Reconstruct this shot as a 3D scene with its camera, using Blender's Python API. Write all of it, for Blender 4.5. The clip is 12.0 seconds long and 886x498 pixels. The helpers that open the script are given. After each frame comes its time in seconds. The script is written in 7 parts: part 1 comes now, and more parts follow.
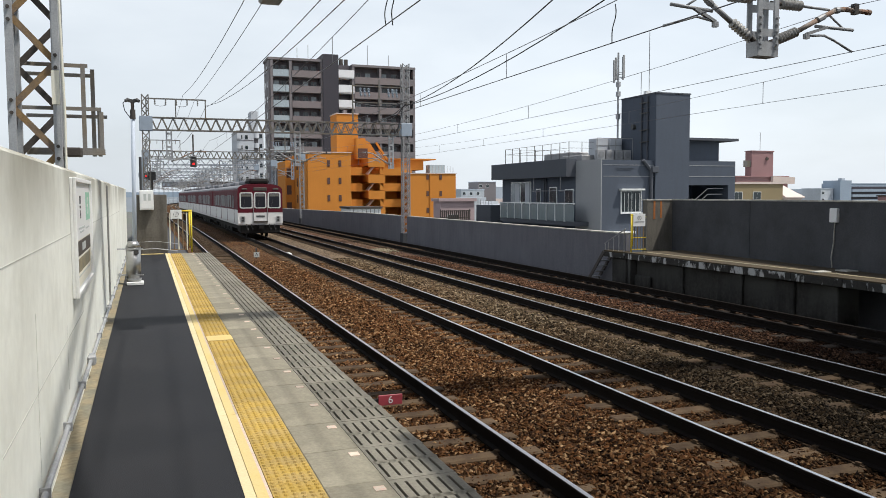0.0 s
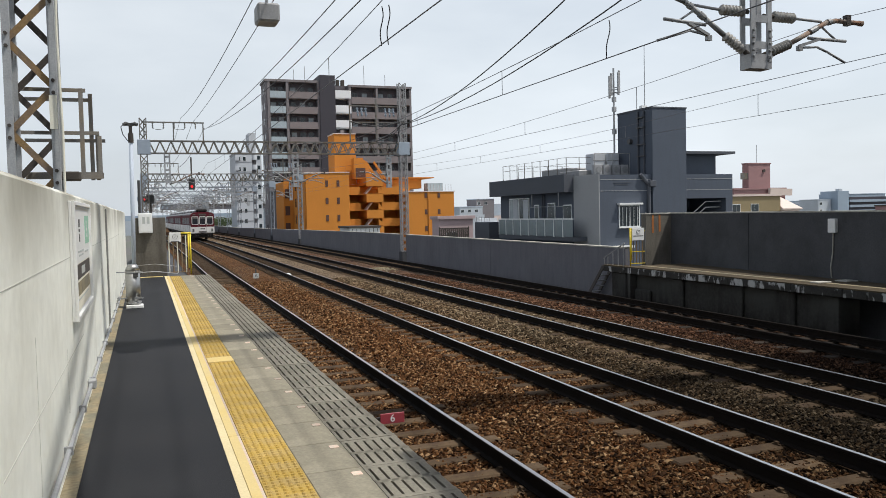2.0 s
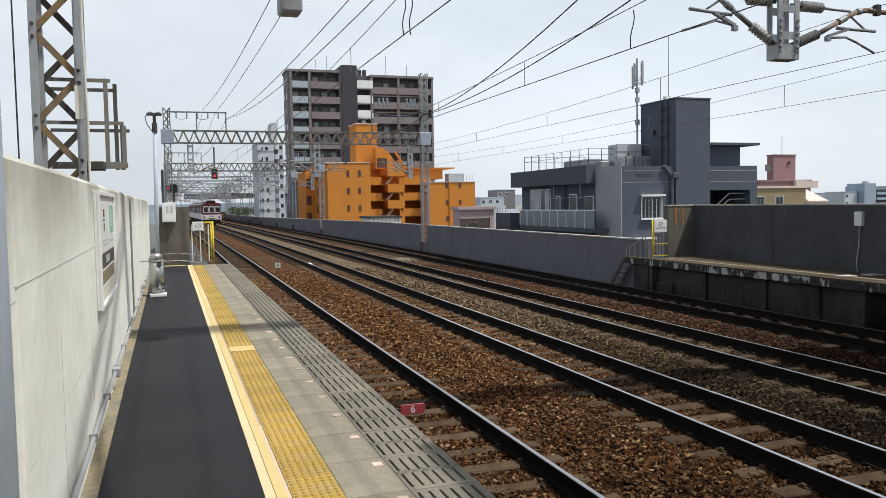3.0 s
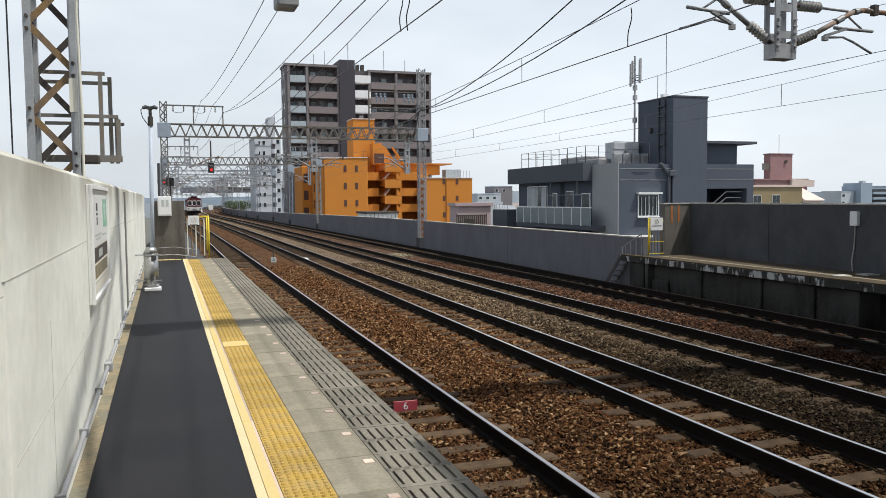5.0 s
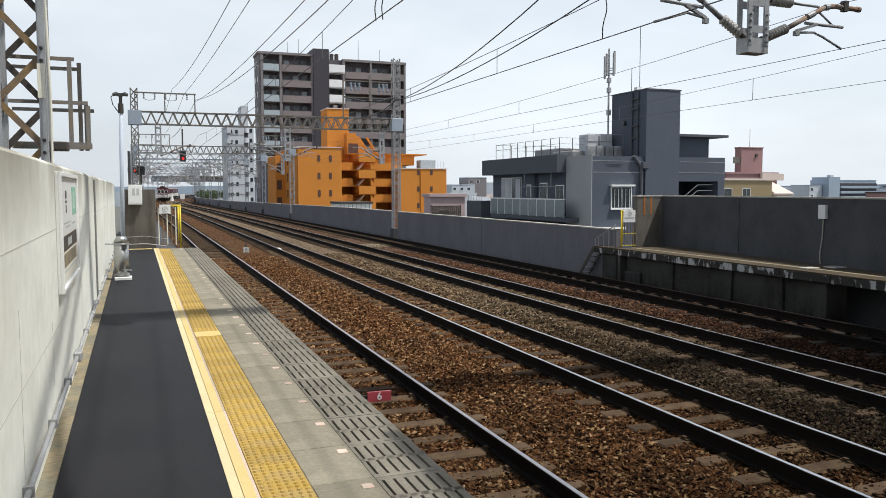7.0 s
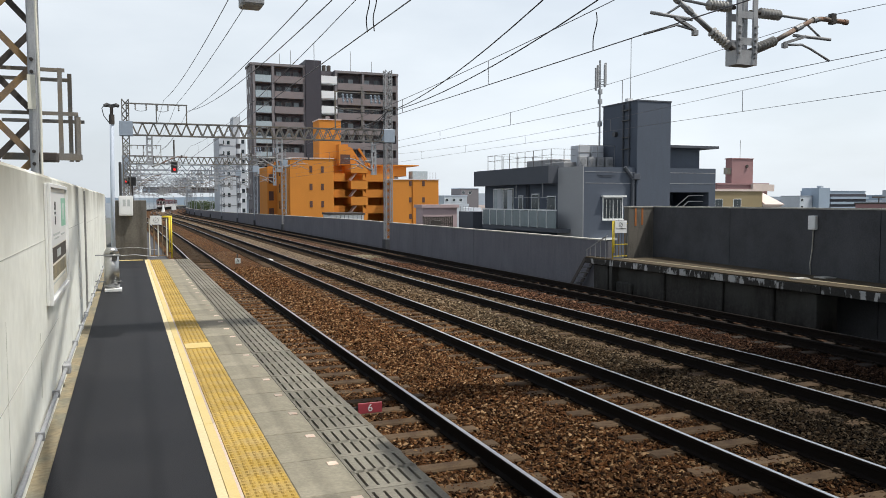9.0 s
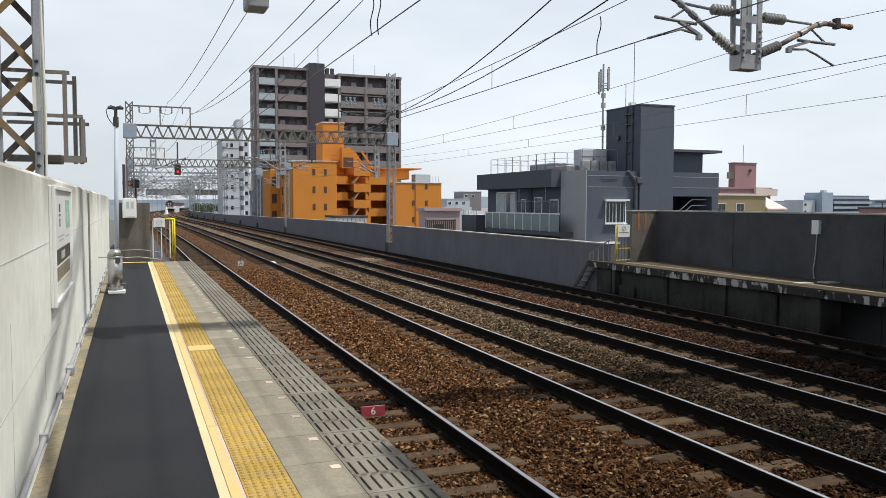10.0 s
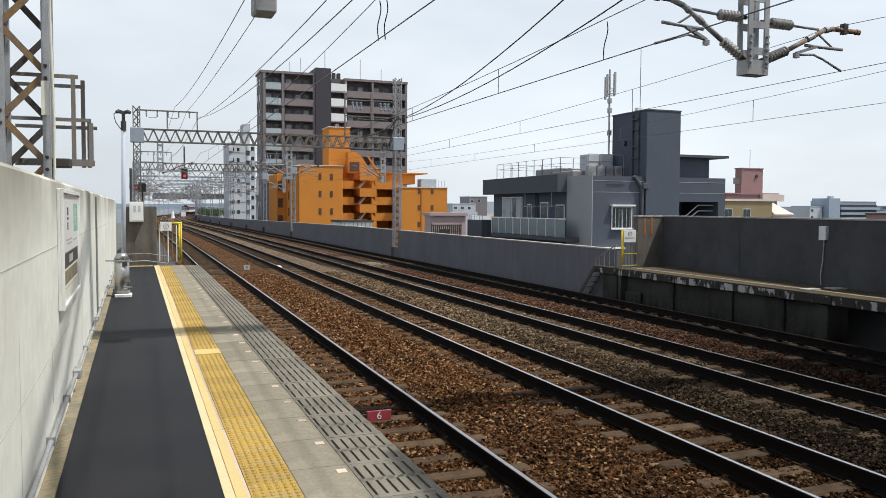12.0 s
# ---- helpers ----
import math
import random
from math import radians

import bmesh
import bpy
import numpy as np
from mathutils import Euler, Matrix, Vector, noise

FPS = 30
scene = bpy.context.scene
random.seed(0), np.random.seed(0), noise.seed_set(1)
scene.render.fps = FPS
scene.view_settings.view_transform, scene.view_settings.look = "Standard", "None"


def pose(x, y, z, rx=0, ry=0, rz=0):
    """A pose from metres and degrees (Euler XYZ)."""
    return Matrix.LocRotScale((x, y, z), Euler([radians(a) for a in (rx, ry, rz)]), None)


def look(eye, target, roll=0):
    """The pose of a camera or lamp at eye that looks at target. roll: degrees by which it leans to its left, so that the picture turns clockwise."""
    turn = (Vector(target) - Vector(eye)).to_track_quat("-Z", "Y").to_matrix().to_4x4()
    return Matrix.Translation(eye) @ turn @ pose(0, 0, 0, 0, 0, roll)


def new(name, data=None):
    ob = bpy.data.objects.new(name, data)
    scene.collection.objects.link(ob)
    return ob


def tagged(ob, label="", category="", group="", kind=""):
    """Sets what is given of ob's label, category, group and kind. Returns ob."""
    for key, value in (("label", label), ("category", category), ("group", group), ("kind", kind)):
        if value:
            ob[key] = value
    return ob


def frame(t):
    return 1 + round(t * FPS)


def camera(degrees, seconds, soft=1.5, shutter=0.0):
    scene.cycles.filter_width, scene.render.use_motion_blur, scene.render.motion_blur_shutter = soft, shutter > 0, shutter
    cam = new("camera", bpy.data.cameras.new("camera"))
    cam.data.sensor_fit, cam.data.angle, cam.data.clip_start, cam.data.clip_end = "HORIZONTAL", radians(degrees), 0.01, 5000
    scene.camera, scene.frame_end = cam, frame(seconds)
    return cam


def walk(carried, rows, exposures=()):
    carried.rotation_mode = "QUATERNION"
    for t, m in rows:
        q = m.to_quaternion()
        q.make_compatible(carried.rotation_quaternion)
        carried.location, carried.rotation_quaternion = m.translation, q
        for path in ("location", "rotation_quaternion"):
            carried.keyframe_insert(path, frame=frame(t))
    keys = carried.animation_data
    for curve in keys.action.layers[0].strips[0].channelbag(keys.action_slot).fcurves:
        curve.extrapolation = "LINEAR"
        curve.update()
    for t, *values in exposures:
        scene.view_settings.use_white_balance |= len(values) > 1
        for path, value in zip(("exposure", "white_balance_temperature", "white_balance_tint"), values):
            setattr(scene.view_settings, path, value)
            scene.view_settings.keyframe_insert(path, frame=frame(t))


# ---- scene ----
cam = camera(57.9, 12.0, soft=0.75)
PATH = [
    (0.0, pose(-0.025, -0.038, 1.548, 86.113, 0.244, -20.305)),
    (0.5, pose(-0.021, -0.030, 1.550, 86.244, 0.308, -20.552)),
    (1.0, pose(-0.019, -0.027, 1.550, 86.198, 0.050, -20.289)),
    (1.5, pose(-0.015, -0.019, 1.554, 86.185, 0.377, -20.351)),
    (2.0, pose(-0.026, -0.041, 1.539, 87.392, 1.303, -20.415)),
    (2.5, pose(-0.020, -0.024, 1.550, 86.812, 0.969, -19.429)),
    (2.7, pose(-0.022, -0.026, 1.549, 86.690, 1.050, -19.050)),
    (4.3, pose(-0.036, -0.032, 1.545, 87.190, 0.790, -18.479)),
    (4.5, pose(-0.019, -0.033, 1.544, 86.882, 0.806, -17.871)),
    (5.0, pose(-0.003, -0.023, 1.555, 86.444, 0.504, -19.127)),
    (5.5, pose(-0.003, -0.033, 1.550, 86.018, -0.006, -19.399)),
    (6.0, pose(-0.011, -0.025, 1.547, 86.073, 0.189, -19.659)),
    (6.5, pose(-0.011, -0.016, 1.552, 85.689, -0.041, -20.294)),
    (7.0, pose(-0.007, -0.016, 1.551, 85.784, 0.072, -20.969)),
    (9.0, pose(0.003, -0.020, 1.552, 86.559, 0.094, -21.530)),
    (9.5, pose(0.004, -0.011, 1.552, 86.563, -0.019, -21.961)),
    (10.0, pose(-0.005, -0.017, 1.554, 86.789, -0.113, -21.333)),
    (10.5, pose(-0.013, -0.013, 1.554, 86.847, -0.305, -21.121)),
    (11.0, pose(-0.012, -0.022, 1.556, 87.147, -0.446, -21.024)),
    (11.5, pose(-0.012, -0.012, 1.555, 87.238, -0.284, -21.110)),
    (12.0, pose(-0.012, -0.013, 1.552, 87.129, -0.270, -20.922)),
]
EXPOSURE = ((0.0, 0.0), (1.5, 0.0), (2.0, -0.13), (2.5, -0.07), (4.5, -0.05), (6.0, 0.0), (12.0, -0.03))
walk(cam, PATH, EXPOSURE)

# ---- sky, sun, exposure ----
SUN_TO = Vector((0.34, -0.22, 0.82)).normalized()
world = bpy.data.worlds.new("world")
scene.world = world
world.use_nodes = True
wn, wl = world.node_tree.nodes, world.node_tree.links
wn.clear()
w_out = wn.new("ShaderNodeOutputWorld")
w_bg = wn.new("ShaderNodeBackground")
w_sky = wn.new("ShaderNodeTexSky")
w_sky.sky_type = "NISHITA"
w_sky.sun_disc = False
w_sky.sun_elevation = math.asin(SUN_TO.z)
w_sky.sun_rotation = math.atan2(SUN_TO.x, SUN_TO.y)
w_sky.dust_density = 3.0
w_scale = wn.new("ShaderNodeMix")
w_scale.data_type, w_scale.blend_type = "RGBA", "MULTIPLY"
w_scale.inputs["Factor"].default_value = 1.0
w_scale.inputs["B"].default_value = (0.11, 0.11, 0.11, 1)
w_tc = wn.new("ShaderNodeTexCoord")
w_map = wn.new("ShaderNodeMapping")
w_map.inputs["Scale"].default_value = (1.6, 1.6, 5.0)
w_noise = wn.new("ShaderNodeTexNoise")
w_noise.inputs["Scale"].default_value = 1.3
w_noise.inputs["Detail"].default_value = 6
w_ramp = wn.new("ShaderNodeMapRange")
w_ramp.inputs["From Min"].default_value = 0.35
w_ramp.inputs["From Max"].default_value = 0.68
w_ramp.inputs["To Min"].default_value = 0.70
w_ramp.inputs["To Max"].default_value = 1.0
w_cloud = wn.new("ShaderNodeMix")
w_cloud.data_type = "RGBA"
w_cloud.inputs["B"].default_value = (0.895, 0.967, 1.035, 1)
wl.new(w_sky.outputs["Color"], w_scale.inputs["A"])
wl.new(w_tc.outputs["Generated"], w_map.inputs["Vector"])
wl.new(w_map.outputs["Vector"], w_noise.inputs["Vector"])
wl.new(w_noise.outputs["Fac"], w_ramp.inputs["Value"])
# bright haze low down, thinner cloud and bluer sky overhead
w_sep = wn.new("ShaderNodeSeparateXYZ")
wl.new(w_tc.outputs["Generated"], w_sep.inputs["Vector"])
w_up = wn.new("ShaderNodeMapRange")
w_up.interpolation_type = "SMOOTHSTEP"
w_up.inputs["From Min"].default_value, w_up.inputs["From Max"].default_value = 0.28, 0.85
w_up.inputs["To Min"].default_value, w_up.inputs["To Max"].default_value = 1.0, 0.22
wl.new(w_sep.outputs["Z"], w_up.inputs["Value"])
w_mul = wn.new("ShaderNodeMath")
w_mul.operation = "MULTIPLY"
wl.new(w_ramp.outputs["Result"], w_mul.inputs[0])
wl.new(w_up.outputs["Result"], w_mul.inputs[1])
wl.new(w_mul.outputs[0], w_cloud.inputs["Factor"])
wl.new(w_scale.outputs["Result"], w_cloud.inputs["A"])
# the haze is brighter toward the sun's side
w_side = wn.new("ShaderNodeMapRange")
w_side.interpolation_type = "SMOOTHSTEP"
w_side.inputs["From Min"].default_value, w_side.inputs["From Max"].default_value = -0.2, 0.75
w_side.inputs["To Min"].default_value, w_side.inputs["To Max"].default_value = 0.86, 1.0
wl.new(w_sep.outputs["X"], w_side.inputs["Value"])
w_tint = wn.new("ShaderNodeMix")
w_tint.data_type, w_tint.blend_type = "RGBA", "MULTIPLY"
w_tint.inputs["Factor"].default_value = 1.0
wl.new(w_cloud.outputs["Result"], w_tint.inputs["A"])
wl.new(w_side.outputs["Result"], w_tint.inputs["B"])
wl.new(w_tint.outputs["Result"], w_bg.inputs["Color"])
w_bg.inputs["Strength"].default_value = 1.1
wl.new(w_bg.outputs["Background"], w_out.inputs["Surface"])

sun_data = bpy.data.lights.new("sun", "SUN")
sun_data.energy = 4.4
sun_data.angle = radians(0.9)
sun_data.color = (1.0, 0.965, 0.90)
sun = new("sun", sun_data)
sun.matrix_world = look((0, 0, 60), Vector((0, 0, 60)) - SUN_TO)


# ---- materials ----
def mat(name, color, rough=0.7, metal=0.0, scale=6.0, amount=0.25, bump=0.2, fine=60.0, tint=None, per=0.0, emit=None,
        stretch=(1, 1, 1), stain=0.0, stain_color=(0.05, 0.04, 0.035), distance=0.01, spec=None, drip=None, run=(2.2, 2.2, 0.35)):
    """A painted, mineral or metal surface: broad and fine variation, fine relief, stains with a shape of their own."""
    m = bpy.data.materials.new(name)
    m.use_nodes = True
    n, l = m.node_tree.nodes, m.node_tree.links
    b = n["Principled BSDF"]
    tc = n.new("ShaderNodeTexCoord")
    mp = n.new("ShaderNodeMapping")
    mp.inputs["Scale"].default_value = stretch
    l.new(tc.outputs["Object"], mp.inputs["Vector"])
    big = n.new("ShaderNodeTexNoise")
    big.inputs["Scale"].default_value = scale
    big.inputs["Detail"].default_value = 5
    small = n.new("ShaderNodeTexNoise")
    small.inputs["Scale"].default_value = fine
    small.inputs["Detail"].default_value = 4
    for t in (big, small):
        l.new(mp.outputs["Vector"], t.inputs["Vector"])
    add = n.new("ShaderNodeMath")
    add.operation = "MULTIPLY_ADD"
    add.inputs[1].default_value = 0.5
    l.new(small.outputs["Fac"], add.inputs[0])
    half = n.new("ShaderNodeMath")
    half.operation = "MULTIPLY"
    half.inputs[1].default_value = 0.5
    l.new(big.outputs["Fac"], half.inputs[0])
    l.new(half.outputs[0], add.inputs[2])
    val = n.new("ShaderNodeMapRange")
    val.inputs["From Min"].default_value, val.inputs["From Max"].default_value = 0.3, 0.7
    val.inputs["To Min"].default_value, val.inputs["To Max"].default_value = 1 - amount, 1 + amount
    l.new(add.outputs[0], val.inputs["Value"])
    value = val.outputs["Result"]
    if per:
        oi = n.new("ShaderNodeObjectInfo")
        pr = n.new("ShaderNodeMapRange")
        pr.inputs["To Min"].default_value, pr.inputs["To Max"].default_value = 1 - per, 1 + per
        l.new(oi.outputs["Random"], pr.inputs["Value"])
        mul = n.new("ShaderNodeMath")
        mul.operation = "MULTIPLY"
        l.new(value, mul.inputs[0])
        l.new(pr.outputs["Result"], mul.inputs[1])
        value = mul.outputs[0]
    base = n.new("ShaderNodeMix")
    base.data_type = "RGBA"
    base.inputs["A"].default_value = (*color, 1)
    base.inputs["B"].default_value = (*(tint or color), 1)
    sharp = n.new("ShaderNodeMapRange")
    sharp.inputs["From Min"].default_value, sharp.inputs["From Max"].default_value = 0.42, 0.62
    l.new(big.outputs["Fac"], sharp.inputs["Value"])
    l.new(sharp.outputs["Result"], base.inputs["Factor"])
    col = n.new("ShaderNodeMix")
    col.data_type, col.blend_type = "RGBA", "MULTIPLY"
    col.inputs["Factor"].default_value = 1
    l.new(base.outputs["Result"], col.inputs["A"])
    l.new(value, col.inputs["B"])
    color_out = col.outputs["Result"]
    if stain:
        sm = n.new("ShaderNodeMapping")
        sm.inputs["Scale"].default_value = run
        l.new(tc.outputs["Object"], sm.inputs["Vector"])
        sn = n.new("ShaderNodeTexNoise")
        sn.inputs["Scale"].default_value = 1.8
        sn.inputs["Detail"].default_value = 7
        sn.inputs["Roughness"].default_value = 0.65
        l.new(sm.outputs["Vector"], sn.inputs["Vector"])
        sr = n.new("ShaderNodeMapRange")
        sr.inputs["From Min"].default_value, sr.inputs["From Max"].default_value = 0.45, 0.75
        sr.inputs["To Max"].default_value = stain
        l.new(sn.outputs["Fac"], sr.inputs["Value"])
        sx = n.new("ShaderNodeMix")
        sx.data_type = "RGBA"
        sx.inputs["B"].default_value = (*stain_color, 1)
        l.new(sr.outputs["Result"], sx.inputs["Factor"])
        l.new(color_out, sx.inputs["A"])
        color_out = sx.outputs["Result"]
    if drip:
        top, low, dark = drip
        dm = n.new("ShaderNodeMapping")
        dm.inputs["Scale"].default_value = (0.45, 0.45, 0.3)
        l.new(tc.outputs["Object"], dm.inputs["Vector"])
        dn = n.new("ShaderNodeTexNoise")
        dn.inputs["Scale"].default_value = 2.2
        dn.inputs["Detail"].default_value = 6
        l.new(dm.outputs["Vector"], dn.inputs["Vector"])
        dz = n.new("ShaderNodeSeparateXYZ")
        l.new(tc.outputs["Object"], dz.inputs["Vector"])
        fall = n.new("ShaderNodeMapRange")
        fall.inputs["From Min"].default_value, fall.inputs["From Max"].default_value = low, top
        l.new(dz.outputs["Z"], fall.inputs["Value"])
        dmul = n.new("ShaderNodeMath")
        dmul.operation = "MULTIPLY"
        l.new(fall.outputs["Result"], dmul.inputs[0])
        dr = n.new("ShaderNodeMapRange")
        dr.inputs["From Min"].default_value, dr.inputs["From Max"].default_value = 0.27, 0.58
        l.new(dn.outputs["Fac"], dr.inputs["Value"])
        l.new(dr.outputs["Result"], dmul.inputs[1])
        dx = n.new("ShaderNodeMix")
        dx.data_type = "RGBA"
        dx.inputs["B"].default_value = (*dark, 1)
        l.new(dmul.outputs[0], dx.inputs["Factor"])
        l.new(color_out, dx.inputs["A"])
        color_out = dx.outputs["Result"]
    l.new(color_out, b.inputs["Base Color"])
    rr = n.new("ShaderNodeMapRange")
    rr.inputs["To Min"].default_value, rr.inputs["To Max"].default_value = max(rough - 0.12, 0.03), min(rough + 0.12, 1)
    l.new(big.outputs["Fac"], rr.inputs["Value"])
    l.new(rr.outputs["Result"], b.inputs["Roughness"])
    b.inputs["Metallic"].default_value = metal
    b.inputs["Specular IOR Level"].default_value = spec if spec is not None else (0.12 if rough > 0.6 else 0.5)
    if bump:
        bp = n.new("ShaderNodeBump")
        bp.inputs["Strength"].default_value = bump
        bp.inputs["Distance"].default_value = distance
        l.new(add.outputs[0], bp.inputs["Height"])
        l.new(bp.outputs["Normal"], b.inputs["Normal"])
    if emit:
        b.inputs["Emission Color"].default_value = (*emit[:3], 1)
        b.inputs["Emission Strength"].default_value = emit[3]
    return m


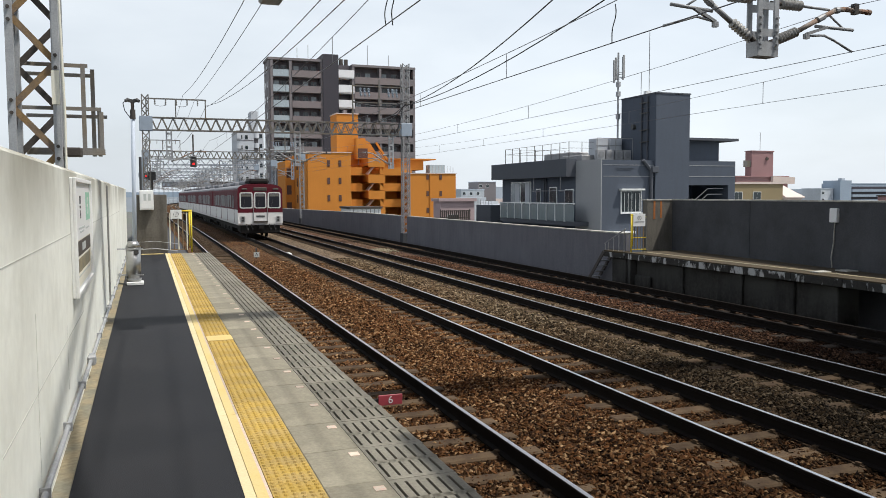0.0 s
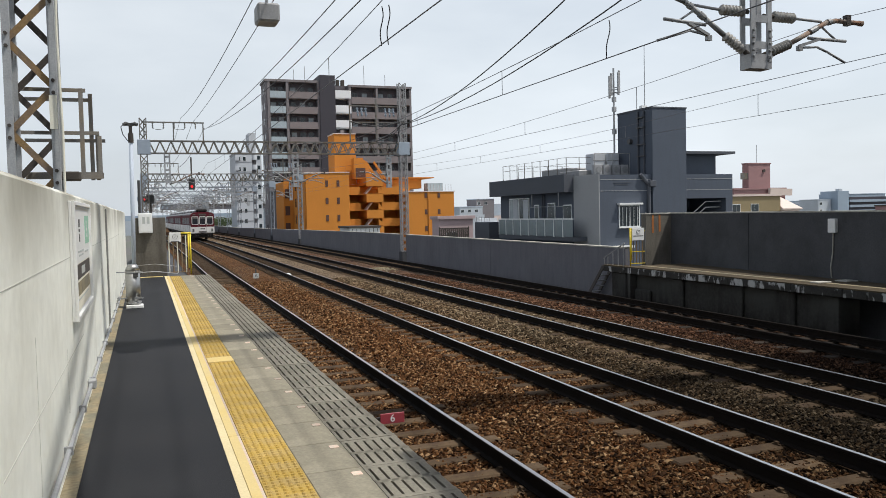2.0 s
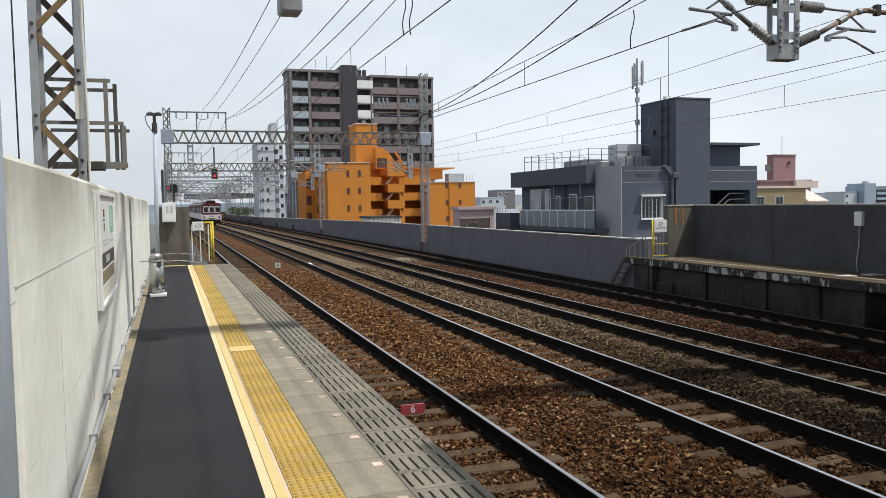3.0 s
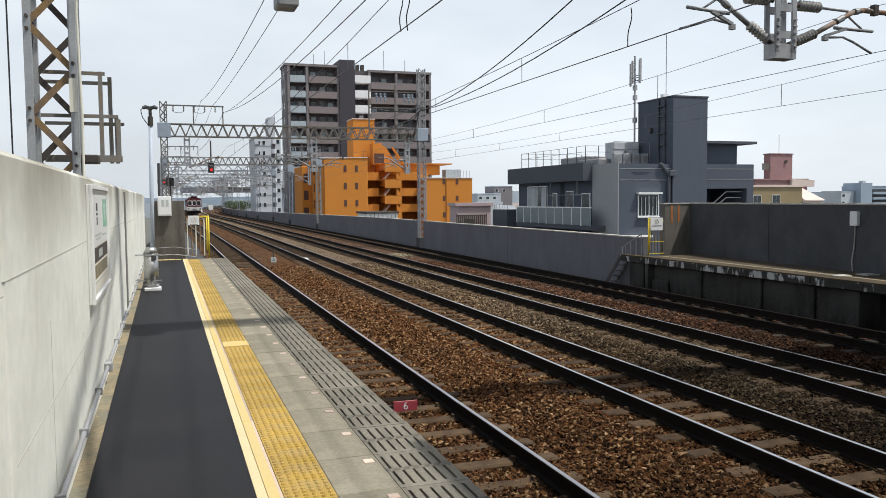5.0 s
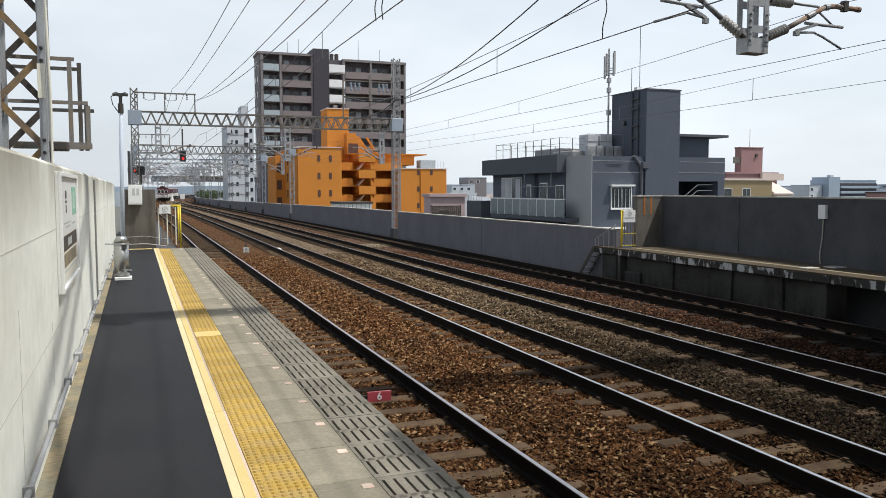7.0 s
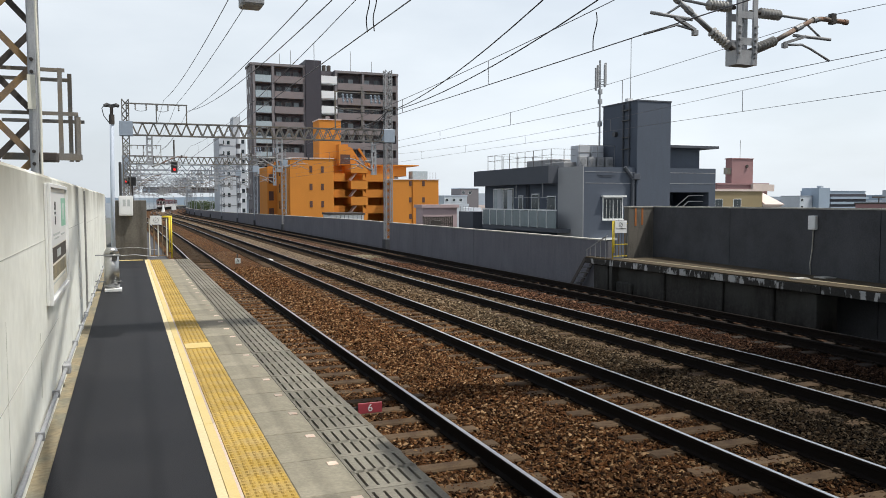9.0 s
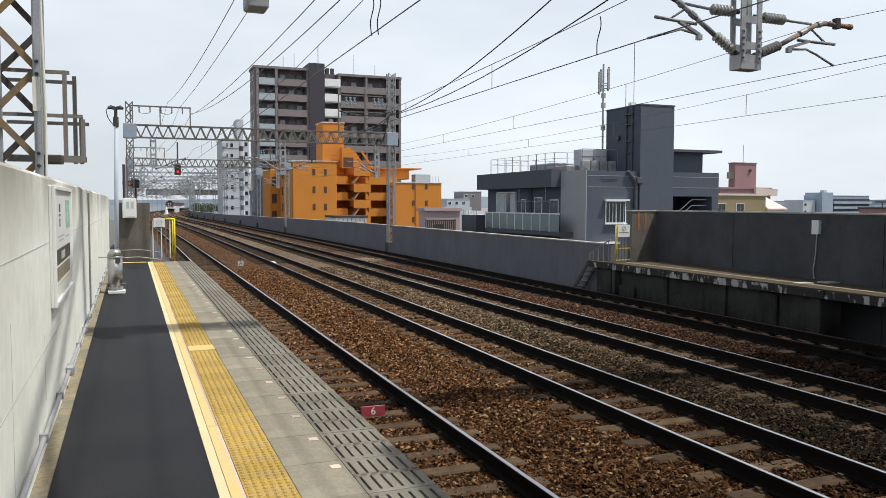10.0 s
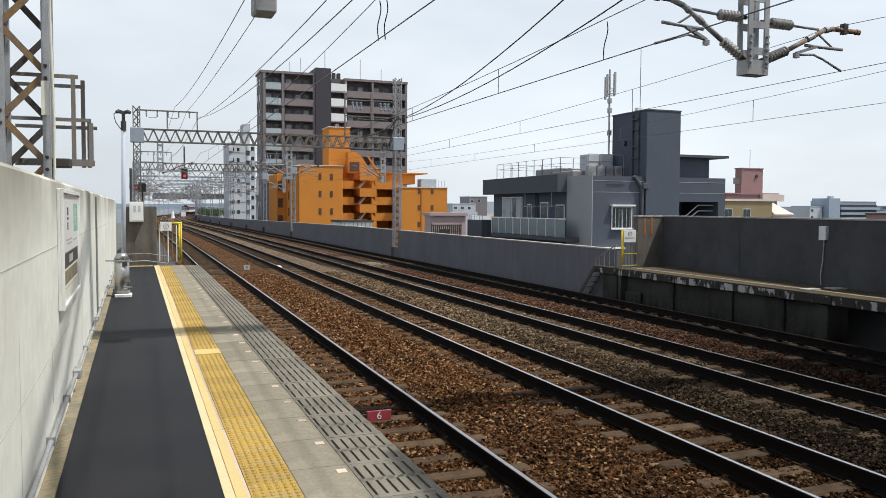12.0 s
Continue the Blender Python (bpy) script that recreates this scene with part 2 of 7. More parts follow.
M = {
    "asphalt": mat("asphalt", (0.0140, 0.0148, 0.0175), 0.72, 0, 0.8, 0.2, 0.5, 160, tint=(0.018, 0.0185, 0.021), spec=0.22),
    "concrete": mat("platform_concrete", (0.235, 0.215, 0.165), 0.85, 0, 1.5, 0.25, 0.35, 40, per=0.12, stain=0.45, stain_color=(0.11, 0.10, 0.075)),
    "grate": mat("grate_concrete", (0.195, 0.182, 0.148), 0.85, 0, 2, 0.25, 0.3, 50, per=0.12),
    "kerb": mat("kerb_concrete", (0.30, 0.25, 0.16), 0.9, 0, 3, 0.4, 0.4, 30, tint=(0.17, 0.16, 0.12), stain=0.5, stain_color=(0.12, 0.11, 0.085), run=(2.0, 2.0, 2.0)),
    "cream": mat("cream_line", (0.58, 0.46, 0.22), 0.7, 0, 3, 0.12, 0.1, 80, tint=(0.55, 0.42, 0.17)),
    "line": mat("line_paint", (0.60, 0.51, 0.31), 0.7, 0, 2, 0.14, 0.1, 60),
    "tactile": mat("tactile_yellow", (0.42, 0.285, 0.070), 0.75, 0, 5, 0.32, 0.2, 70, per=0.16, stain=0.55, stain_color=(0.22, 0.165, 0.08), tint=(0.37, 0.265, 0.095), run=(3.0, 3.0, 3.0)),
    "wall": mat("wall_concrete", (0.74, 0.75, 0.69), 0.88, 0, 0.7, 0.10, 0.2, 9, stain=0.55, stain_color=(0.52, 0.52, 0.45), drip=(1.80, 1.28, (0.27, 0.255, 0.205)), run=(0.8, 0.8, 1.1)),
    "end_wall": mat("end_wall_concrete", (0.135, 0.125, 0.108), 0.9, 0, 1.6, 0.3, 0.3, 25, stain=0.75, stain_color=(0.05, 0.045, 0.04)),
    "deck": mat("far_deck_concrete", (0.075, 0.06, 0.04), 0.9, 0, 1.2, 0.35, 0.3, 25, stain=0.4),
    "joint": mat("joint_filler", (0.20, 0.20, 0.19), 0.9, 0, 5, 0.2, 0.1),
    "coping": mat("coping_concrete", (0.40, 0.39, 0.35), 0.9, 0, 2, 0.3, 0.35, 25, stain=0.5, stain_color=(0.12, 0.11, 0.09)),
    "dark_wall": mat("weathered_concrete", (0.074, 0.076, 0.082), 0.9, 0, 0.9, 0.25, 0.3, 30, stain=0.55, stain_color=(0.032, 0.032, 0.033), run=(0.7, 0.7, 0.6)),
    "far_wall": mat("far_wall_concrete", (0.152, 0.152, 0.168), 0.9, 0, 0.7, 0.16, 0.25, 20, stain=0.3, stain_color=(0.07, 0.07, 0.075)),
    # stained concrete, its base darkened to deepen the shade under the platforms
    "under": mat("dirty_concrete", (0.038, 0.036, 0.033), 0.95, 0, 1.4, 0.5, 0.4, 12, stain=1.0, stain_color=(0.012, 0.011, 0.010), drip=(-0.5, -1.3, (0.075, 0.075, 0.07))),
    "ballast": mat("ballast_bed", (0.055, 0.027, 0.012), 0.95, 0, 9, 0.5, 1.0, 24, tint=(0.075, 0.047, 0.028), distance=0.05),
    "sleeper": mat("sleeper_concrete", (0.088, 0.060, 0.036), 0.9, 0, 4, 0.3, 0.4, 50, per=0.3, tint=(0.05, 0.033, 0.021)),
    # sleeper colour darkened to carry the shade over the fourth track
    "sleeper_dark": mat("sleeper_soiled", (0.028, 0.022, 0.017), 0.9, 0, 4, 0.3, 0.4, 50, per=0.3),
    "rail": mat("rail_rust", (0.009, 0.0065, 0.005), 0.85, 0.0, 8, 0.3, 0.2, 70),
    "rail_top": mat("rail_polished", (0.66, 0.66, 0.67), 0.22, 1.0, 3, 0.08, 0.03, 60, stretch=(8, 0.3, 8)),
    "rail_dull": mat("rail_worn", (0.42, 0.42, 0.435), 0.40, 0.9, 3, 0.15, 0.05, 60, stretch=(8, 0.3, 8)),
    "steel": mat("galvanised_steel", (0.36, 0.37, 0.38), 0.55, 0.35, 4, 0.22, 0.12, 60, stain=0.25, stain_color=(0.16, 0.12, 0.09)),
    "steel_far": mat("weathered_steel", (0.17, 0.17, 0.165), 0.7, 0.1, 2, 0.25, 0.1, 40, tint=(0.14, 0.12, 0.095)),
    "rusty": mat("rusted_steel", (0.27, 0.18, 0.09), 0.8, 0.1, 6, 0.35, 0.25, 60, tint=(0.17, 0.13, 0.10)),
    "dark_steel": mat("dark_steel", (0.085, 0.075, 0.068), 0.65, 0.3, 5, 0.25, 0.15, 60),
    "wire": mat("wire_metal", (0.13, 0.13, 0.14), 0.55, 0.6, 20, 0.2, 0.0),
    "cable": mat("black_cable", (0.02, 0.02, 0.022), 0.6, 0, 20, 0.2, 0.0),
    "steel_mid": mat("grey_steel", (0.27, 0.275, 0.28), 0.6, 0.3, 4, 0.22, 0.12, 60, stain=0.3, stain_color=(0.12, 0.09, 0.07)),
    "steel_frame": mat("brown_grey_steel", (0.25, 0.24, 0.225), 0.75, 0.1, 4, 0.25, 0.15, 60, tint=(0.22, 0.19, 0.15)),
    "tube": mat("rust_streaked_tube", (0.22, 0.19, 0.165), 0.7, 0.2, 5, 0.25, 0.1, 60, tint=(0.21, 0.125, 0.085)),
    "insulator": mat("insulator_porcelain", (0.33, 0.325, 0.31), 0.4, 0, 20, 0.2, 0.0, tint=(0.25, 0.24, 0.22)),
    "yellow": mat("yellow_paint", (0.68, 0.52, 0.03), 0.5, 0, 6, 0.15, 0.08),
    "white": mat("white_enamel", (0.74, 0.75, 0.74), 0.4, 0, 3, 0.07, 0.05),
    "pole": mat("pale_grey_paint", (0.41, 0.46, 0.53), 0.65, 0.1, 3, 0.1, 0.05, stretch=(1, 1, 0.3)),
    "green": mat("green_print", (0.24, 0.52, 0.38), 0.4, 0, 5, 0.08, 0.0),
    "ink": mat("dark_print", (0.05, 0.05, 0.05), 0.5, 0, 5, 0.1, 0.0),
    "grey_ink": mat("grey_print", (0.45, 0.48, 0.47), 0.5, 0, 5, 0.1, 0.0),
    "cream_ink": mat("cream_print", (0.70, 0.68, 0.58), 0.5, 0, 5, 0.1, 0.0),
    "red_plate": mat("red_plate", (0.33, 0.045, 0.06), 0.5, 0, 8, 0.15, 0.05),
    "lamp_red": mat("signal_lamp_red", (0.6, 0.02, 0.02), 0.3, 0, 5, 0.05, 0.0, emit=(1.0, 0.03, 0.03, 1.1)),
    "marker": mat("marker_tile", (0.50, 0.44, 0.36), 0.7, 0, 30, 0.2, 0.0, per=0.3, tint=(0.48, 0.34, 0.28)),
    "stainless": mat("stainless_steel", (0.42, 0.42, 0.41), 0.38, 0.95, 3, 0.12, 0.03, 40),
    "maroon": mat("maroon_paint", (0.098, 0.013, 0.021), 0.62, 0, 2, 0.10, 0.02),
    "ivory": mat("ivory_paint", (0.66, 0.65, 0.63), 0.4, 0, 2, 0.08, 0.02, stain=0.12),
    "roof_grey": mat("car_roof_grey", (0.20, 0.205, 0.22), 0.7, 0, 3, 0.15, 0.05),
    "underframe": mat("underframe_black", (0.016, 0.015, 0.014), 0.8, 0, 5, 0.3, 0.1),
    "glass": mat("window_glass_dark", (0.035, 0.045, 0.05), 0.08, 0, 1, 0.2, 0.0),
    "train_glass": mat("train_glass", (0.018, 0.018, 0.024), 0.35, 0, 1, 0.2, 0.0, spec=0.25),
    "glass_pale": mat("window_glass_pale", (0.30, 0.34, 0.36), 0.15, 0, 2, 0.25, 0.0),
    "railing_glass": mat("balcony_panel", (0.34, 0.40, 0.43), 0.25, 0, 3, 0.1, 0.0),
    "orange": mat("orange_render", (0.54, 0.212, 0.042), 0.8, 0, 0.4, 0.07, 0.12, 8, stain=0.12, stain_color=(0.38, 0.16, 0.03)),
    "tower_dark": mat("tower_dark_tile", (0.036, 0.033, 0.043), 0.6, 0, 0.5, 0.12, 0.1, 6),
    "tower_wall": mat("tower_mauve_tile", (0.20, 0.185, 0.19), 0.7, 0, 0.5, 0.1, 0.1, 6),
    "tower_band": mat("tower_beige_band", (0.215, 0.188, 0.188), 0.7, 0, 0.5, 0.1, 0.1, 6),
    "tower_white": mat("tower_white_panel", (0.72, 0.74, 0.75), 0.6, 0, 0.5, 0.06, 0.05, 6),
    # tower walls behind the balconies, darkened to carry the recess shade
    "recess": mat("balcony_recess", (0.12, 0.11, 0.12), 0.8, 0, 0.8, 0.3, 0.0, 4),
    "grey_render": mat("slate_render", (0.088, 0.103, 0.13), 0.75, 0, 0.5, 0.08, 0.1, 12, stain=0.12),
    "seam": mat("seam_concrete", (0.43, 0.43, 0.385), 0.9, 0, 3, 0.2, 0.1),
    "grey_light": mat("light_grey_render", (0.34, 0.345, 0.35), 0.75, 0, 0.5, 0.06, 0.1, 12),
    "grey_dark": mat("dark_grey_band", (0.090, 0.097, 0.112), 0.7, 0, 0.5, 0.1, 0.1, 12),
    "pink": mat("pink_brown_tile", (0.31, 0.185, 0.185), 0.75, 0, 0.5, 0.08, 0.1, 6),
    "pale_pink": mat("pale_pink_render", (0.45, 0.35, 0.35), 0.8, 0, 0.5, 0.08, 0.1, 8),
    "beige": mat("beige_render", (0.275, 0.22, 0.13), 0.8, 0, 0.4, 0.08, 0.1, 8),
    "roof_pale": mat("pale_roof", (0.62, 0.52, 0.47), 0.7, 0, 0.6, 0.1, 0.05, 8),
    # town walls and roofs lightened and blued: distance haze in the colour
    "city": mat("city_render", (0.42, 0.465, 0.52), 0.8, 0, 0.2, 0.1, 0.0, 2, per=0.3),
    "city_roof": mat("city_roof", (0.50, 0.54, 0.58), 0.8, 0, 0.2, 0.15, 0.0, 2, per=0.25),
    "white_flat": mat("white_flats_tile", (0.48, 0.50, 0.53), 0.75, 0, 0.3, 0.06, 0.05, 4),
    "ground": mat("town_ground", (0.14, 0.14, 0.135), 0.95, 0, 0.02, 0.3, 0.0, 0.5, tint=(0.11, 0.12, 0.10)),
    "leaf": mat("foliage", (0.045, 0.065, 0.03), 0.7, 0, 3, 0.4, 0.0, 30, tint=(0.055, 0.075, 0.035)),
    "rust_paint": mat("orange_rust_streak", (0.36, 0.14, 0.05), 0.85, 0, 6, 0.3, 0.1),
    "rust_roof": mat("brown_roof", (0.11, 0.065, 0.055), 0.85, 0, 1, 0.2, 0.1, 10),
    "blue_box": mat("pale_blue_steel", (0.29, 0.34, 0.40), 0.55, 0.2, 4, 0.12, 0.05),
    "house_glass": mat("balcony_glass", (0.17, 0.21, 0.22), 0.2, 0, 3, 0.15, 0.0),
    # air haze painted into the steel colour of the far gantries
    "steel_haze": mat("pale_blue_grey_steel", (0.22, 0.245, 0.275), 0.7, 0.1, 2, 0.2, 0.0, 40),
    # air haze painted into the render of the distant slab
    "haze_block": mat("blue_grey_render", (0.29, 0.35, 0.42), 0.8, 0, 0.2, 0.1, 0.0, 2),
    # hills painted pale blue in place of air haze
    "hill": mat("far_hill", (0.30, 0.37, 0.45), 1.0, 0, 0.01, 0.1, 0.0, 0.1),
}


def worn_paint():
    """Old white edge paint, mostly flaked off dark concrete."""
    m = mat("worn_edge_paint", (0.045, 0.043, 0.04), 0.9, 0, 3, 0.3, 0.3, 30)
    n, l = m.node_tree.nodes, m.node_tree.links
    b = n["Principled BSDF"]
    old = b.inputs["Base Color"].links[0].from_socket
    tc = n.new("ShaderNodeTexCoord")
    mp = n.new("ShaderNodeMapping")
    mp.inputs["Scale"].default_value = (1, 2.4, 1.0)
    l.new(tc.outputs["Object"], mp.inputs["Vector"])
    t = n.new("ShaderNodeTexNoise")
    t.inputs["Scale"].default_value = 1.3
    t.inputs["Detail"].default_value = 5
    t.inputs["Roughness"].default_value = 0.6
    l.new(mp.outputs["Vector"], t.inputs["Vector"])
    r = n.new("ShaderNodeMapRange")
    r.inputs["From Min"].default_value, r.inputs["From Max"].default_value = 0.53, 0.58
    l.new(t.outputs["Fac"], r.inputs["Value"])
    x = n.new("ShaderNodeMix")
    x.data_type = "RGBA"
    x.inputs["B"].default_value = (0.42, 0.42, 0.41, 1)
    l.new(r.outputs["Result"], x.inputs["Factor"])
    l.new(old, x.inputs["A"])
    l.new(x.outputs["Result"], b.inputs["Base Color"])
    return m


M["worn_paint"] = worn_paint()


# ---- mesh helpers ----
def finish(name, bm, material, parent=None, smooth=False):
    me = bpy.data.meshes.new(name)
    bm.to_mesh(me)
    bm.free()
    for m in (material if isinstance(material, (list, tuple)) else [material]):
        me.materials.append(M[m] if isinstance(m, str) else m)
    if smooth:
        me.polygons.foreach_set("use_smooth", [True] * len(me.polygons))
    ob = new(name, me)
    if parent is not None:
        ob.parent = parent
    return ob


def part(name, bm, material, parent, label="", smooth=False):
    ob = finish(name, bm, material, parent, smooth)
    if label:
        ob["label"] = label
    return ob


def thing(name, label, category, group="", kind="", at=(0, 0, 0)):
    ob = new(name)
    ob.empty_display_size = 0.1
    ob.location = at
    return tagged(ob, label, category, group, kind)


def quad_box(bm, x0, x1, y0, y1, z0, z1, mi=0, bevel=0.0):
    c = Vector(((x0 + x1) / 2, (y0 + y1) / 2, (z0 + z1) / 2))
    r = bmesh.ops.create_cube(bm, size=1.0, matrix=Matrix.Translation(c) @ Matrix.Diagonal((abs(x1 - x0), abs(y1 - y0), abs(z1 - z0), 1)))
    if bevel:
        es = list({e for v in r["verts"] for e in v.link_edges})
        bmesh.ops.bevel(bm, geom=es, offset=bevel, segments=1, affect="EDGES")
    elif mi:
        for f in {f for v in r["verts"] for f in v.link_faces}:
            f.material_index = mi
    return bm


def boxes(*dims, bevel=0.0):
    bm = bmesh.new()
    for d in dims:
        quad_box(bm, *d, bevel=bevel)
    return bm


def bar(bm, a, b, w, h=None, up=(0, 0, 1)):
    """A square bar from a to b."""
    a, b = Vector(a), Vector(b)
    d = b - a
    n = d.length
    if n < 1e-6:
        return bm
    z = d / n
    u = Vector(up)
    if abs(z.dot(u)) > 0.97:
        u = Vector((0, 1, 0)) if abs(z.y) < 0.9 else Vector((1, 0, 0))
    x = u.cross(z).normalized()
    y = z.cross(x)
    h = w if h is None else h
    m = Matrix((x, y, z)).transposed().to_4x4()
    m.translation = (a + b) / 2
    bmesh.ops.create_cube(bm, size=1.0, matrix=m @ Matrix.Diagonal((w, h, n, 1)))
    return bm


def rod(bm, a, b, r, r2=None, seg=10):
    a, b = Vector(a), Vector(b)
    d = b - a
    m = d.to_track_quat("Z", "Y").to_matrix().to_4x4()
    m.translation = (a + b) / 2
    bmesh.ops.create_cone(bm, cap_ends=True, segments=seg, radius1=r, radius2=r if r2 is None else r2, depth=d.length, matrix=m)
    return bm


def tube(name, pts, r, material, parent=None, seg=2):
    cu = bpy.data.curves.new(name, "CURVE")
    cu.dimensions = "3D"
    cu.bevel_depth = r
    cu.bevel_resolution = seg
    cu.use_fill_caps = True
    sp = cu.splines.new("POLY")
    sp.points.add(len(pts) - 1)
    for p, q in zip(sp.points, pts):
        p.co = (*q, 1)
    cu.materials.append(M[material])
    ob = new(name, cu)
    if parent is not None:
        ob.parent = parent
    return ob


def sag(a, b, drop, n=16):
    a, b = Vector(a), Vector(b)
    return [tuple(a.lerp(b, i / n) - Vector((0, 0, 4 * drop * (i / n) * (1 - i / n)))) for i in range(n + 1)]


# ---- line of the railway ----
RAIL_Z = -1.12
BEND_Y = (-60.0, 8.0, 40.0, 70.0, 92.0, 114.0, 135.0, 175.0, 215.0, 270.0, 295.0, 348.0, 420.0, 520.0)
BEND_X = (-0.06, 0.0, 0.16, 0.17, 0.06, -0.12, -0.45, -0.85, 0.0, 3.8, 6.2, 11.6, 20.0, 33.0)


def bend(y):
    """Sideways shift of the whole line at y: a slight swing, then away to the right."""
    i = max(0, min(len(BEND_Y) - 2, next((k for k in range(len(BEND_Y) - 1) if y < BEND_Y[k + 1]), len(BEND_Y) - 2)))

    def slope(k):
        a, b = max(k - 1, 0), min(k + 1, len(BEND_Y) - 1)
        return (BEND_X[b] - BEND_X[a]) / (BEND_Y[b] - BEND_Y[a])
    h = BEND_Y[i + 1] - BEND_Y[i]
    u = (y - BEND_Y[i]) / h
    return ((2 * u**3 - 3 * u**2 + 1) * BEND_X[i] + (u**3 - 2 * u**2 + u) * h * slope(i)
            + (-2 * u**3 + 3 * u**2) * BEND_X[i + 1] + (u**3 - u**2) * h * slope(i + 1))


TRACK_X = (3.03, 6.45, 9.52, 12.68)
GAUGE = 0.555  # half the distance of the rail heads


def strip(bm, xs, zs, ys, mi=None, base=0.0):
    """A profile (xs, zs) swept along the line over ys."""
    rows = []
    for y in ys:
        s = bend(y)
        rows.append([bm.verts.new((base + x + s, y, z)) for x, z in zip(xs, zs)])
    for a, b in zip(rows, rows[1:]):
        for k in range(len(xs) - 1):
            f = bm.faces.new((a[k], a[k + 1], b[k + 1], b[k]))
            if mi:
                f.material_index = mi[k]
    return bm


YS = [-20 + 2.0 * i for i in range(0, 60)] + [100 + 5.0 * i for i in range(0, 85)]


def stone_shade(n, l, place, color):
    """Shade painted into the stones: darker toward the near right, in ragged patches."""
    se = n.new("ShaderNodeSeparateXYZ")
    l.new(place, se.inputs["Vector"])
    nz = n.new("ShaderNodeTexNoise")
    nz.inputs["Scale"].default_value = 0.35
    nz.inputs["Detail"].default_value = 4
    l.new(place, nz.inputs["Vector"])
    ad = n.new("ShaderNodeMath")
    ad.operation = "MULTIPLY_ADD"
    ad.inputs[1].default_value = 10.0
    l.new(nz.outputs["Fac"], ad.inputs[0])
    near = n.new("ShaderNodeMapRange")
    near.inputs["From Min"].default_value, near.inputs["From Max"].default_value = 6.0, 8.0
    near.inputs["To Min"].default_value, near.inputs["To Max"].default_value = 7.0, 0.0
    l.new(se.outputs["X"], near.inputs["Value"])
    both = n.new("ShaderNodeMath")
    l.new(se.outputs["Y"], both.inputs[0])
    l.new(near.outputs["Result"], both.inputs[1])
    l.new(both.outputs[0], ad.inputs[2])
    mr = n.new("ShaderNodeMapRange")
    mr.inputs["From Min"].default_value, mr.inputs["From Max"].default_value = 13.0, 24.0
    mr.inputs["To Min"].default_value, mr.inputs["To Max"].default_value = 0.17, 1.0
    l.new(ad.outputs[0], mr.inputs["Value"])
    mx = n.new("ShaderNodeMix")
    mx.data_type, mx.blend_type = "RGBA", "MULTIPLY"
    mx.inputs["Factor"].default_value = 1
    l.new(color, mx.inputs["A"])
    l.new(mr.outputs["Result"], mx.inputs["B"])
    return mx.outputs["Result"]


def red_strip(n, l, across, pick, color):
    """Dark red-brown stone in the strip beyond the third track."""
    rp = n.new("ShaderNodeValToRGB")
    rp.color_ramp.elements[0].color = (0.010, 0.005, 0.004, 1)
    rp.color_ramp.elements[1].color = (0.18, 0.082, 0.045, 1)
    el = rp.color_ramp.elements.new(0.65)
    el.color = (0.07, 0.029, 0.015, 1)
    l.new(pick, rp.inputs["Fac"])
    mr = n.new("ShaderNodeMapRange")
    mr.inputs["From Min"].default_value, mr.inputs["From Max"].default_value = 9.8, 10.4
    l.new(across, mr.inputs["Value"])
    mx = n.new("ShaderNodeMix")
    mx.data_type = "RGBA"
    l.new(mr.outputs["Result"], mx.inputs["Factor"])
    l.new(color, mx.inputs["A"])
    l.new(rp.outputs["Color"], mx.inputs["B"])
    return mx.outputs["Result"]


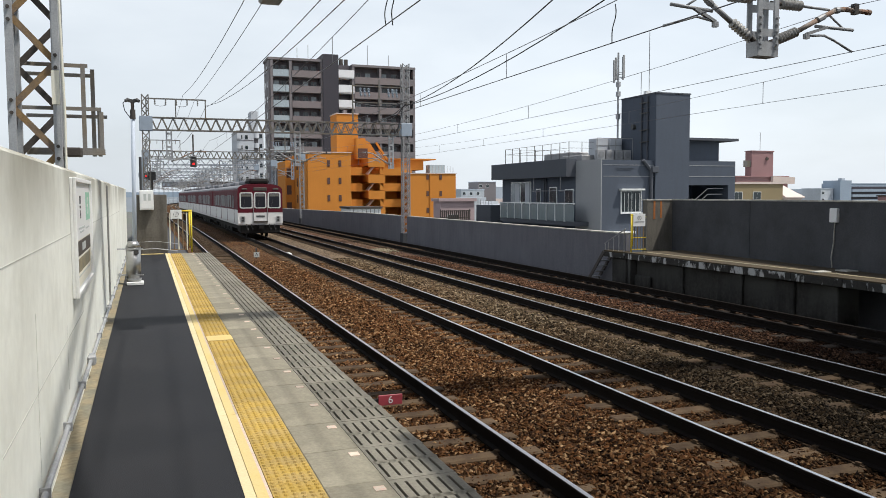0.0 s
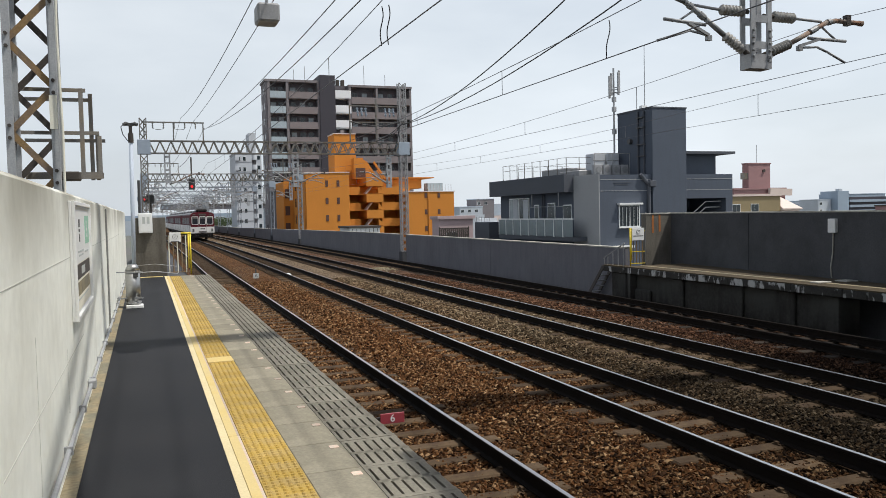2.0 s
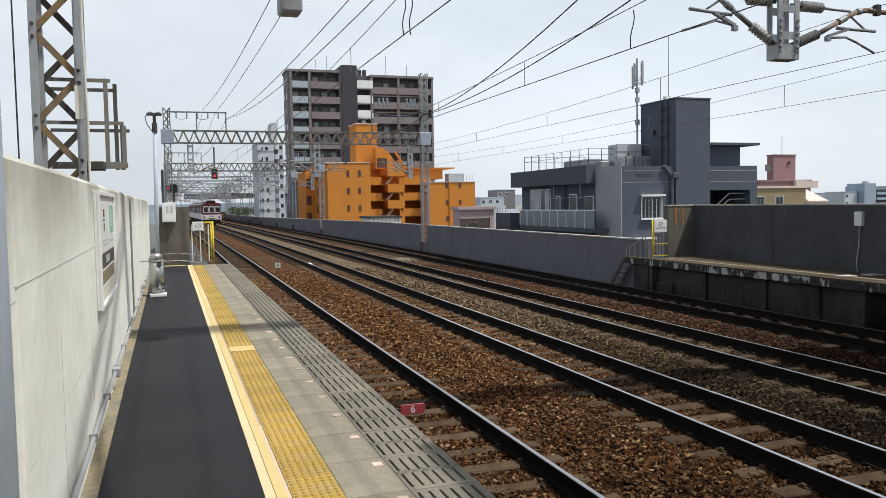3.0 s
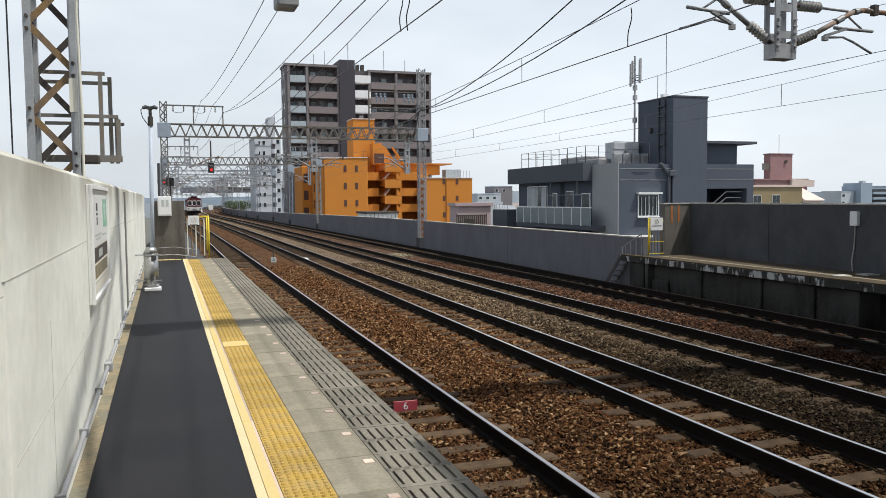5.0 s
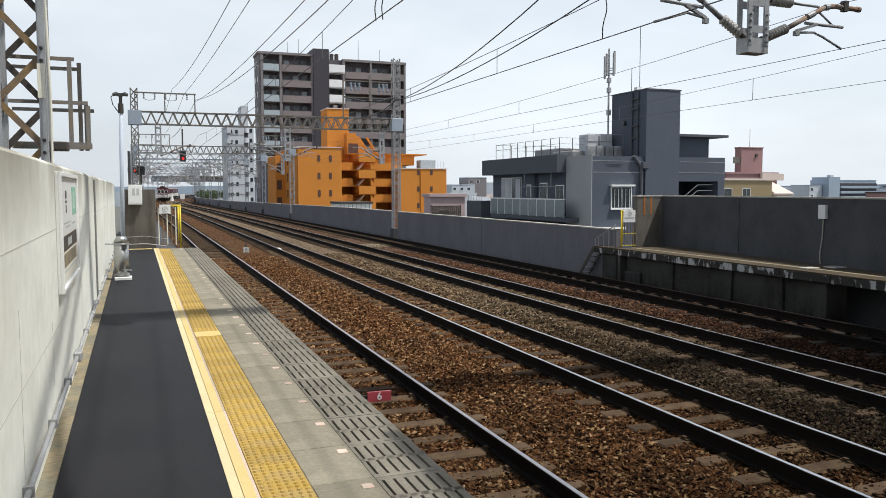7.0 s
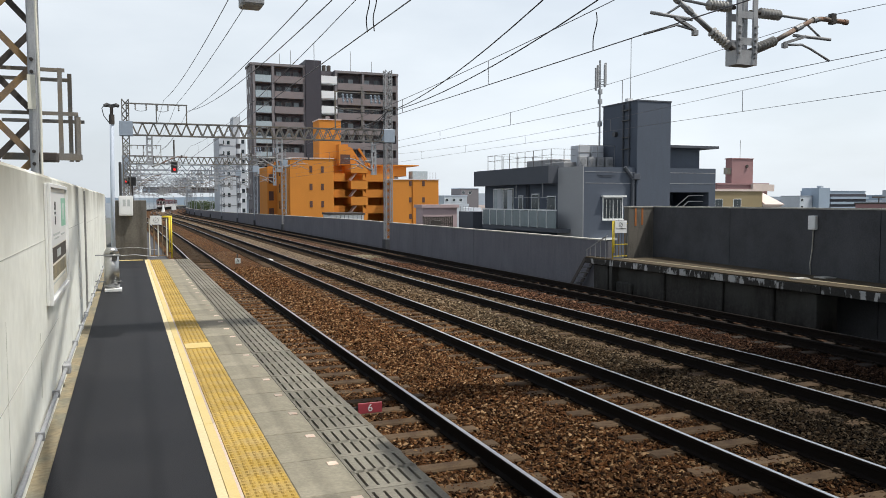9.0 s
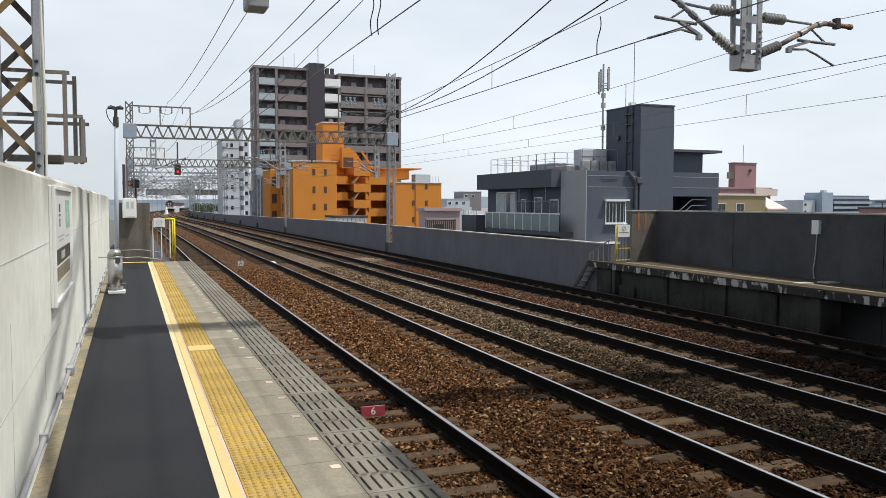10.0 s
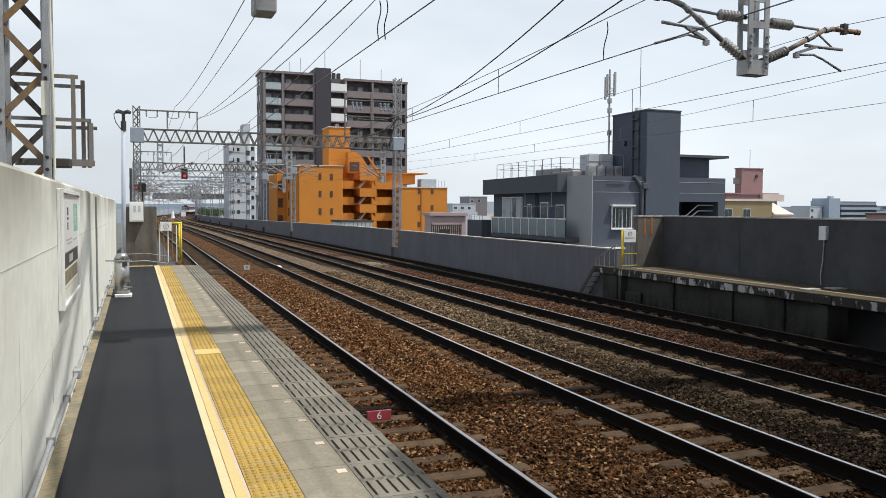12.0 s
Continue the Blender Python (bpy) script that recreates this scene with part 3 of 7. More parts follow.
def bed_material():
    """Packed crushed stone: a cell of colour and a bump for each stone, greyer beyond the second track."""
    m = bpy.data.materials.new("packed_stone")
    m.use_nodes = True
    n, l = m.node_tree.nodes, m.node_tree.links
    b = n["Principled BSDF"]
    tc = n.new("ShaderNodeTexCoord")
    vo = n.new("ShaderNodeTexVoronoi")
    vo.inputs["Scale"].default_value = 21
    l.new(tc.outputs["Object"], vo.inputs["Vector"])
    sp = n.new("ShaderNodeSeparateColor")
    l.new(vo.outputs["Color"], sp.inputs["Color"])
    ramp = n.new("ShaderNodeValToRGB")
    e = ramp.color_ramp.elements
    e[0].position, e[0].color = 0.0, (0.012, 0.006, 0.003, 1)
    e[1].position, e[1].color = 1.0, (0.20, 0.12, 0.06, 1)
    for p, c in ((0.35, (0.055, 0.024, 0.009, 1)), (0.75, (0.112, 0.046, 0.015, 1))):
        el = ramp.color_ramp.elements.new(p)
        el.color = c
    l.new(sp.outputs["Red"], ramp.inputs["Fac"])
    sep = n.new("ShaderNodeSeparateXYZ")
    l.new(tc.outputs["Object"], sep.inputs["Vector"])
    side = n.new("ShaderNodeMapRange")
    side.inputs["From Min"].default_value, side.inputs["From Max"].default_value = 6.4, 7.8
    side.inputs["To Max"].default_value = 0.6
    l.new(sep.outputs["X"], side.inputs["Value"])
    back = n.new("ShaderNodeMapRange")
    back.inputs["From Min"].default_value, back.inputs["From Max"].default_value = 9.8, 11.2
    back.inputs["To Min"].default_value, back.inputs["To Max"].default_value = 1.0, 0.25
    l.new(sep.outputs["X"], back.inputs["Value"])
    both = n.new("ShaderNodeMath")
    both.operation = "MULTIPLY"
    l.new(side.outputs["Result"], both.inputs[0])
    l.new(back.outputs["Result"], both.inputs[1])
    big = n.new("ShaderNodeTexNoise")
    big.inputs["Scale"].default_value = 0.5
    big.inputs["Detail"].default_value = 5
    l.new(tc.outputs["Object"], big.inputs["Vector"])
    fac = n.new("ShaderNodeMath")
    fac.operation = "MULTIPLY_ADD"
    fac.inputs[1].default_value = 0.6
    l.new(big.outputs["Fac"], fac.inputs[0])
    l.new(both.outputs[0], fac.inputs[2])
    cut = n.new("ShaderNodeMath")
    cut.operation = "SUBTRACT"
    cut.use_clamp = True
    cut.inputs[1].default_value = 0.25
    l.new(fac.outputs[0], cut.inputs[0])
    grey = n.new("ShaderNodeMix")
    grey.data_type = "RGBA"
    tan = n.new("ShaderNodeValToRGB")
    tan.color_ramp.elements[0].color = (0.025, 0.019, 0.014, 1)
    tan.color_ramp.elements[1].color = (0.32, 0.255, 0.175, 1)
    l.new(sp.outputs["Red"], tan.inputs["Fac"])
    l.new(tan.outputs["Color"], grey.inputs["B"])
    l.new(cut.outputs[0], grey.inputs["Factor"])
    l.new(red_strip(n, l, sep.outputs["X"], sp.outputs["Red"], ramp.outputs["Color"]), grey.inputs["A"])
    l.new(stone_shade(n, l, tc.outputs["Object"], grey.outputs["Result"]), b.inputs["Base Color"])
    bp = n.new("ShaderNodeBump")
    bp.inputs["Distance"].default_value = 0.04
    bp.invert = True
    l.new(vo.outputs["Distance"], bp.inputs["Height"])
    l.new(bp.outputs["Normal"], b.inputs["Normal"])
    b.inputs["Roughness"].default_value = 0.95
    b.inputs["Specular IOR Level"].default_value = 0.08
    return m


# ---- ground, viaduct and track bed ----
bm = bmesh.new()
bmesh.ops.create_grid(bm, x_segments=2, y_segments=2, size=2500)
for v in bm.verts:
    v.co += Vector((0, 1500, -8.5))
ground = tagged(finish("ground", bm, "ground"), "grey town ground far below the viaduct", "ground", kind="structure")

bm = bmesh.new()
nx = 60
xs = [1.75 + (14.25 - 1.75) * i / nx for i in range(nx + 1)]
ysb = [-20 + 0.3 * i for i in range(150)] + [25 + 0.05 * i * i + 1.0 * i for i in range(70)]
grid = []
for y in ysb:
    s, row = bend(y), []
    for x in xs:
        z = -1.36
        for tx in TRACK_X:
            d = abs(x - tx)
            if d < 1.15:
                z = max(z, -1.342)
        mid = min(abs(x - 4.75), abs(x - 8.0), abs(x - 11.1))
        z += 0.07 * max(0, 1 - mid / 0.75)
        if y < 45:
            z += 0.03 * noise.noise((x * 3, y * 3, 0)) + 0.015 * noise.noise((x * 9, y * 9, 3))
        row.append(bm.verts.new((x + s, y, z)))
    grid.append(row)
for a, b in zip(grid, grid[1:]):
    for k in range(nx):
        bm.faces.new((a[k], a[k + 1], b[k + 1], b[k]))
bed = tagged(finish("track_bed", bm, bed_material(), smooth=True), "rust-brown crushed stone track bed between the rails", "track bed", kind="structure")

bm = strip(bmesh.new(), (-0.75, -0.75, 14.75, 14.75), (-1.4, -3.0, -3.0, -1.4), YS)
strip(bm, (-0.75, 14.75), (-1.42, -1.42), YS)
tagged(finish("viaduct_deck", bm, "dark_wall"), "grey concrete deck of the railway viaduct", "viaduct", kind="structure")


def stones():
    """Loose crushed stone over the nearest stretch of the bed."""
    rng = np.random.default_rng(5)
    base = np.array([(1, 0, 0), (-1, 0, 0), (0, 1, 0), (0, -1, 0), (0, 0, 1), (0, 0, -1)], float)
    faces = np.array([(0, 2, 4), (2, 1, 4), (1, 3, 4), (3, 0, 4), (2, 0, 5), (1, 2, 5), (3, 1, 5), (0, 3, 5)])
    n = 275000
    y = 3.0 + 32.0 * rng.random(n) ** 1.5
    x = 2.2 + 10.6 * rng.random(n)
    keep = np.ones(n, bool)
    for tx in TRACK_X:
        for side in (-1, 1):
            keep &= np.abs(x - (tx + side * GAUGE)) > 0.075
    x, y = x[keep], y[keep]
    n = len(x)
    mid = np.minimum(np.minimum(np.abs(x - 4.75), np.abs(x - 8.0)), np.abs(x - 11.1))
    z = -1.348 + 0.07 * np.clip(1 - mid / 0.75, 0, 1) + 0.03 * rng.random(n)
    on_track = np.zeros(n, bool)
    for tx in TRACK_X:
        on_track |= np.abs(x - tx) < 1.0
    z[on_track] = -1.347 + 0.028 * rng.random(on_track.sum())
    size = (0.015 + 0.0185 * rng.random(n) ** 1.5) * np.where(y > 14, 1.25, 1.0)
    v = base[None] * (0.5 + 0.9 * rng.random((n, 6, 1))) + 0.9 * (rng.random((n, 6, 3)) - 0.5)
    v[:, :, 0] *= (0.75 + 0.7 * rng.random(n))[:, None]
    a = rng.random(n) * 6.283
    c, s = np.cos(a), np.sin(a)
    vx = v[:, :, 0] * c[:, None] - v[:, :, 1] * s[:, None]
    vy = v[:, :, 0] * s[:, None] + v[:, :, 1] * c[:, None]
    tilt = (rng.random((n, 1)) - 0.5) * 1.2
    vz = v[:, :, 2] * 0.7 + vx * tilt
    co = np.stack([x[:, None] + vx * size[:, None], y[:, None] + vy * size[:, None], z[:, None] + vz * size[:, None]], 2).reshape(-1, 3)
    fa = (faces[None] + 6 * np.arange(n)[:, None, None]).reshape(-1, 3)
    me = bpy.data.meshes.new("ballast_stones")
    me.vertices.add(len(co))
    me.vertices.foreach_set("co", co.ravel())
    me.loops.add(len(fa) * 3)
    me.loops.foreach_set("vertex_index", fa.ravel().astype(np.int32))
    me.polygons.add(len(fa))
    me.polygons.foreach_set("loop_start", np.arange(0, len(fa) * 3, 3, dtype=np.int32))
    me.update(calc_edges=True)
    me.shade_flat()
    me.materials.append(stone_material())
    tagged(new("ballast_stones", me), "loose rust-brown and grey crushed stones between the rails", "ballast", kind="stuff")


def stone_material():
    m = bpy.data.materials.new("crushed_stone")
    m.use_nodes = True
    n, l = m.node_tree.nodes, m.node_tree.links
    b = n["Principled BSDF"]
    geo = n.new("ShaderNodeNewGeometry")
    ramp = n.new("ShaderNodeValToRGB")
    e = ramp.color_ramp.elements
    e[0].position, e[0].color = 0.0, (0.010, 0.005, 0.002, 1)
    e[1].position, e[1].color = 1.0, (0.38, 0.24, 0.125, 1)
    for p, c in ((0.3, (0.042, 0.019, 0.008, 1)), (0.6, (0.124, 0.050, 0.017, 1)), (0.82, (0.155, 0.080, 0.034, 1))):
        el = ramp.color_ramp.elements.new(p)
        el.color = c
    l.new(geo.outputs["Random Per Island"], ramp.inputs["Fac"])
    tc = n.new("ShaderNodeTexCoord")
    big = n.new("ShaderNodeTexNoise")
    big.inputs["Scale"].default_value = 0.45
    l.new(tc.outputs["Object"], big.inputs["Vector"])
    grey = n.new("ShaderNodeMix")
    grey.data_type = "RGBA"
    tan = n.new("ShaderNodeValToRGB")
    tan.color_ramp.elements[0].color = (0.010, 0.008, 0.006, 1)
    tan.color_ramp.elements[1].color = (0.36, 0.29, 0.20, 1)
    el = tan.color_ramp.elements.new(0.7)
    el.color = (0.135, 0.096, 0.054, 1)
    l.new(geo.outputs["Random Per Island"], tan.inputs["Fac"])
    l.new(tan.outputs["Color"], grey.inputs["B"])
    sep = n.new("ShaderNodeSeparateXYZ")
    l.new(tc.outputs["Object"], sep.inputs["Vector"])
    side = n.new("ShaderNodeMapRange")
    side.inputs["From Min"].default_value, side.inputs["From Max"].default_value = 6.6, 8.0
    side.inputs["To Max"].default_value = 0.8
    l.new(sep.outputs["X"], side.inputs["Value"])
    mul = n.new("ShaderNodeMath")
    mul.operation = "MULTIPLY_ADD"
    mul.inputs[1].default_value = 0.5
    l.new(big.outputs["Fac"], mul.inputs[0])
    back = n.new("ShaderNodeMapRange")
    back.inputs["From Min"].default_value, back.inputs["From Max"].default_value = 9.8, 11.0
    back.inputs["To Min"].default_value, back.inputs["To Max"].default_value = 1.0, 0.15
    l.new(sep.outputs["X"], back.inputs["Value"])
    both = n.new("ShaderNodeMath")
    both.operation = "MULTIPLY"
    l.new(side.outputs["Result"], both.inputs[0])
    l.new(back.outputs["Result"], both.inputs[1])
    l.new(both.outputs[0], mul.inputs[2])
    sub = n.new("ShaderNodeMath")
    sub.operation = "SUBTRACT"
    sub.inputs[1].default_value = 0.2
    sub.use_clamp = True
    l.new(mul.outputs[0], sub.inputs[0])
    l.new(sub.outputs[0], grey.inputs["Factor"])
    l.new(red_strip(n, l, sep.outputs["X"], geo.outputs["Random Per Island"], ramp.outputs["Color"]), grey.inputs["A"])
    fine = n.new("ShaderNodeTexNoise")
    fine.inputs["Scale"].default_value = 90
    l.new(tc.outputs["Object"], fine.inputs["Vector"])
    fm = n.new("ShaderNodeMapRange")
    fm.inputs["To Min"].default_value, fm.inputs["To Max"].default_value = 0.7, 1.3
    l.new(fine.outputs["Fac"], fm.inputs["Value"])
    col = n.new("ShaderNodeMix")
    col.data_type, col.blend_type = "RGBA", "MULTIPLY"
    col.inputs["Factor"].default_value = 1
    l.new(grey.outputs["Result"], col.inputs["A"])
    l.new(fm.outputs["Result"], col.inputs["B"])
    l.new(stone_shade(n, l, tc.outputs["Object"], col.outputs["Result"]), b.inputs["Base Color"])
    b.inputs["Roughness"].default_value = 0.95
    b.inputs["Specular IOR Level"].default_value = 0.08
    return m


stones()


def track(i):
    tx = TRACK_X[i]
    t = thing("railway_track", ("pair of worn dark steel rails on brown sleepers beside the platform",
                                "pair of rust-sided rails with shining heads on brown sleepers",
                                "pair of rust-sided rails on brown sleepers in crushed stone",
                                "pair of dark shaded rails beside the far wall")[i], "railway track", group="tracks of the line")
    px = [-0.06, -0.06, -0.012, -0.012, -0.033, -0.033, -0.024, -0.012, 0.011, 0.024, 0.033, 0.033, 0.012, 0.012, 0.06, 0.06]
    pz = [-0.153, -0.14, -0.125, -0.045, -0.035, -0.006, -0.001, 0, 0, -0.001, -0.006, -0.035, -0.045, -0.125, -0.14, -0.153]
    pz = [1.17 * z for z in pz]
    mi = [0] * 5 + [0, 2, 1, 2, 0] + [0] * 5
    for side in (-1, 1):
        bm = strip(bmesh.new(), px, [RAIL_Z + z for z in pz], YS, mi, tx + side * GAUGE)
        # fourth track's rail heads take the dark rust to carry its shade
        part("rail", bm, ["rail", ("rail_dull", "rail_top", "rail_top", "rail")[i], "rail" if i == 3 else "rail_dull"], t)
    bm = boxes((-1.0, 1.0, -0.11, 0.11, -1.42, -1.275), bevel=0.02)
    for side in (-1, 1):
        quad_box(bm, side * GAUGE - 0.10, side * GAUGE + 0.10, -0.07, 0.07, -1.28, -1.262)
        for k in (-1, 1):
            quad_box(bm, side * GAUGE + k * 0.085 - 0.02, side * GAUGE + k * 0.085 + 0.02, -0.03, 0.03, -1.262, -1.235)
    first = part("sleeper", bm, "sleeper" if i < 3 else "sleeper_dark", t)
    y0 = -7.0 + 0.13 * i
    first.location = (tx + bend(y0), y0, -0.028)
    rng = random.Random(40 + i)
    for k in range(1, 74):
        y = y0 + 0.62 * k
        o = new("sleeper", first.data)
        o.parent = t
        o.location = (tx + bend(y) + rng.uniform(-0.03, 0.03), y, -0.028 + rng.uniform(-0.012, 0.004))
        o.rotation_euler = (0, 0, rng.uniform(-0.015, 0.015))
    bm = bmesh.new()
    y = y0 + 0.62 * 74
    while y < 170:
        quad_box(bm, tx + bend(y) - 1.0, tx + bend(y) + 1.0, y - 0.11, y + 0.11, -1.42, -1.28)
        y += 0.62
    tagged(part("sleeper_run", bm, "sleeper", t), kind="stuff")
    return t


for i in range(4):
    track(i)

# ---- near platform ----
P_Y0, P_Y1 = -6.0, 22.7
bm = boxes((-0.44, 0.410, P_Y0, P_Y1, -0.3, 0.0))
tagged(finish("platform_asphalt", bm, "asphalt"), "dark asphalt platform surface beside a pale wall", "platform", kind="structure")
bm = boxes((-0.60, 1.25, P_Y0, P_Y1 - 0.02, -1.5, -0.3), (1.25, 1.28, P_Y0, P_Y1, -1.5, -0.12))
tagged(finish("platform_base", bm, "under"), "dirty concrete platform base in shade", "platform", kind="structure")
bm = boxes((-0.525, -0.44, P_Y0, P_Y1, -0.3, 0.012))
tagged(finish("gutter_kerb", bm, "kerb"), "stained ochre concrete gutter at the wall foot", "kerb", kind="structure")

edge_line = thing("edge_line", "cream painted double line along the platform", "line marking", kind="structure")
for x0, x1, paint in ((0.410, 0.464, "line"), (0.468, 0.526, "cream"), (0.526, 0.542, "marker")):
    y = 0.3
    part("line_strip", boxes((x0, x1, P_Y0, y - 0.002, -0.3, 0.003)), paint, edge_line)
    while y < P_Y1:
        y1 = min(y + 1.8, P_Y1)
        part("line_strip", boxes((x0, x1, y + 0.002, y1 - 0.002, -0.3, 0.003)), paint, edge_line)
        y = y1

tactile = thing("tactile_paving", "worn yellow tactile paving with raised dots along the platform", "tactile paving", kind="structure")
bm = boxes((-0.132, 0.132, -0.148, 0.148, -0.3, 0.004))
for i in range(6):
    for j in range(6):
        cx, cy = -0.11 + 0.044 * i, -0.125 + 0.05 * j
        r = bmesh.ops.create_cone(bm, cap_ends=True, segments=6, radius1=0.016, radius2=0.010, depth=0.009, matrix=Matrix.Translation((cx, cy, 0.0082)))
tile = part("paving_tile", bm, "tactile", tactile)
tile.location = (0.678, 0.15, 0)
part("flat_tile", boxes((0.547, 0.809, 8.702, 8.998, -0.28, 0.014)), "cream", tactile)
k = 1
while 0.15 + 0.3 * k < P_Y1 - 0.1:
    o = new("paving_tile", tile.data)
    o.parent = tactile
    o.location = (0.678, 0.15 + 0.3 * k, 0)
    k += 1
bm = boxes((0.546, 0.810, P_Y0, 0, -0.3, 0.006))
part("paving_rest", bm, "tactile", tactile)

slabs = thing("platform_slabs", "grey concrete platform slabs with slotted grating edge", "platform", kind="structure")
bm = boxes((0.815, 1.162, -0.297, 0.297, -0.3, 0.0), bevel=0.006)
solid = bm
bm = bmesh.new()
for k in range(6):
    quad_box(bm, 1.202 + 0.0615 * k, 1.2465 + 0.0615 * k, -0.255, 0.255, -0.12, -0.003)
quad_box(bm, 1.164, 1.185, -0.255, 0.255, -0.12, -0.003)
quad_box(bm, 1.166, 1.55, -0.25, 0.25, -0.10, -0.05)
for y0, y1 in ((-0.297, -0.252), (0.252, 0.297), (-0.022, 0.022)):
    quad_box(bm, 1.164, 1.56, y0, y1, -0.12, -0.003)
mark_bm = boxes((-0.03, 0.03, -0.034, 0.034, -0.001, 0.004))
slab0 = part("slab", solid, "concrete", slabs)
grate0 = part("grating", bm, "grate", slabs)
mark0 = part("marker_plate", mark_bm, "marker", slabs)
k = 0
rng = random.Random(8)
while True:
    yc = -2.225 + 0.6 * k
    if yc > P_Y1 - 0.3:
        break
    dz = rng.uniform(-0.003, 0.001)
    for src, loc in ((slab0, (0, yc, dz)), (grate0, (0, yc, dz)), (mark0, (1.096 + rng.uniform(-0.006, 0.006), yc + 0.184, dz))):
        if k == 0:
            src.location = loc
        else:
            o = new(src.name.split(".")[0], src.data)
            o.parent = slabs
            o.location = loc
    k += 1
bm = boxes((0.815, 1.56, P_Y0, -2.53, -0.3, 0.0))
part("slab_rest", bm, "concrete", slabs)

# car stop plate
plate = thing("stop_plate", "small red plate with a white number below the platform edge", "sign")
part("board", boxes((1.68, 1.88, 6.08, 6.09, -0.145, -0.06), bevel=0.003), "red_plate", plate)
part("bracket", boxes((1.54, 1.80, 6.092, 6.11, -0.12, -0.09)), "dark_steel", plate)

txt = bpy.data.curves.new("digit", "FONT")
txt.body = "6"
txt.size, txt.extrude = 0.085, 0.001
txt.align_x, txt.align_y = "CENTER", "CENTER"
txt.materials.append(M["white"])
digit = new("digit", txt)
digit.parent = plate
digit.matrix_basis = pose(1.78, 6.078, -0.103, 90, 0, 0)

# ---- left wall ----
wall_left = thing("wall_left", "pale cast concrete parapet wall along the platform", "wall", kind="structure")
WX = -0.525
panels = [(-6.0, 3.0), (3.0, 11.63), (11.63, 17.3), (17.3, 22.9)]
for a, b in panels:
    part("wall_panel", boxes((WX - 0.20, WX, a + 0.006, b - 0.006, -1.5, 1.742), bevel=0.022), "wall", wall_left)
    part("joint", boxes((WX - 0.19, WX - 0.008, b - 0.006, b + 0.006, -1.5, 1.70)), "joint", wall_left)
for y0, y1, z in ((-4.0, 2.98, 1.24), (3.02, 11.5, 1.285), (11.8, 17.2, 1.25), (3.1, 7.0, 0.62)):
    part("pour_line", boxes((WX - 0.01, WX + 0.0015, y0, y1, z, z + 0.004)), "seam", wall_left)
for y, z0, z1 in ((4.1, 0.2, 1.0), (5.6, 0.3, 0.72), (10.2, 0.4, 1.5), (1.6, 0.2, 1.24)):
    part("pour_line", boxes((WX - 0.01, WX + 0.0015, y, y + 0.004, z0, z1)), "seam", wall_left)
for y in (11.63,):
    part("cover_strip", boxes((WX, WX + 0.02, y - 0.06, y + 0.06, 0.05, 1.69), bevel=0.004), "joint", wall_left)
conduit = tube("conduit", [(WX + 0.026, -4, 0.175), (WX + 0.026, 5.0, 0.175), (WX + 0.026, 14.0, 0.13), (WX + 0.026, 22.5, 0.11)], 0.016, "steel")
tagged(conduit, "pale grey pipe along the foot of the wall", "pipe")
for k in range(18):
    y = 1.7 + 1.15 * k
    z = 0.175 if y < 5 else 0.175 - 0.005 * (y - 5) if y < 14 else 0.13 - 0.00235 * (y - 14)
    part("clip", boxes((WX, WX + 0.05, y - 0.010, y + 0.010, z - 0.026, z + 0.026)), "steel", conduit)
bm = boxes((WX, WX + 0.065, 7.22, 7.33, 0.125, 0.205), bevel=0.01)
part("junction_box", bm, "steel", conduit)

sign = thing("wall_sign", "white framed station notice board with green print on the wall", "sign")
part("frame", boxes((WX, WX + 0.022, 6.08, 7.80, 0.83, 1.68), bevel=0.005), "white", sign)
FX = WX + 0.022
part("sheet", boxes((FX, FX + 0.003, 6.13, 7.72, 0.88, 1.64)), "cream_ink", sign)
part("upper_sheet", boxes((FX + 0.003, FX + 0.005, 6.16, 7.70, 1.225, 1.62)), "white", sign)
part("green_field", boxes((FX + 0.005, FX + 0.007, 7.24, 7.69, 1.35, 1.58)), "green", sign)
part("dark_field", boxes((FX + 0.003, FX + 0.006, 6.25, 7.66, 1.105, 1.215)), "dark_steel", sign)
for y, hw, z0, z1 in ((6.65, 0.06, 1.49, 1.55), (6.65, 0.06, 1.455, 1.475), (6.65, 0.035, 1.38, 1.44)):
    part("text_bar", boxes((FX + 0.005, FX + 0.007, y - hw, y + hw, z0, z1)), "ink", sign)
for y, hw, z in ((6.75, 0.3, 1.30), (6.75, 0.22, 1.27), (7.35, 0.2, 1.28)):
    part("text_bar", boxes((FX + 0.005, FX + 0.007, y - hw, y + hw, z, z + 0.014)), "grey_ink", sign)
for k, (y0, y1) in enumerate(((6.72, 6.82), (6.85, 6.95), (6.98, 7.07))):
    part("text_bar", boxes((FX + 0.006, FX + 0.008, y0, y1, 1.13, 1.19)), "grey_ink", sign)
part("text_bar", boxes((FX + 0.003, FX + 0.005, 6.3, 7.5, 0.95, 0.962)), "grey_ink", sign)
part("photo_field", boxes((FX + 0.003, FX + 0.005, 6.35, 7.6, 0.985, 1.085)), "kerb", sign)
for y0, y1, z0, z1 in ((7.36, 7.40, 1.40, 1.54), (7.46, 7.50, 1.40, 1.54), (7.36, 7.50, 1.46, 1.48)):
    part("text_bar", boxes((FX + 0.007, FX + 0.008, y0, y1, z0, z1)), "white", sign)
for y0, y1, z0, z1 in ((6.08, 6.12, 0.83, 1.68), (7.76, 7.80, 0.83, 1.68), (6.12, 7.76, 0.83, 0.86), (6.12, 7.76, 1.65, 1.68)):
    part("frame_bar", boxes((FX, FX + 0.022, y0, y1, z0, z1), bevel=0.003), "white", sign)

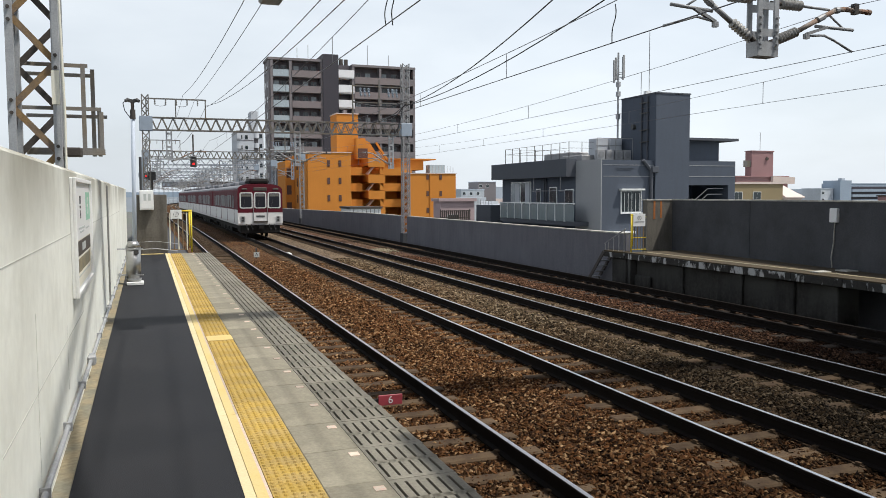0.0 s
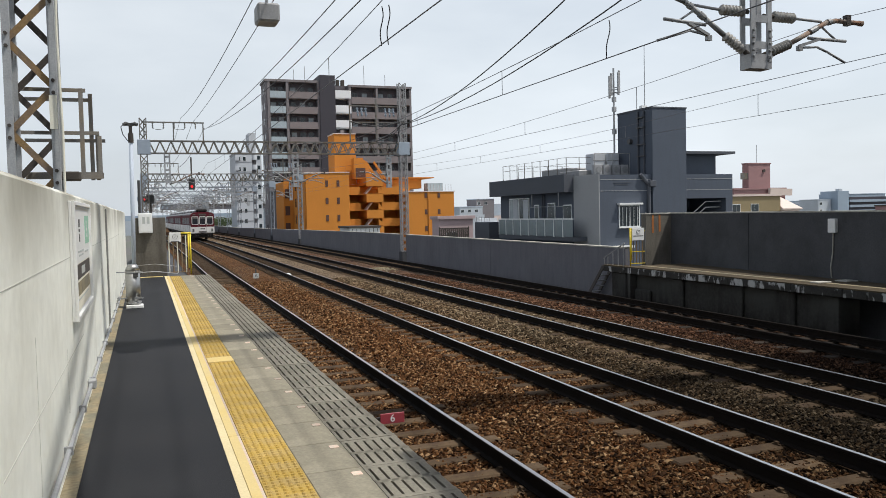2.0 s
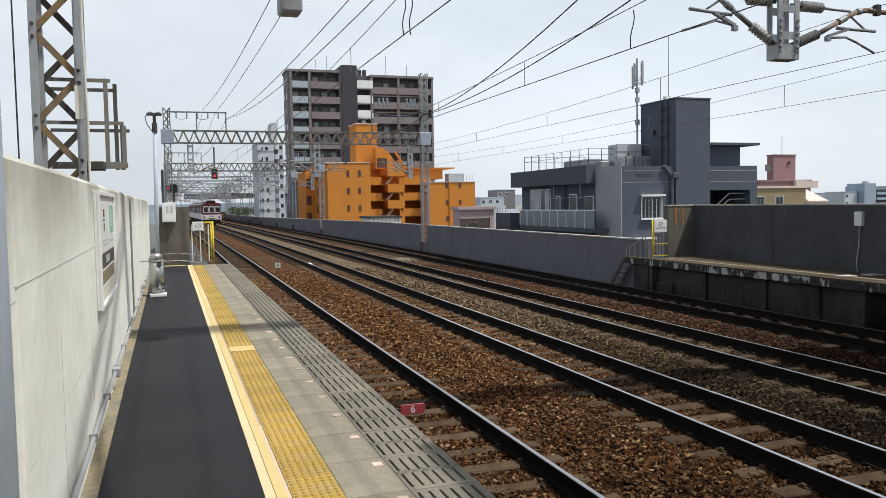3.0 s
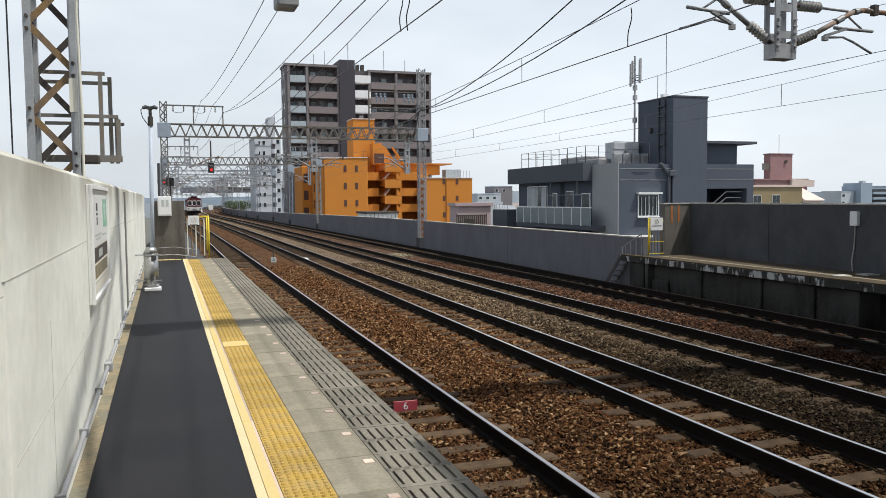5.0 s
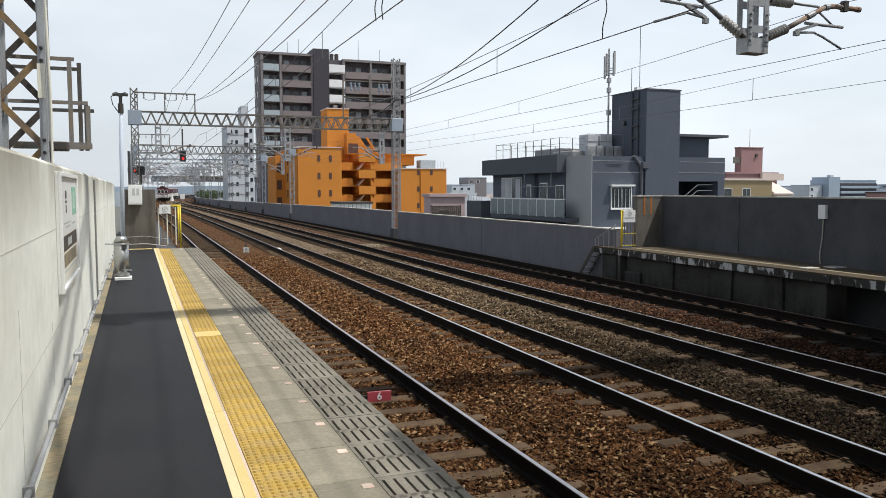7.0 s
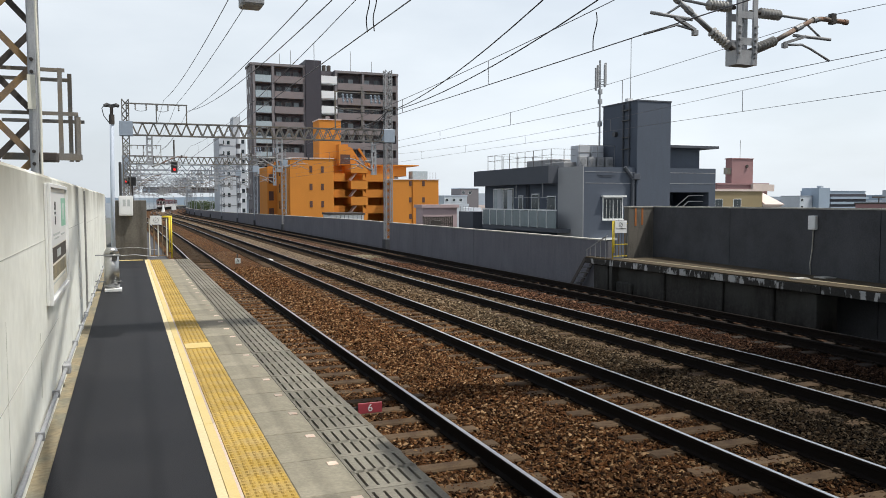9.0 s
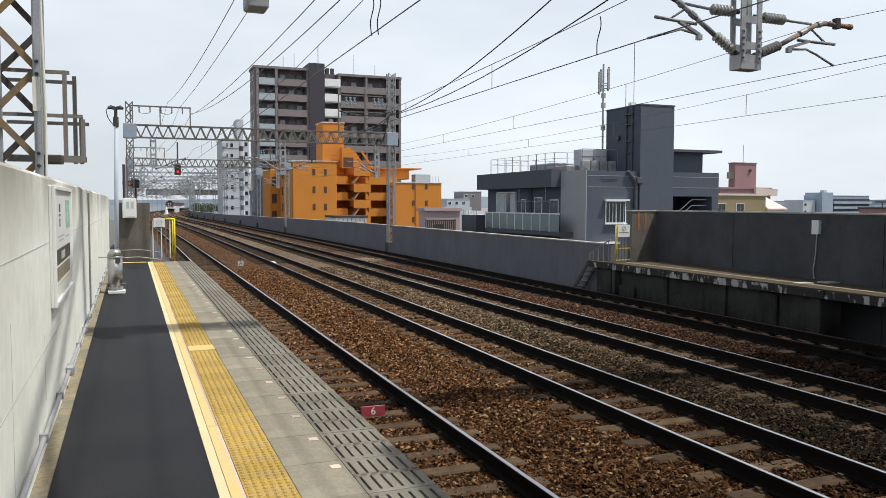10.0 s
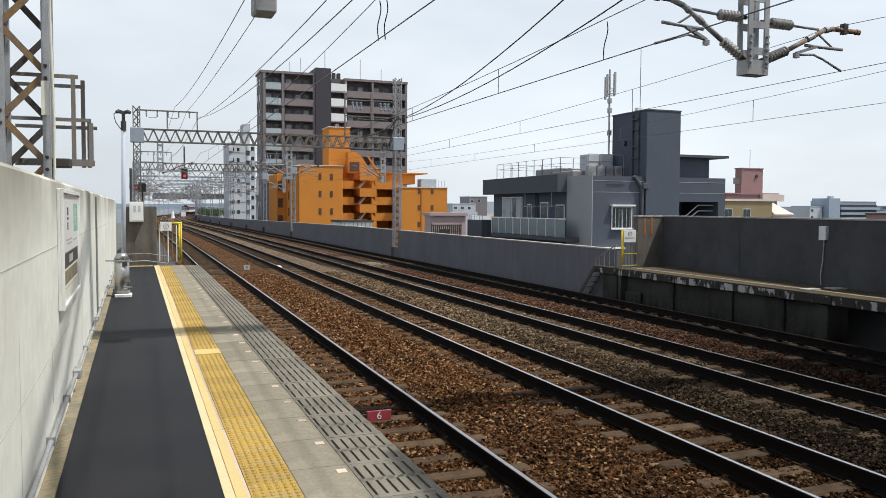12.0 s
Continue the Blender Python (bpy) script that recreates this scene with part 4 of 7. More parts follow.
# near grey pole in front of the wall
pole = thing("grey_pole", "pale grey round steel pole close beside the wall", "pole")
part("shaft", rod(bmesh.new(), (-0.285, 1.191, 0), (-0.285, 1.191, 3.2), 0.05, seg=24), "pole", pole, smooth=True)
part("foot", rod(bmesh.new(), (-0.285, 1.191, 0), (-0.285, 1.191, 0.03), 0.08, seg=24), "pole", pole)

# camera pole, bin, end wall and gate at the platform end
cpole = thing("camera_pole", "white steel pole with two black cameras on top", "pole")
CX, CY = -0.222, 16.6
part("shaft", rod(bmesh.new(), (CX - 0.04, CY, 0), (CX, CY, 3.12), 0.042, 0.036, seg=20), "pole", cpole, smooth=True)
part("collar", rod(bmesh.new(), (CX, CY, 3.02), (CX, CY, 3.20), 0.05, seg=16), "dark_steel", cpole)
part("neck", rod(bmesh.new(), (CX, CY, 3.20), (CX, CY, 3.36), 0.03, seg=12), "dark_steel", cpole)
for d in (-1, 1):
    bm = bar(bmesh.new(), (CX, CY, 3.36), (CX + d * 0.08, CY - 0.03, 3.38), 0.055, 0.06)
    cc = part("camera_housing", bm, "ink", cpole)
    part("lens_hood", rod(bmesh.new(), (CX + d * 0.07, CY - 0.03, 3.385), (CX + d * 0.125, CY - 0.06, 3.36), 0.04, 0.03, seg=12), "ink", cc)
tube("lead", [(CX - 0.05, CY, 3.05), (CX - 0.14, CY, 3.18), (CX - 0.17, CY, 3.32), (CX - 0.10, CY, 3.40)], 0.008, "cable", cpole)

tin = thing("litter_bin", "round stainless steel litter bin with a domed lid beside the pole", "bin")
BX, BY = -0.262, 14.9
part("body", rod(bmesh.new(), (BX, BY, 0.06), (BX, BY, 0.66), 0.122, seg=28), "stainless", tin, smooth=True)
bm = rod(bmesh.new(), (BX, BY, 0.66), (BX, BY, 0.76), 0.127, 0.075, seg=28)
part("lid", bm, "stainless", tin, smooth=True)
# dark box paints the shaded slot; the body is not cut
part("opening", boxes((BX + 0.01, BX + 0.09, BY - 0.128, BY - 0.10, 0.54, 0.61)), "ink", tin)
for z in (0.09, 0.62):
    part("band", rod(bmesh.new(), (BX, BY, z), (BX, BY, z + 0.025), 0.129, seg=28), "steel", tin)
part("base", boxes((BX - 0.12, BX + 0.16, BY - 0.15, BY + 0.12, 0.0, 0.06), bevel=0.01), "white", tin)
for z in (0.18, 0.63):
    part("stay", bar(bmesh.new(), (WX, BY, z), (BX + 0.16, BY - 0.15, z), 0.02), "steel", tin)

endwall = thing("end_wall", "stained dark concrete end wall with a white metal box", "wall", kind="structure")
part("wall_panel", boxes((-0.36, 0.50, 23.0, 23.25, -1.4, 1.58), bevel=0.015), "end_wall", endwall)
cab = thing("wall_cabinet", "white enamel cabinet on the dark end wall", "cabinet")
part("body", boxes((-0.19, 0.16, 22.85, 23.0, 1.17, 1.70), bevel=0.01), "white", cab)
part("door", boxes((-0.16, 0.13, 22.842, 22.85, 1.21, 1.66)), "white", cab)
for dx in (-0.09, 0.02):
    part("label_strip", boxes((dx, dx + 0.07, 22.838, 22.842, 1.42, 1.60)), "grey_ink", cab)

endline = tagged(finish("end_line", boxes((-0.40, 0.37, 22.45, 22.68, 0.0, 0.006)), "cream"), "yellow line across the platform end", "line marking", kind="structure")
for z, r in ((0.10, 0.012), (0.30, 0.007)):
    tagged(tube("hand_rail", [(-0.5, 22.8, z), (0.2, 22.8, z + 0.03), (0.75, 22.75, z - 0.05)], r, "steel"), "thin grey rail across the platform end", "rail")

def gate(name, x0, x1, y, z0, h, label, flip=False, wide=0.34):
    if flip:
        x0, x1 = x1, x0
    d = -1 if flip else 1
    g = thing(name, label, "gate")
    bm = rod(bmesh.new(), (x1, y, z0), (x1, y, z0 + h), 0.022, seg=12)
    part("yellow_post", bm, "yellow", g, smooth=True)
    bm = bmesh.new()
    rod(bm, (x1 + d * 0.02, y, z0 + h - 0.03), (x1 - d * 0.24, y, z0 + h - 0.03), 0.024, seg=10)
    rod(bm, (x1 - d * 0.05, y, z0 + h * 0.15), (x1 - d * 0.05, y, z0 + h - 0.04), 0.018, seg=10)
    part("yellow_arm", bm, "yellow", g, smooth=True)
    for k in range(5):
        x = x0 + (x1 - d * 0.12 - x0) * k / 4
        part("picket", rod(bmesh.new(), (x, y, z0 + 0.06), (x, y, z0 + h - 0.08), 0.016, seg=8), "rusty" if k % 2 else ("cream_ink" if not flip else "steel_far"), g)
    for z in ((z0 + 0.08, z0 + 0.45, z0 + h - 0.1) if flip else (z0 + 0.08, z0 + h - 0.1)):
        part("rail", bar(bmesh.new(), (x0, y, z), (x1, y, z), 0.025), "rusty" if not flip else "yellow", g)
    if flip:
        x0 = x1 + 0.02
    s = part("notice", boxes((x0 + 0.02, x0 + 0.02 + wide, y - 0.05, y - 0.035, z0 + h - 0.88 * wide, z0 + h), bevel=0.004), "white", g, "white notice plate")
    bm = bmesh.new()
    for a in range(20):
        u, v = 2 * math.pi * a / 20, 2 * math.pi * (a + 1) / 20
        c = Vector((x0 + 0.02 + wide / 2, y - 0.053, z0 + h - 0.12))
        bar(bm, c + 0.065 * Vector((math.cos(u), 0, math.sin(u))), c + 0.065 * Vector((math.cos(v), 0, math.sin(v))), 0.012, 0.004)
    bar(bm, (x0 + wide / 2 - 0.01, y - 0.053, z0 + h - 0.16), (x0 + wide / 2 + 0.05, y - 0.053, z0 + h - 0.08), 0.015, 0.004)
    part("symbol", bm, "ink", s)
    part("text_bar", boxes((x0 + 0.06, x0 + wide - 0.02, y - 0.054, y - 0.05, z0 + h - 0.26, z0 + h - 0.24)), "ink", s)
    return g


gate("end_gate", 0.560, 1.12, 23.0, 0.0, 1.165, "low yellow and rusty steel gate at the platform end", False, 0.293)

# ---- overhead line structures ----
def lattice_column(x, y, z0, z1, w, parent, step=0.55, leg=0.05, material="steel", brace=None, brace_w=0.035, crossed=False):
    bm = bmesh.new()
    c = [(x - w / 2, y - w / 2), (x + w / 2, y - w / 2), (x + w / 2, y + w / 2), (x - w / 2, y + w / 2)]
    col = part("column_leg", bar(bm, (*c[0], z0), (*c[0], z1), leg), material, parent)
    for p in c[1:]:
        part("column_leg", bar(bmesh.new(), (*p, z0), (*p, z1), leg), material, parent)
    bm = bmesh.new()
    back = bmesh.new() if brace else None
    n = max(2, round((z1 - z0) / step))
    for k in range(n):
        a, b = z0 + (z1 - z0) * k / n, z0 + (z1 - z0) * (k + 1) / n
        for i in range(4):
            p, q = c[i], c[(i + 1) % 4]
            if k % 2:
                p, q = q, p
            bar(bm if (i == 0 or back is None) else back, (*p, a), (*q, b), 0.012, brace_w)
            if crossed:
                bar(bm, (*q, a), (*p, b), 0.012, brace_w)
    tagged(part("lacing", bm, brace or material, col), kind="stuff")
    # lacing behind the front face: its shade is painted as dark steel
    if back:
        tagged(part("lacing", back, "dark_steel", col), kind="stuff")
    return col


def truss(x0, x1, y, z0, z1, d, parent, step=0.7, chord=0.07, material="steel_far"):
    bm = bmesh.new()
    for yy in (y - d / 2, y + d / 2):
        for z in (z0, z1):
            bar(bm, (x0, yy, z), (x1, yy, z), chord)
    beam = part("beam", bm, material, parent)
    bm = bmesh.new()
    n = int((x1 - x0) / step)
    for k in range(n):
        a, b = x0 + (x1 - x0) * k / n, x0 + (x1 - x0) * (k + 1) / n
        m = (a + b) / 2
        for yy in (y - d / 2, y + d / 2):
            bar(bm, (a, yy, z0), (m, yy, z1), 0.02, 0.06)
            bar(bm, (m, yy, z1), (b, yy, z0), 0.02, 0.06)
        for z in (z0, z1):
            bar(bm, (a, y - d / 2, z), (b, y + d / 2, z), 0.035, 0.02)
    tagged(part("lacing", bm, material, beam), kind="stuff")
    return beam


def insulator(bm, a, b, r=0.05, n=6):
    """A ribbed insulator: one turned body from a to b."""
    a, b = Vector(a), Vector(b)
    axis = (b - a).normalized()
    u = axis.orthogonal().normalized()
    v = axis.cross(u)
    prof = [(0.0, r * 0.45)]
    for k in range(n):
        prof += [((k + 0.15) / n, r * 0.5), ((k + 0.25) / n, r), ((k + 0.55) / n, r * 0.85), ((k + 0.8) / n, r * 0.5)]
    prof.append((1.0, r * 0.45))
    rings = []
    for t, q in prof:
        c = a.lerp(b, t)
        rings.append([bm.verts.new(c + q * (u * math.cos(math.tau * i / 12) + v * math.sin(math.tau * i / 12))) for i in range(12)])
    for p, q in zip(rings, rings[1:]):
        for i in range(12):
            j = (i + 1) % 12
            bm.faces.new((p[i], p[j], q[j], q[i]))
    bm.faces.new(rings[0][::-1])
    bm.faces.new(rings[-1])
    return bm


def cantilever(x, y, z, side, parent, fine=True):
    """Bracket arms and insulators that hold one track's wires; x is the drop post's face, side the way they reach."""
    seg = 10 if fine else 6
    s = side

    def at(p):
        return (x + s * p[0], y, z + p[1])

    def run(name, pts, r, material, smooth=True):
        bm = bmesh.new()
        for p, q in zip(pts, pts[1:]):
            rod(bm, at(p), at(q), r, seg=seg)
        return part(name, bm, material, parent, smooth=smooth)

    if s > 0:
        low, up = ((0.08, 0.26), (0.42, 0.395)), ((0.12, 0.755), (0.50, 0.75))
        tube_line = ((0.42, 0.395), (0.75, 0.56), (1.09, 0.73), (1.27, 0.765), (1.74, 0.755))
        stay, rail = ((0.50, 0.75), (0.99, 0.735)), ((0.75, 0.49), (1.45, 0.48))
        hook, arm = ((0.59, 0.37), (0.96, 0.485)), ((0.66, 0.35), (0.91, 0.37), (1.10, 0.31), (1.44, 0.17))
        tie = ((1.0, 0.66), (1.25, 0.50))
    else:
        low, up = ((0.03, 0.26), (0.35, 0.45)), ((0.03, 0.79), (0.42, 0.79))
        tube_line = ((0.35, 0.45), (0.66, 0.65), (0.88, 0.79), (1.0, 0.86), (1.2, 0.92), (1.66, 0.94))
        stay, rail = ((0.42, 0.79), (0.94, 0.83)), ((0.66, 0.57), (1.33, 0.61))
        hook, arm = ((0.94, 0.58), (0.61, 0.43)), ((0.61, 0.43), (0.92, 0.48), (1.44, 0.32))
        tie = ((0.85, 0.75), (1.08, 0.61))
    part("insulator", insulator(bmesh.new(), at(low[0]), at(low[1]), 0.074, 7), "insulator", parent, "ribbed porcelain insulator", True)
    part("insulator", insulator(bmesh.new(), at(up[0]), at(up[1]), 0.076, 7), "insulator", parent, "ribbed porcelain insulator", True)
    run("socket", ((-0.06, low[0][1] - 0.05), low[0]), 0.035, "dark_steel")
    run("socket", ((-0.06, up[0][1]), up[0]), 0.03, "dark_steel")
    bent = run("bracket_tube", tube_line, 0.036, "tube" if s > 0 else "steel_mid")
    for k in (1, 2):
        p, q = Vector(at(tube_line[k])), Vector(at(tube_line[k + 1]))
        part("sleeve", rod(bmesh.new(), p.lerp(q, 0.1), p.lerp(q, 0.45), 0.046, seg=seg), "steel_mid", bent)
    run("stay_tube", stay, 0.02, "steel_mid")
    run("stay_tube", rail, 0.024, "steel_mid")
    run("tie", tie, 0.015, "steel_mid")
    bm = bar(bmesh.new(), at(hook[0]), at(hook[1]), 0.05, 0.04)
    bar(bm, at(hook[0 if s > 0 else 1]), at((hook[0 if s > 0 else 1][0], hook[0 if s > 0 else 1][1] - 0.07)), 0.07, 0.06)
    part("stay_bracket", bm, "steel_mid", parent)
    run("steady_arm", arm, 0.017, "steel_mid")
    end = tube_line[-1]
    part("clamp", boxes((min(x + s * (end[0] - 0.30), x + s * (end[0] - 0.22)), max(x + s * (end[0] - 0.30), x + s * (end[0] - 0.22)), y - 0.04, y + 0.04, z + end[1] - 0.05, z + end[1] + 0.1)), "dark_steel", parent)
    part("cap", rod(bmesh.new(), at((end[0] - 0.03, end[1])), at((end[0] + 0.03, end[1])), 0.042, seg=seg), "tube", parent)


def drop_post(x, y, z0, z1, parent, w=0.30):
    bm = bmesh.new()
    for a in (-w / 2, w / 2):
        for b in (-0.1, 0.1):
            bar(bm, (x + a, y + b, z0 + 0.1), (x + a, y + b, z1), 0.075, 0.03)
    z = z0 + 0.32
    while z < z1:
        quad_box(bm, x - w / 2, x + w / 2, y - 0.112, y - 0.09, z - 0.05, z + 0.05)
        quad_box(bm, x - w / 2, x + w / 2, y + 0.09, y + 0.112, z - 0.05, z + 0.05)
        z += 0.36
    quad_box(bm, x - w / 2 - 0.04, x + w / 2 + 0.04, y - 0.11, y + 0.11, z0, z0 + 0.20)
    for a in (-1, 1):
        for k in range(5):
            rod(bm, (x + a * w / 2, y - 0.15, z0 + 0.16 + 0.09 * k), (x + a * w / 2, y - 0.1, z0 + 0.16 + 0.09 * k), 0.02, seg=6)
    return part("drop_post", bm, "steel", parent)


G_Y = [9.0, 46.0, 80.0, 98.0, 113.0, 130.0, 146.0, 162.0, 178.0, 195.0, 212.0, 230.0, 250.0, 272.0, 292.0, 312.0, 334.0, 358.0]
SPANS = [-24.0, 9.0, 46.0, 80.0, 113.0, 146.0, 178.0, 212.0]
CONTACT = 3.60


def gantry(k):
    y = G_Y[k]
    s = bend(y) if k else 0.0
    far = k > 2
    g = thing("catenary_gantry", "grey steel lattice gantry across four tracks", "gantry", group="gantries over the line")
    xl, xr = (-1.025 if k == 0 else -0.12 + s), (15.9 if k == 0 else 14.45 + s)
    z0, z1 = 5.08, 5.74
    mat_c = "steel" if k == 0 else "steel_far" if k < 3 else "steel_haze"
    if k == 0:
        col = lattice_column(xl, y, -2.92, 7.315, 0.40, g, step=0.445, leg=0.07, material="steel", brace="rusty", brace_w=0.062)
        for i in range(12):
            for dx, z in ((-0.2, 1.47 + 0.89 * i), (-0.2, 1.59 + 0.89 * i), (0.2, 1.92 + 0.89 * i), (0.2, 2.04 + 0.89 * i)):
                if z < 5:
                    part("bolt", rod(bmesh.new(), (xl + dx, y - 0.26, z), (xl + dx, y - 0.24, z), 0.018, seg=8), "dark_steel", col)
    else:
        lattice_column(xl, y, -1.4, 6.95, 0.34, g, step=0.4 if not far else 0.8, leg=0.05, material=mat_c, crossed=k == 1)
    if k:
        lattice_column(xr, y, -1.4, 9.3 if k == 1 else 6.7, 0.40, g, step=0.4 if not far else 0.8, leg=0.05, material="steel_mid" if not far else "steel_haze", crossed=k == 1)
        part("footing", boxes((xr - 0.3, xr + 0.3, y - 0.3, y + 0.3, -1.45, -0.75), bevel=0.02), "dark_wall", g)
        for x in (xl, xr):
            part("gusset", boxes((x - 0.32, x + 0.36, y - 0.24, y + 0.24, z0 - 0.06, z1 + 0.06), bevel=0.02), "blue_box", g)
    truss(xl, xr, y, z0, z1, 0.42, g, step=0.56 if not far else 1.1, chord=0.058, material=mat_c if k else "steel_far")
    posts = [(8.05 if k == 0 else (TRACK_X[1] + TRACK_X[2]) / 2 + s)]
    if k:
        posts += [1.05 + s, 14.0 + s]
    else:
        posts += [1.2]
    for x in posts:
        pz = 3.43 if k == 0 else 3.2
        if x > 13 or (k == 0 and x < 2):
            continue
        p = drop_post(x, y, pz, z0, g, 0.28) if x != 1.05 + s else drop_post(x, y, pz + 0.3, z0, g, 0.25)
        if x > 3:
            cantilever(x - 0.19, y, pz, -1, p, not far)
            cantilever(x + 0.19, y, pz, 1, p, not far)
        else:
            cantilever(x + 0.15, y, pz, 1, p, not far)
    if not k:
        p = drop_post(11.20, y, 3.26, z0, g, 0.28)
        cantilever(11.39, y, 3.26, 1, p)
        # unseen box added on the near beam to deepen its shadow band
        part("cable_trough", boxes((xl, xr, y - 0.2, y + 0.2, z1 + 0.05, z1 + 0.25)), "steel_far", g)
    if k:
        p = drop_post(xr - 0.9, y, 3.1, z0, g, 0.22)
        cantilever(xr - 1.0, y, 3.1, -1, p, False)
        # upper frame for the feeders on the near side
        bm = bmesh.new()
        for x in (xl + 0.05, xl + 1.55, xl + 3.1):
            bar(bm, (x, y, z1), (x, y, 6.75), 0.06)
        bar(bm, (xl, y, 6.75), (xl + 3.15, y, 6.75), 0.07)
        part("feeder_frame", bm, "steel_far", g)
        for i in range(5):
            x = xl + 0.5 + 0.55 * i
            part("insulator", insulator(bmesh.new(), (x, y, 6.72), (x, y, 6.42), 0.05, 3), "insulator", g)
        if k == 1:
            for x in (xl + 0.5, xl + 1.6):
                tube("lead", sag((x, y, 6.42), (x + 0.55, y, 6.42), 0.06, 10), 0.014, "wire", g, 1)
        # cross arms on the far column
        bm = bmesh.new()
        top = 7.9 if k == 1 else 6.9
        for z in (top, top - 0.95):
            bar(bm, (xr - 3.2, y, z), (xr + 0.3, y, z), 0.06)
        bar(bm, (xr - 3.2, y, z1), (xr - 3.2, y, top + 0.05), 0.07)
        bar(bm, (xr - 1.6, y, z1), (xr - 1.6, y, top + 0.4), 0.09)
        part("feeder_frame", bm, "steel_far", g)
        for x in (xr - 2.75, xr - 2.5, xr - 2.25, xr - 1.05, xr - 0.8, xr - 0.55):
            part("insulator", insulator(bmesh.new(), (x, y, top - 0.1), (x + 0.05, y, top - 0.6), 0.08, 3), "blue_box", g)
    return g


for k in range(len(G_Y)):
    gantry(k)

# bracket frame on the near column above the wall
fr = thing("steel_bracket", "weathered steel angle frame bolted to the lattice column", "bracket", at=(-0.02, 0, 0))
FY = 9.32
part("lower_beam", bar(bmesh.new(), (-1.15, FY, 2.02), (-0.42, FY, 2.02), 0.075, 0.07), "steel_frame", fr)
part("lower_beam", bar(bmesh.new(), (-1.15, FY + 0.45, 2.04), (-0.42, FY + 0.45, 2.04), 0.06), "steel_frame", fr)
for z, x in ((2.92, -0.55), (2.47, -0.43)):
    part("arm", bar(bmesh.new(), (-1.2, FY, z), (x, FY, z), 0.036), "steel_frame", fr)
    part("arm", bar(bmesh.new(), (-1.2, FY + 0.45, z - 0.04), (x + 0.04, FY + 0.45, z - 0.04), 0.036), "steel_frame", fr)
for x, z, yy in ((-0.598, 2.94, FY), (-0.53, 2.95, FY + 0.45), (-0.47, 2.5, FY + 0.45), (-0.43, 2.44, FY)):
    part("upright", bar(bmesh.new(), (x, yy, 1.99), (x, yy, z), 0.042), "steel_frame", fr)
part("foot_plate", boxes((-0.80, -0.62, FY - 0.25, FY, 1.96, 2.05), bevel=0.01), "dark_steel", fr)
tagged(finish("number_plate", boxes((-0.865, -0.795, 8.735, 8.745, 2.45, 2.78)), "cream_ink"), "pale blank plate on the lattice column", "plate")
tagged(tube("pole_cable", [(-0.76, 8.70, 1.2), (-0.75, 8.70, 2.4), (-0.77, 8.70, 3.4), (-0.75, 8.70, 4.5), (-0.76, 8.70, 5.6)], 0.012, "cream_ink"), "pale cable along the lattice column", "cable")
tagged(tube("pole_cable", [(-1.40, 8.85, 0.5), (-1.41, 8.85, 5.6)], 0.008, "cable"), "thin dark cable beside the lattice column", "cable")

# hanging lamp under the near beam
lamp = thing("hanging_box", "small grey steel box hanging over the track", "box")
part("body", boxes((1.20, 1.44, 8.85, 9.15, 3.66, 3.86), bevel=0.02), "steel_mid", lamp)
part("hanger", bar(bmesh.new(), (1.32, 9.0, 3.84), (1.32, 9.0, 5.1), 0.03), "steel", lamp)


# ---- wires ----
WIRE_Z = (3.90, 3.80, 3.59, 3.53)


def catenary(i):
    """Messenger and contact wire of one track, with droppers."""
    w = thing("overhead_wire", "overhead contact wire with messenger and droppers", "wire", group="contact lines")
    ys = SPANS
    low, high = WIRE_Z[i], WIRE_Z[i] + 0.66
    dip = 0.40
    for a, b in zip(ys, ys[1:]):
        xa, xb = TRACK_X[i] + bend(a) + 0.12, TRACK_X[i] + bend(b) + 0.12
        tube("contact_wire", [(xa, a, low), (xb, b, low)], 0.008 if i < 2 else 0.005, "wire", w, 1)
        tube("messenger", sag((xa, a, high), (xb, b, high), dip), 0.0065 if i < 2 else 0.0045, "wire", w, 1)
        n = 7
        for k in range(1, n):
            u = k / n
            z = high - 4 * dip * u * (1 - u)
            p = (xa + (xb - xa) * u, a + (b - a) * u)
            part("dropper", bar(bmesh.new(), (*p, low), (*p, z), 0.009), "wire", w)


for i in range(4):
    catenary(i)

# long feeder spans on the near side: place across, height at the gantry, sag
for x, z, dip in ((2.0, 7.0, 1.45), (2.6, 6.75, 0.83), (3.15, 6.35, 1.16), (3.2, 6.45, 1.63)):
    pts = sag((x, -24.0, z), (x, 46.0, z), dip, 30)
    for a, b in zip(SPANS[2:7], SPANS[3:8]):
        pts += sag((x + bend(a) - bend(46.0), a, z), (x + bend(b) - bend(46.0), b, z), 0.4)[1:]
    tagged(tube("feeder_wire", pts, 0.010, "wire", seg=1), "bare feeder wire strung between the gantries", "wire", group="feeder wires")
# out-of-view cables, thickened and placed to cast the slanting wall shadows
for x0, x1, z in ((1.50, 3.97, 6.3), (1.435, 4.6, 5.95)):
    hc = tagged(tube("feeder_cable", sag((x0, 9.0, z), (x1, -24.0, z), 0.15), 0.04, "cable", seg=2), "black feeder cable running back from the near gantry", "cable", group="feeder cables")
    part("bracket", boxes((x0 - 0.04, x0 + 0.04, 8.96, 9.04, 5.7, z + 0.03)), "steel_far", hc)
for x, z in ((9.0, 8.2), (11.4, 8.35)):
    tagged(tube("feeder_cable", sag((14.5, 46.0, 6.8), (x, 8.0, z), 0.9), 0.020, "cable", seg=1), "thick black feeder cable slung across the tracks", "cable", group="feeder cables")
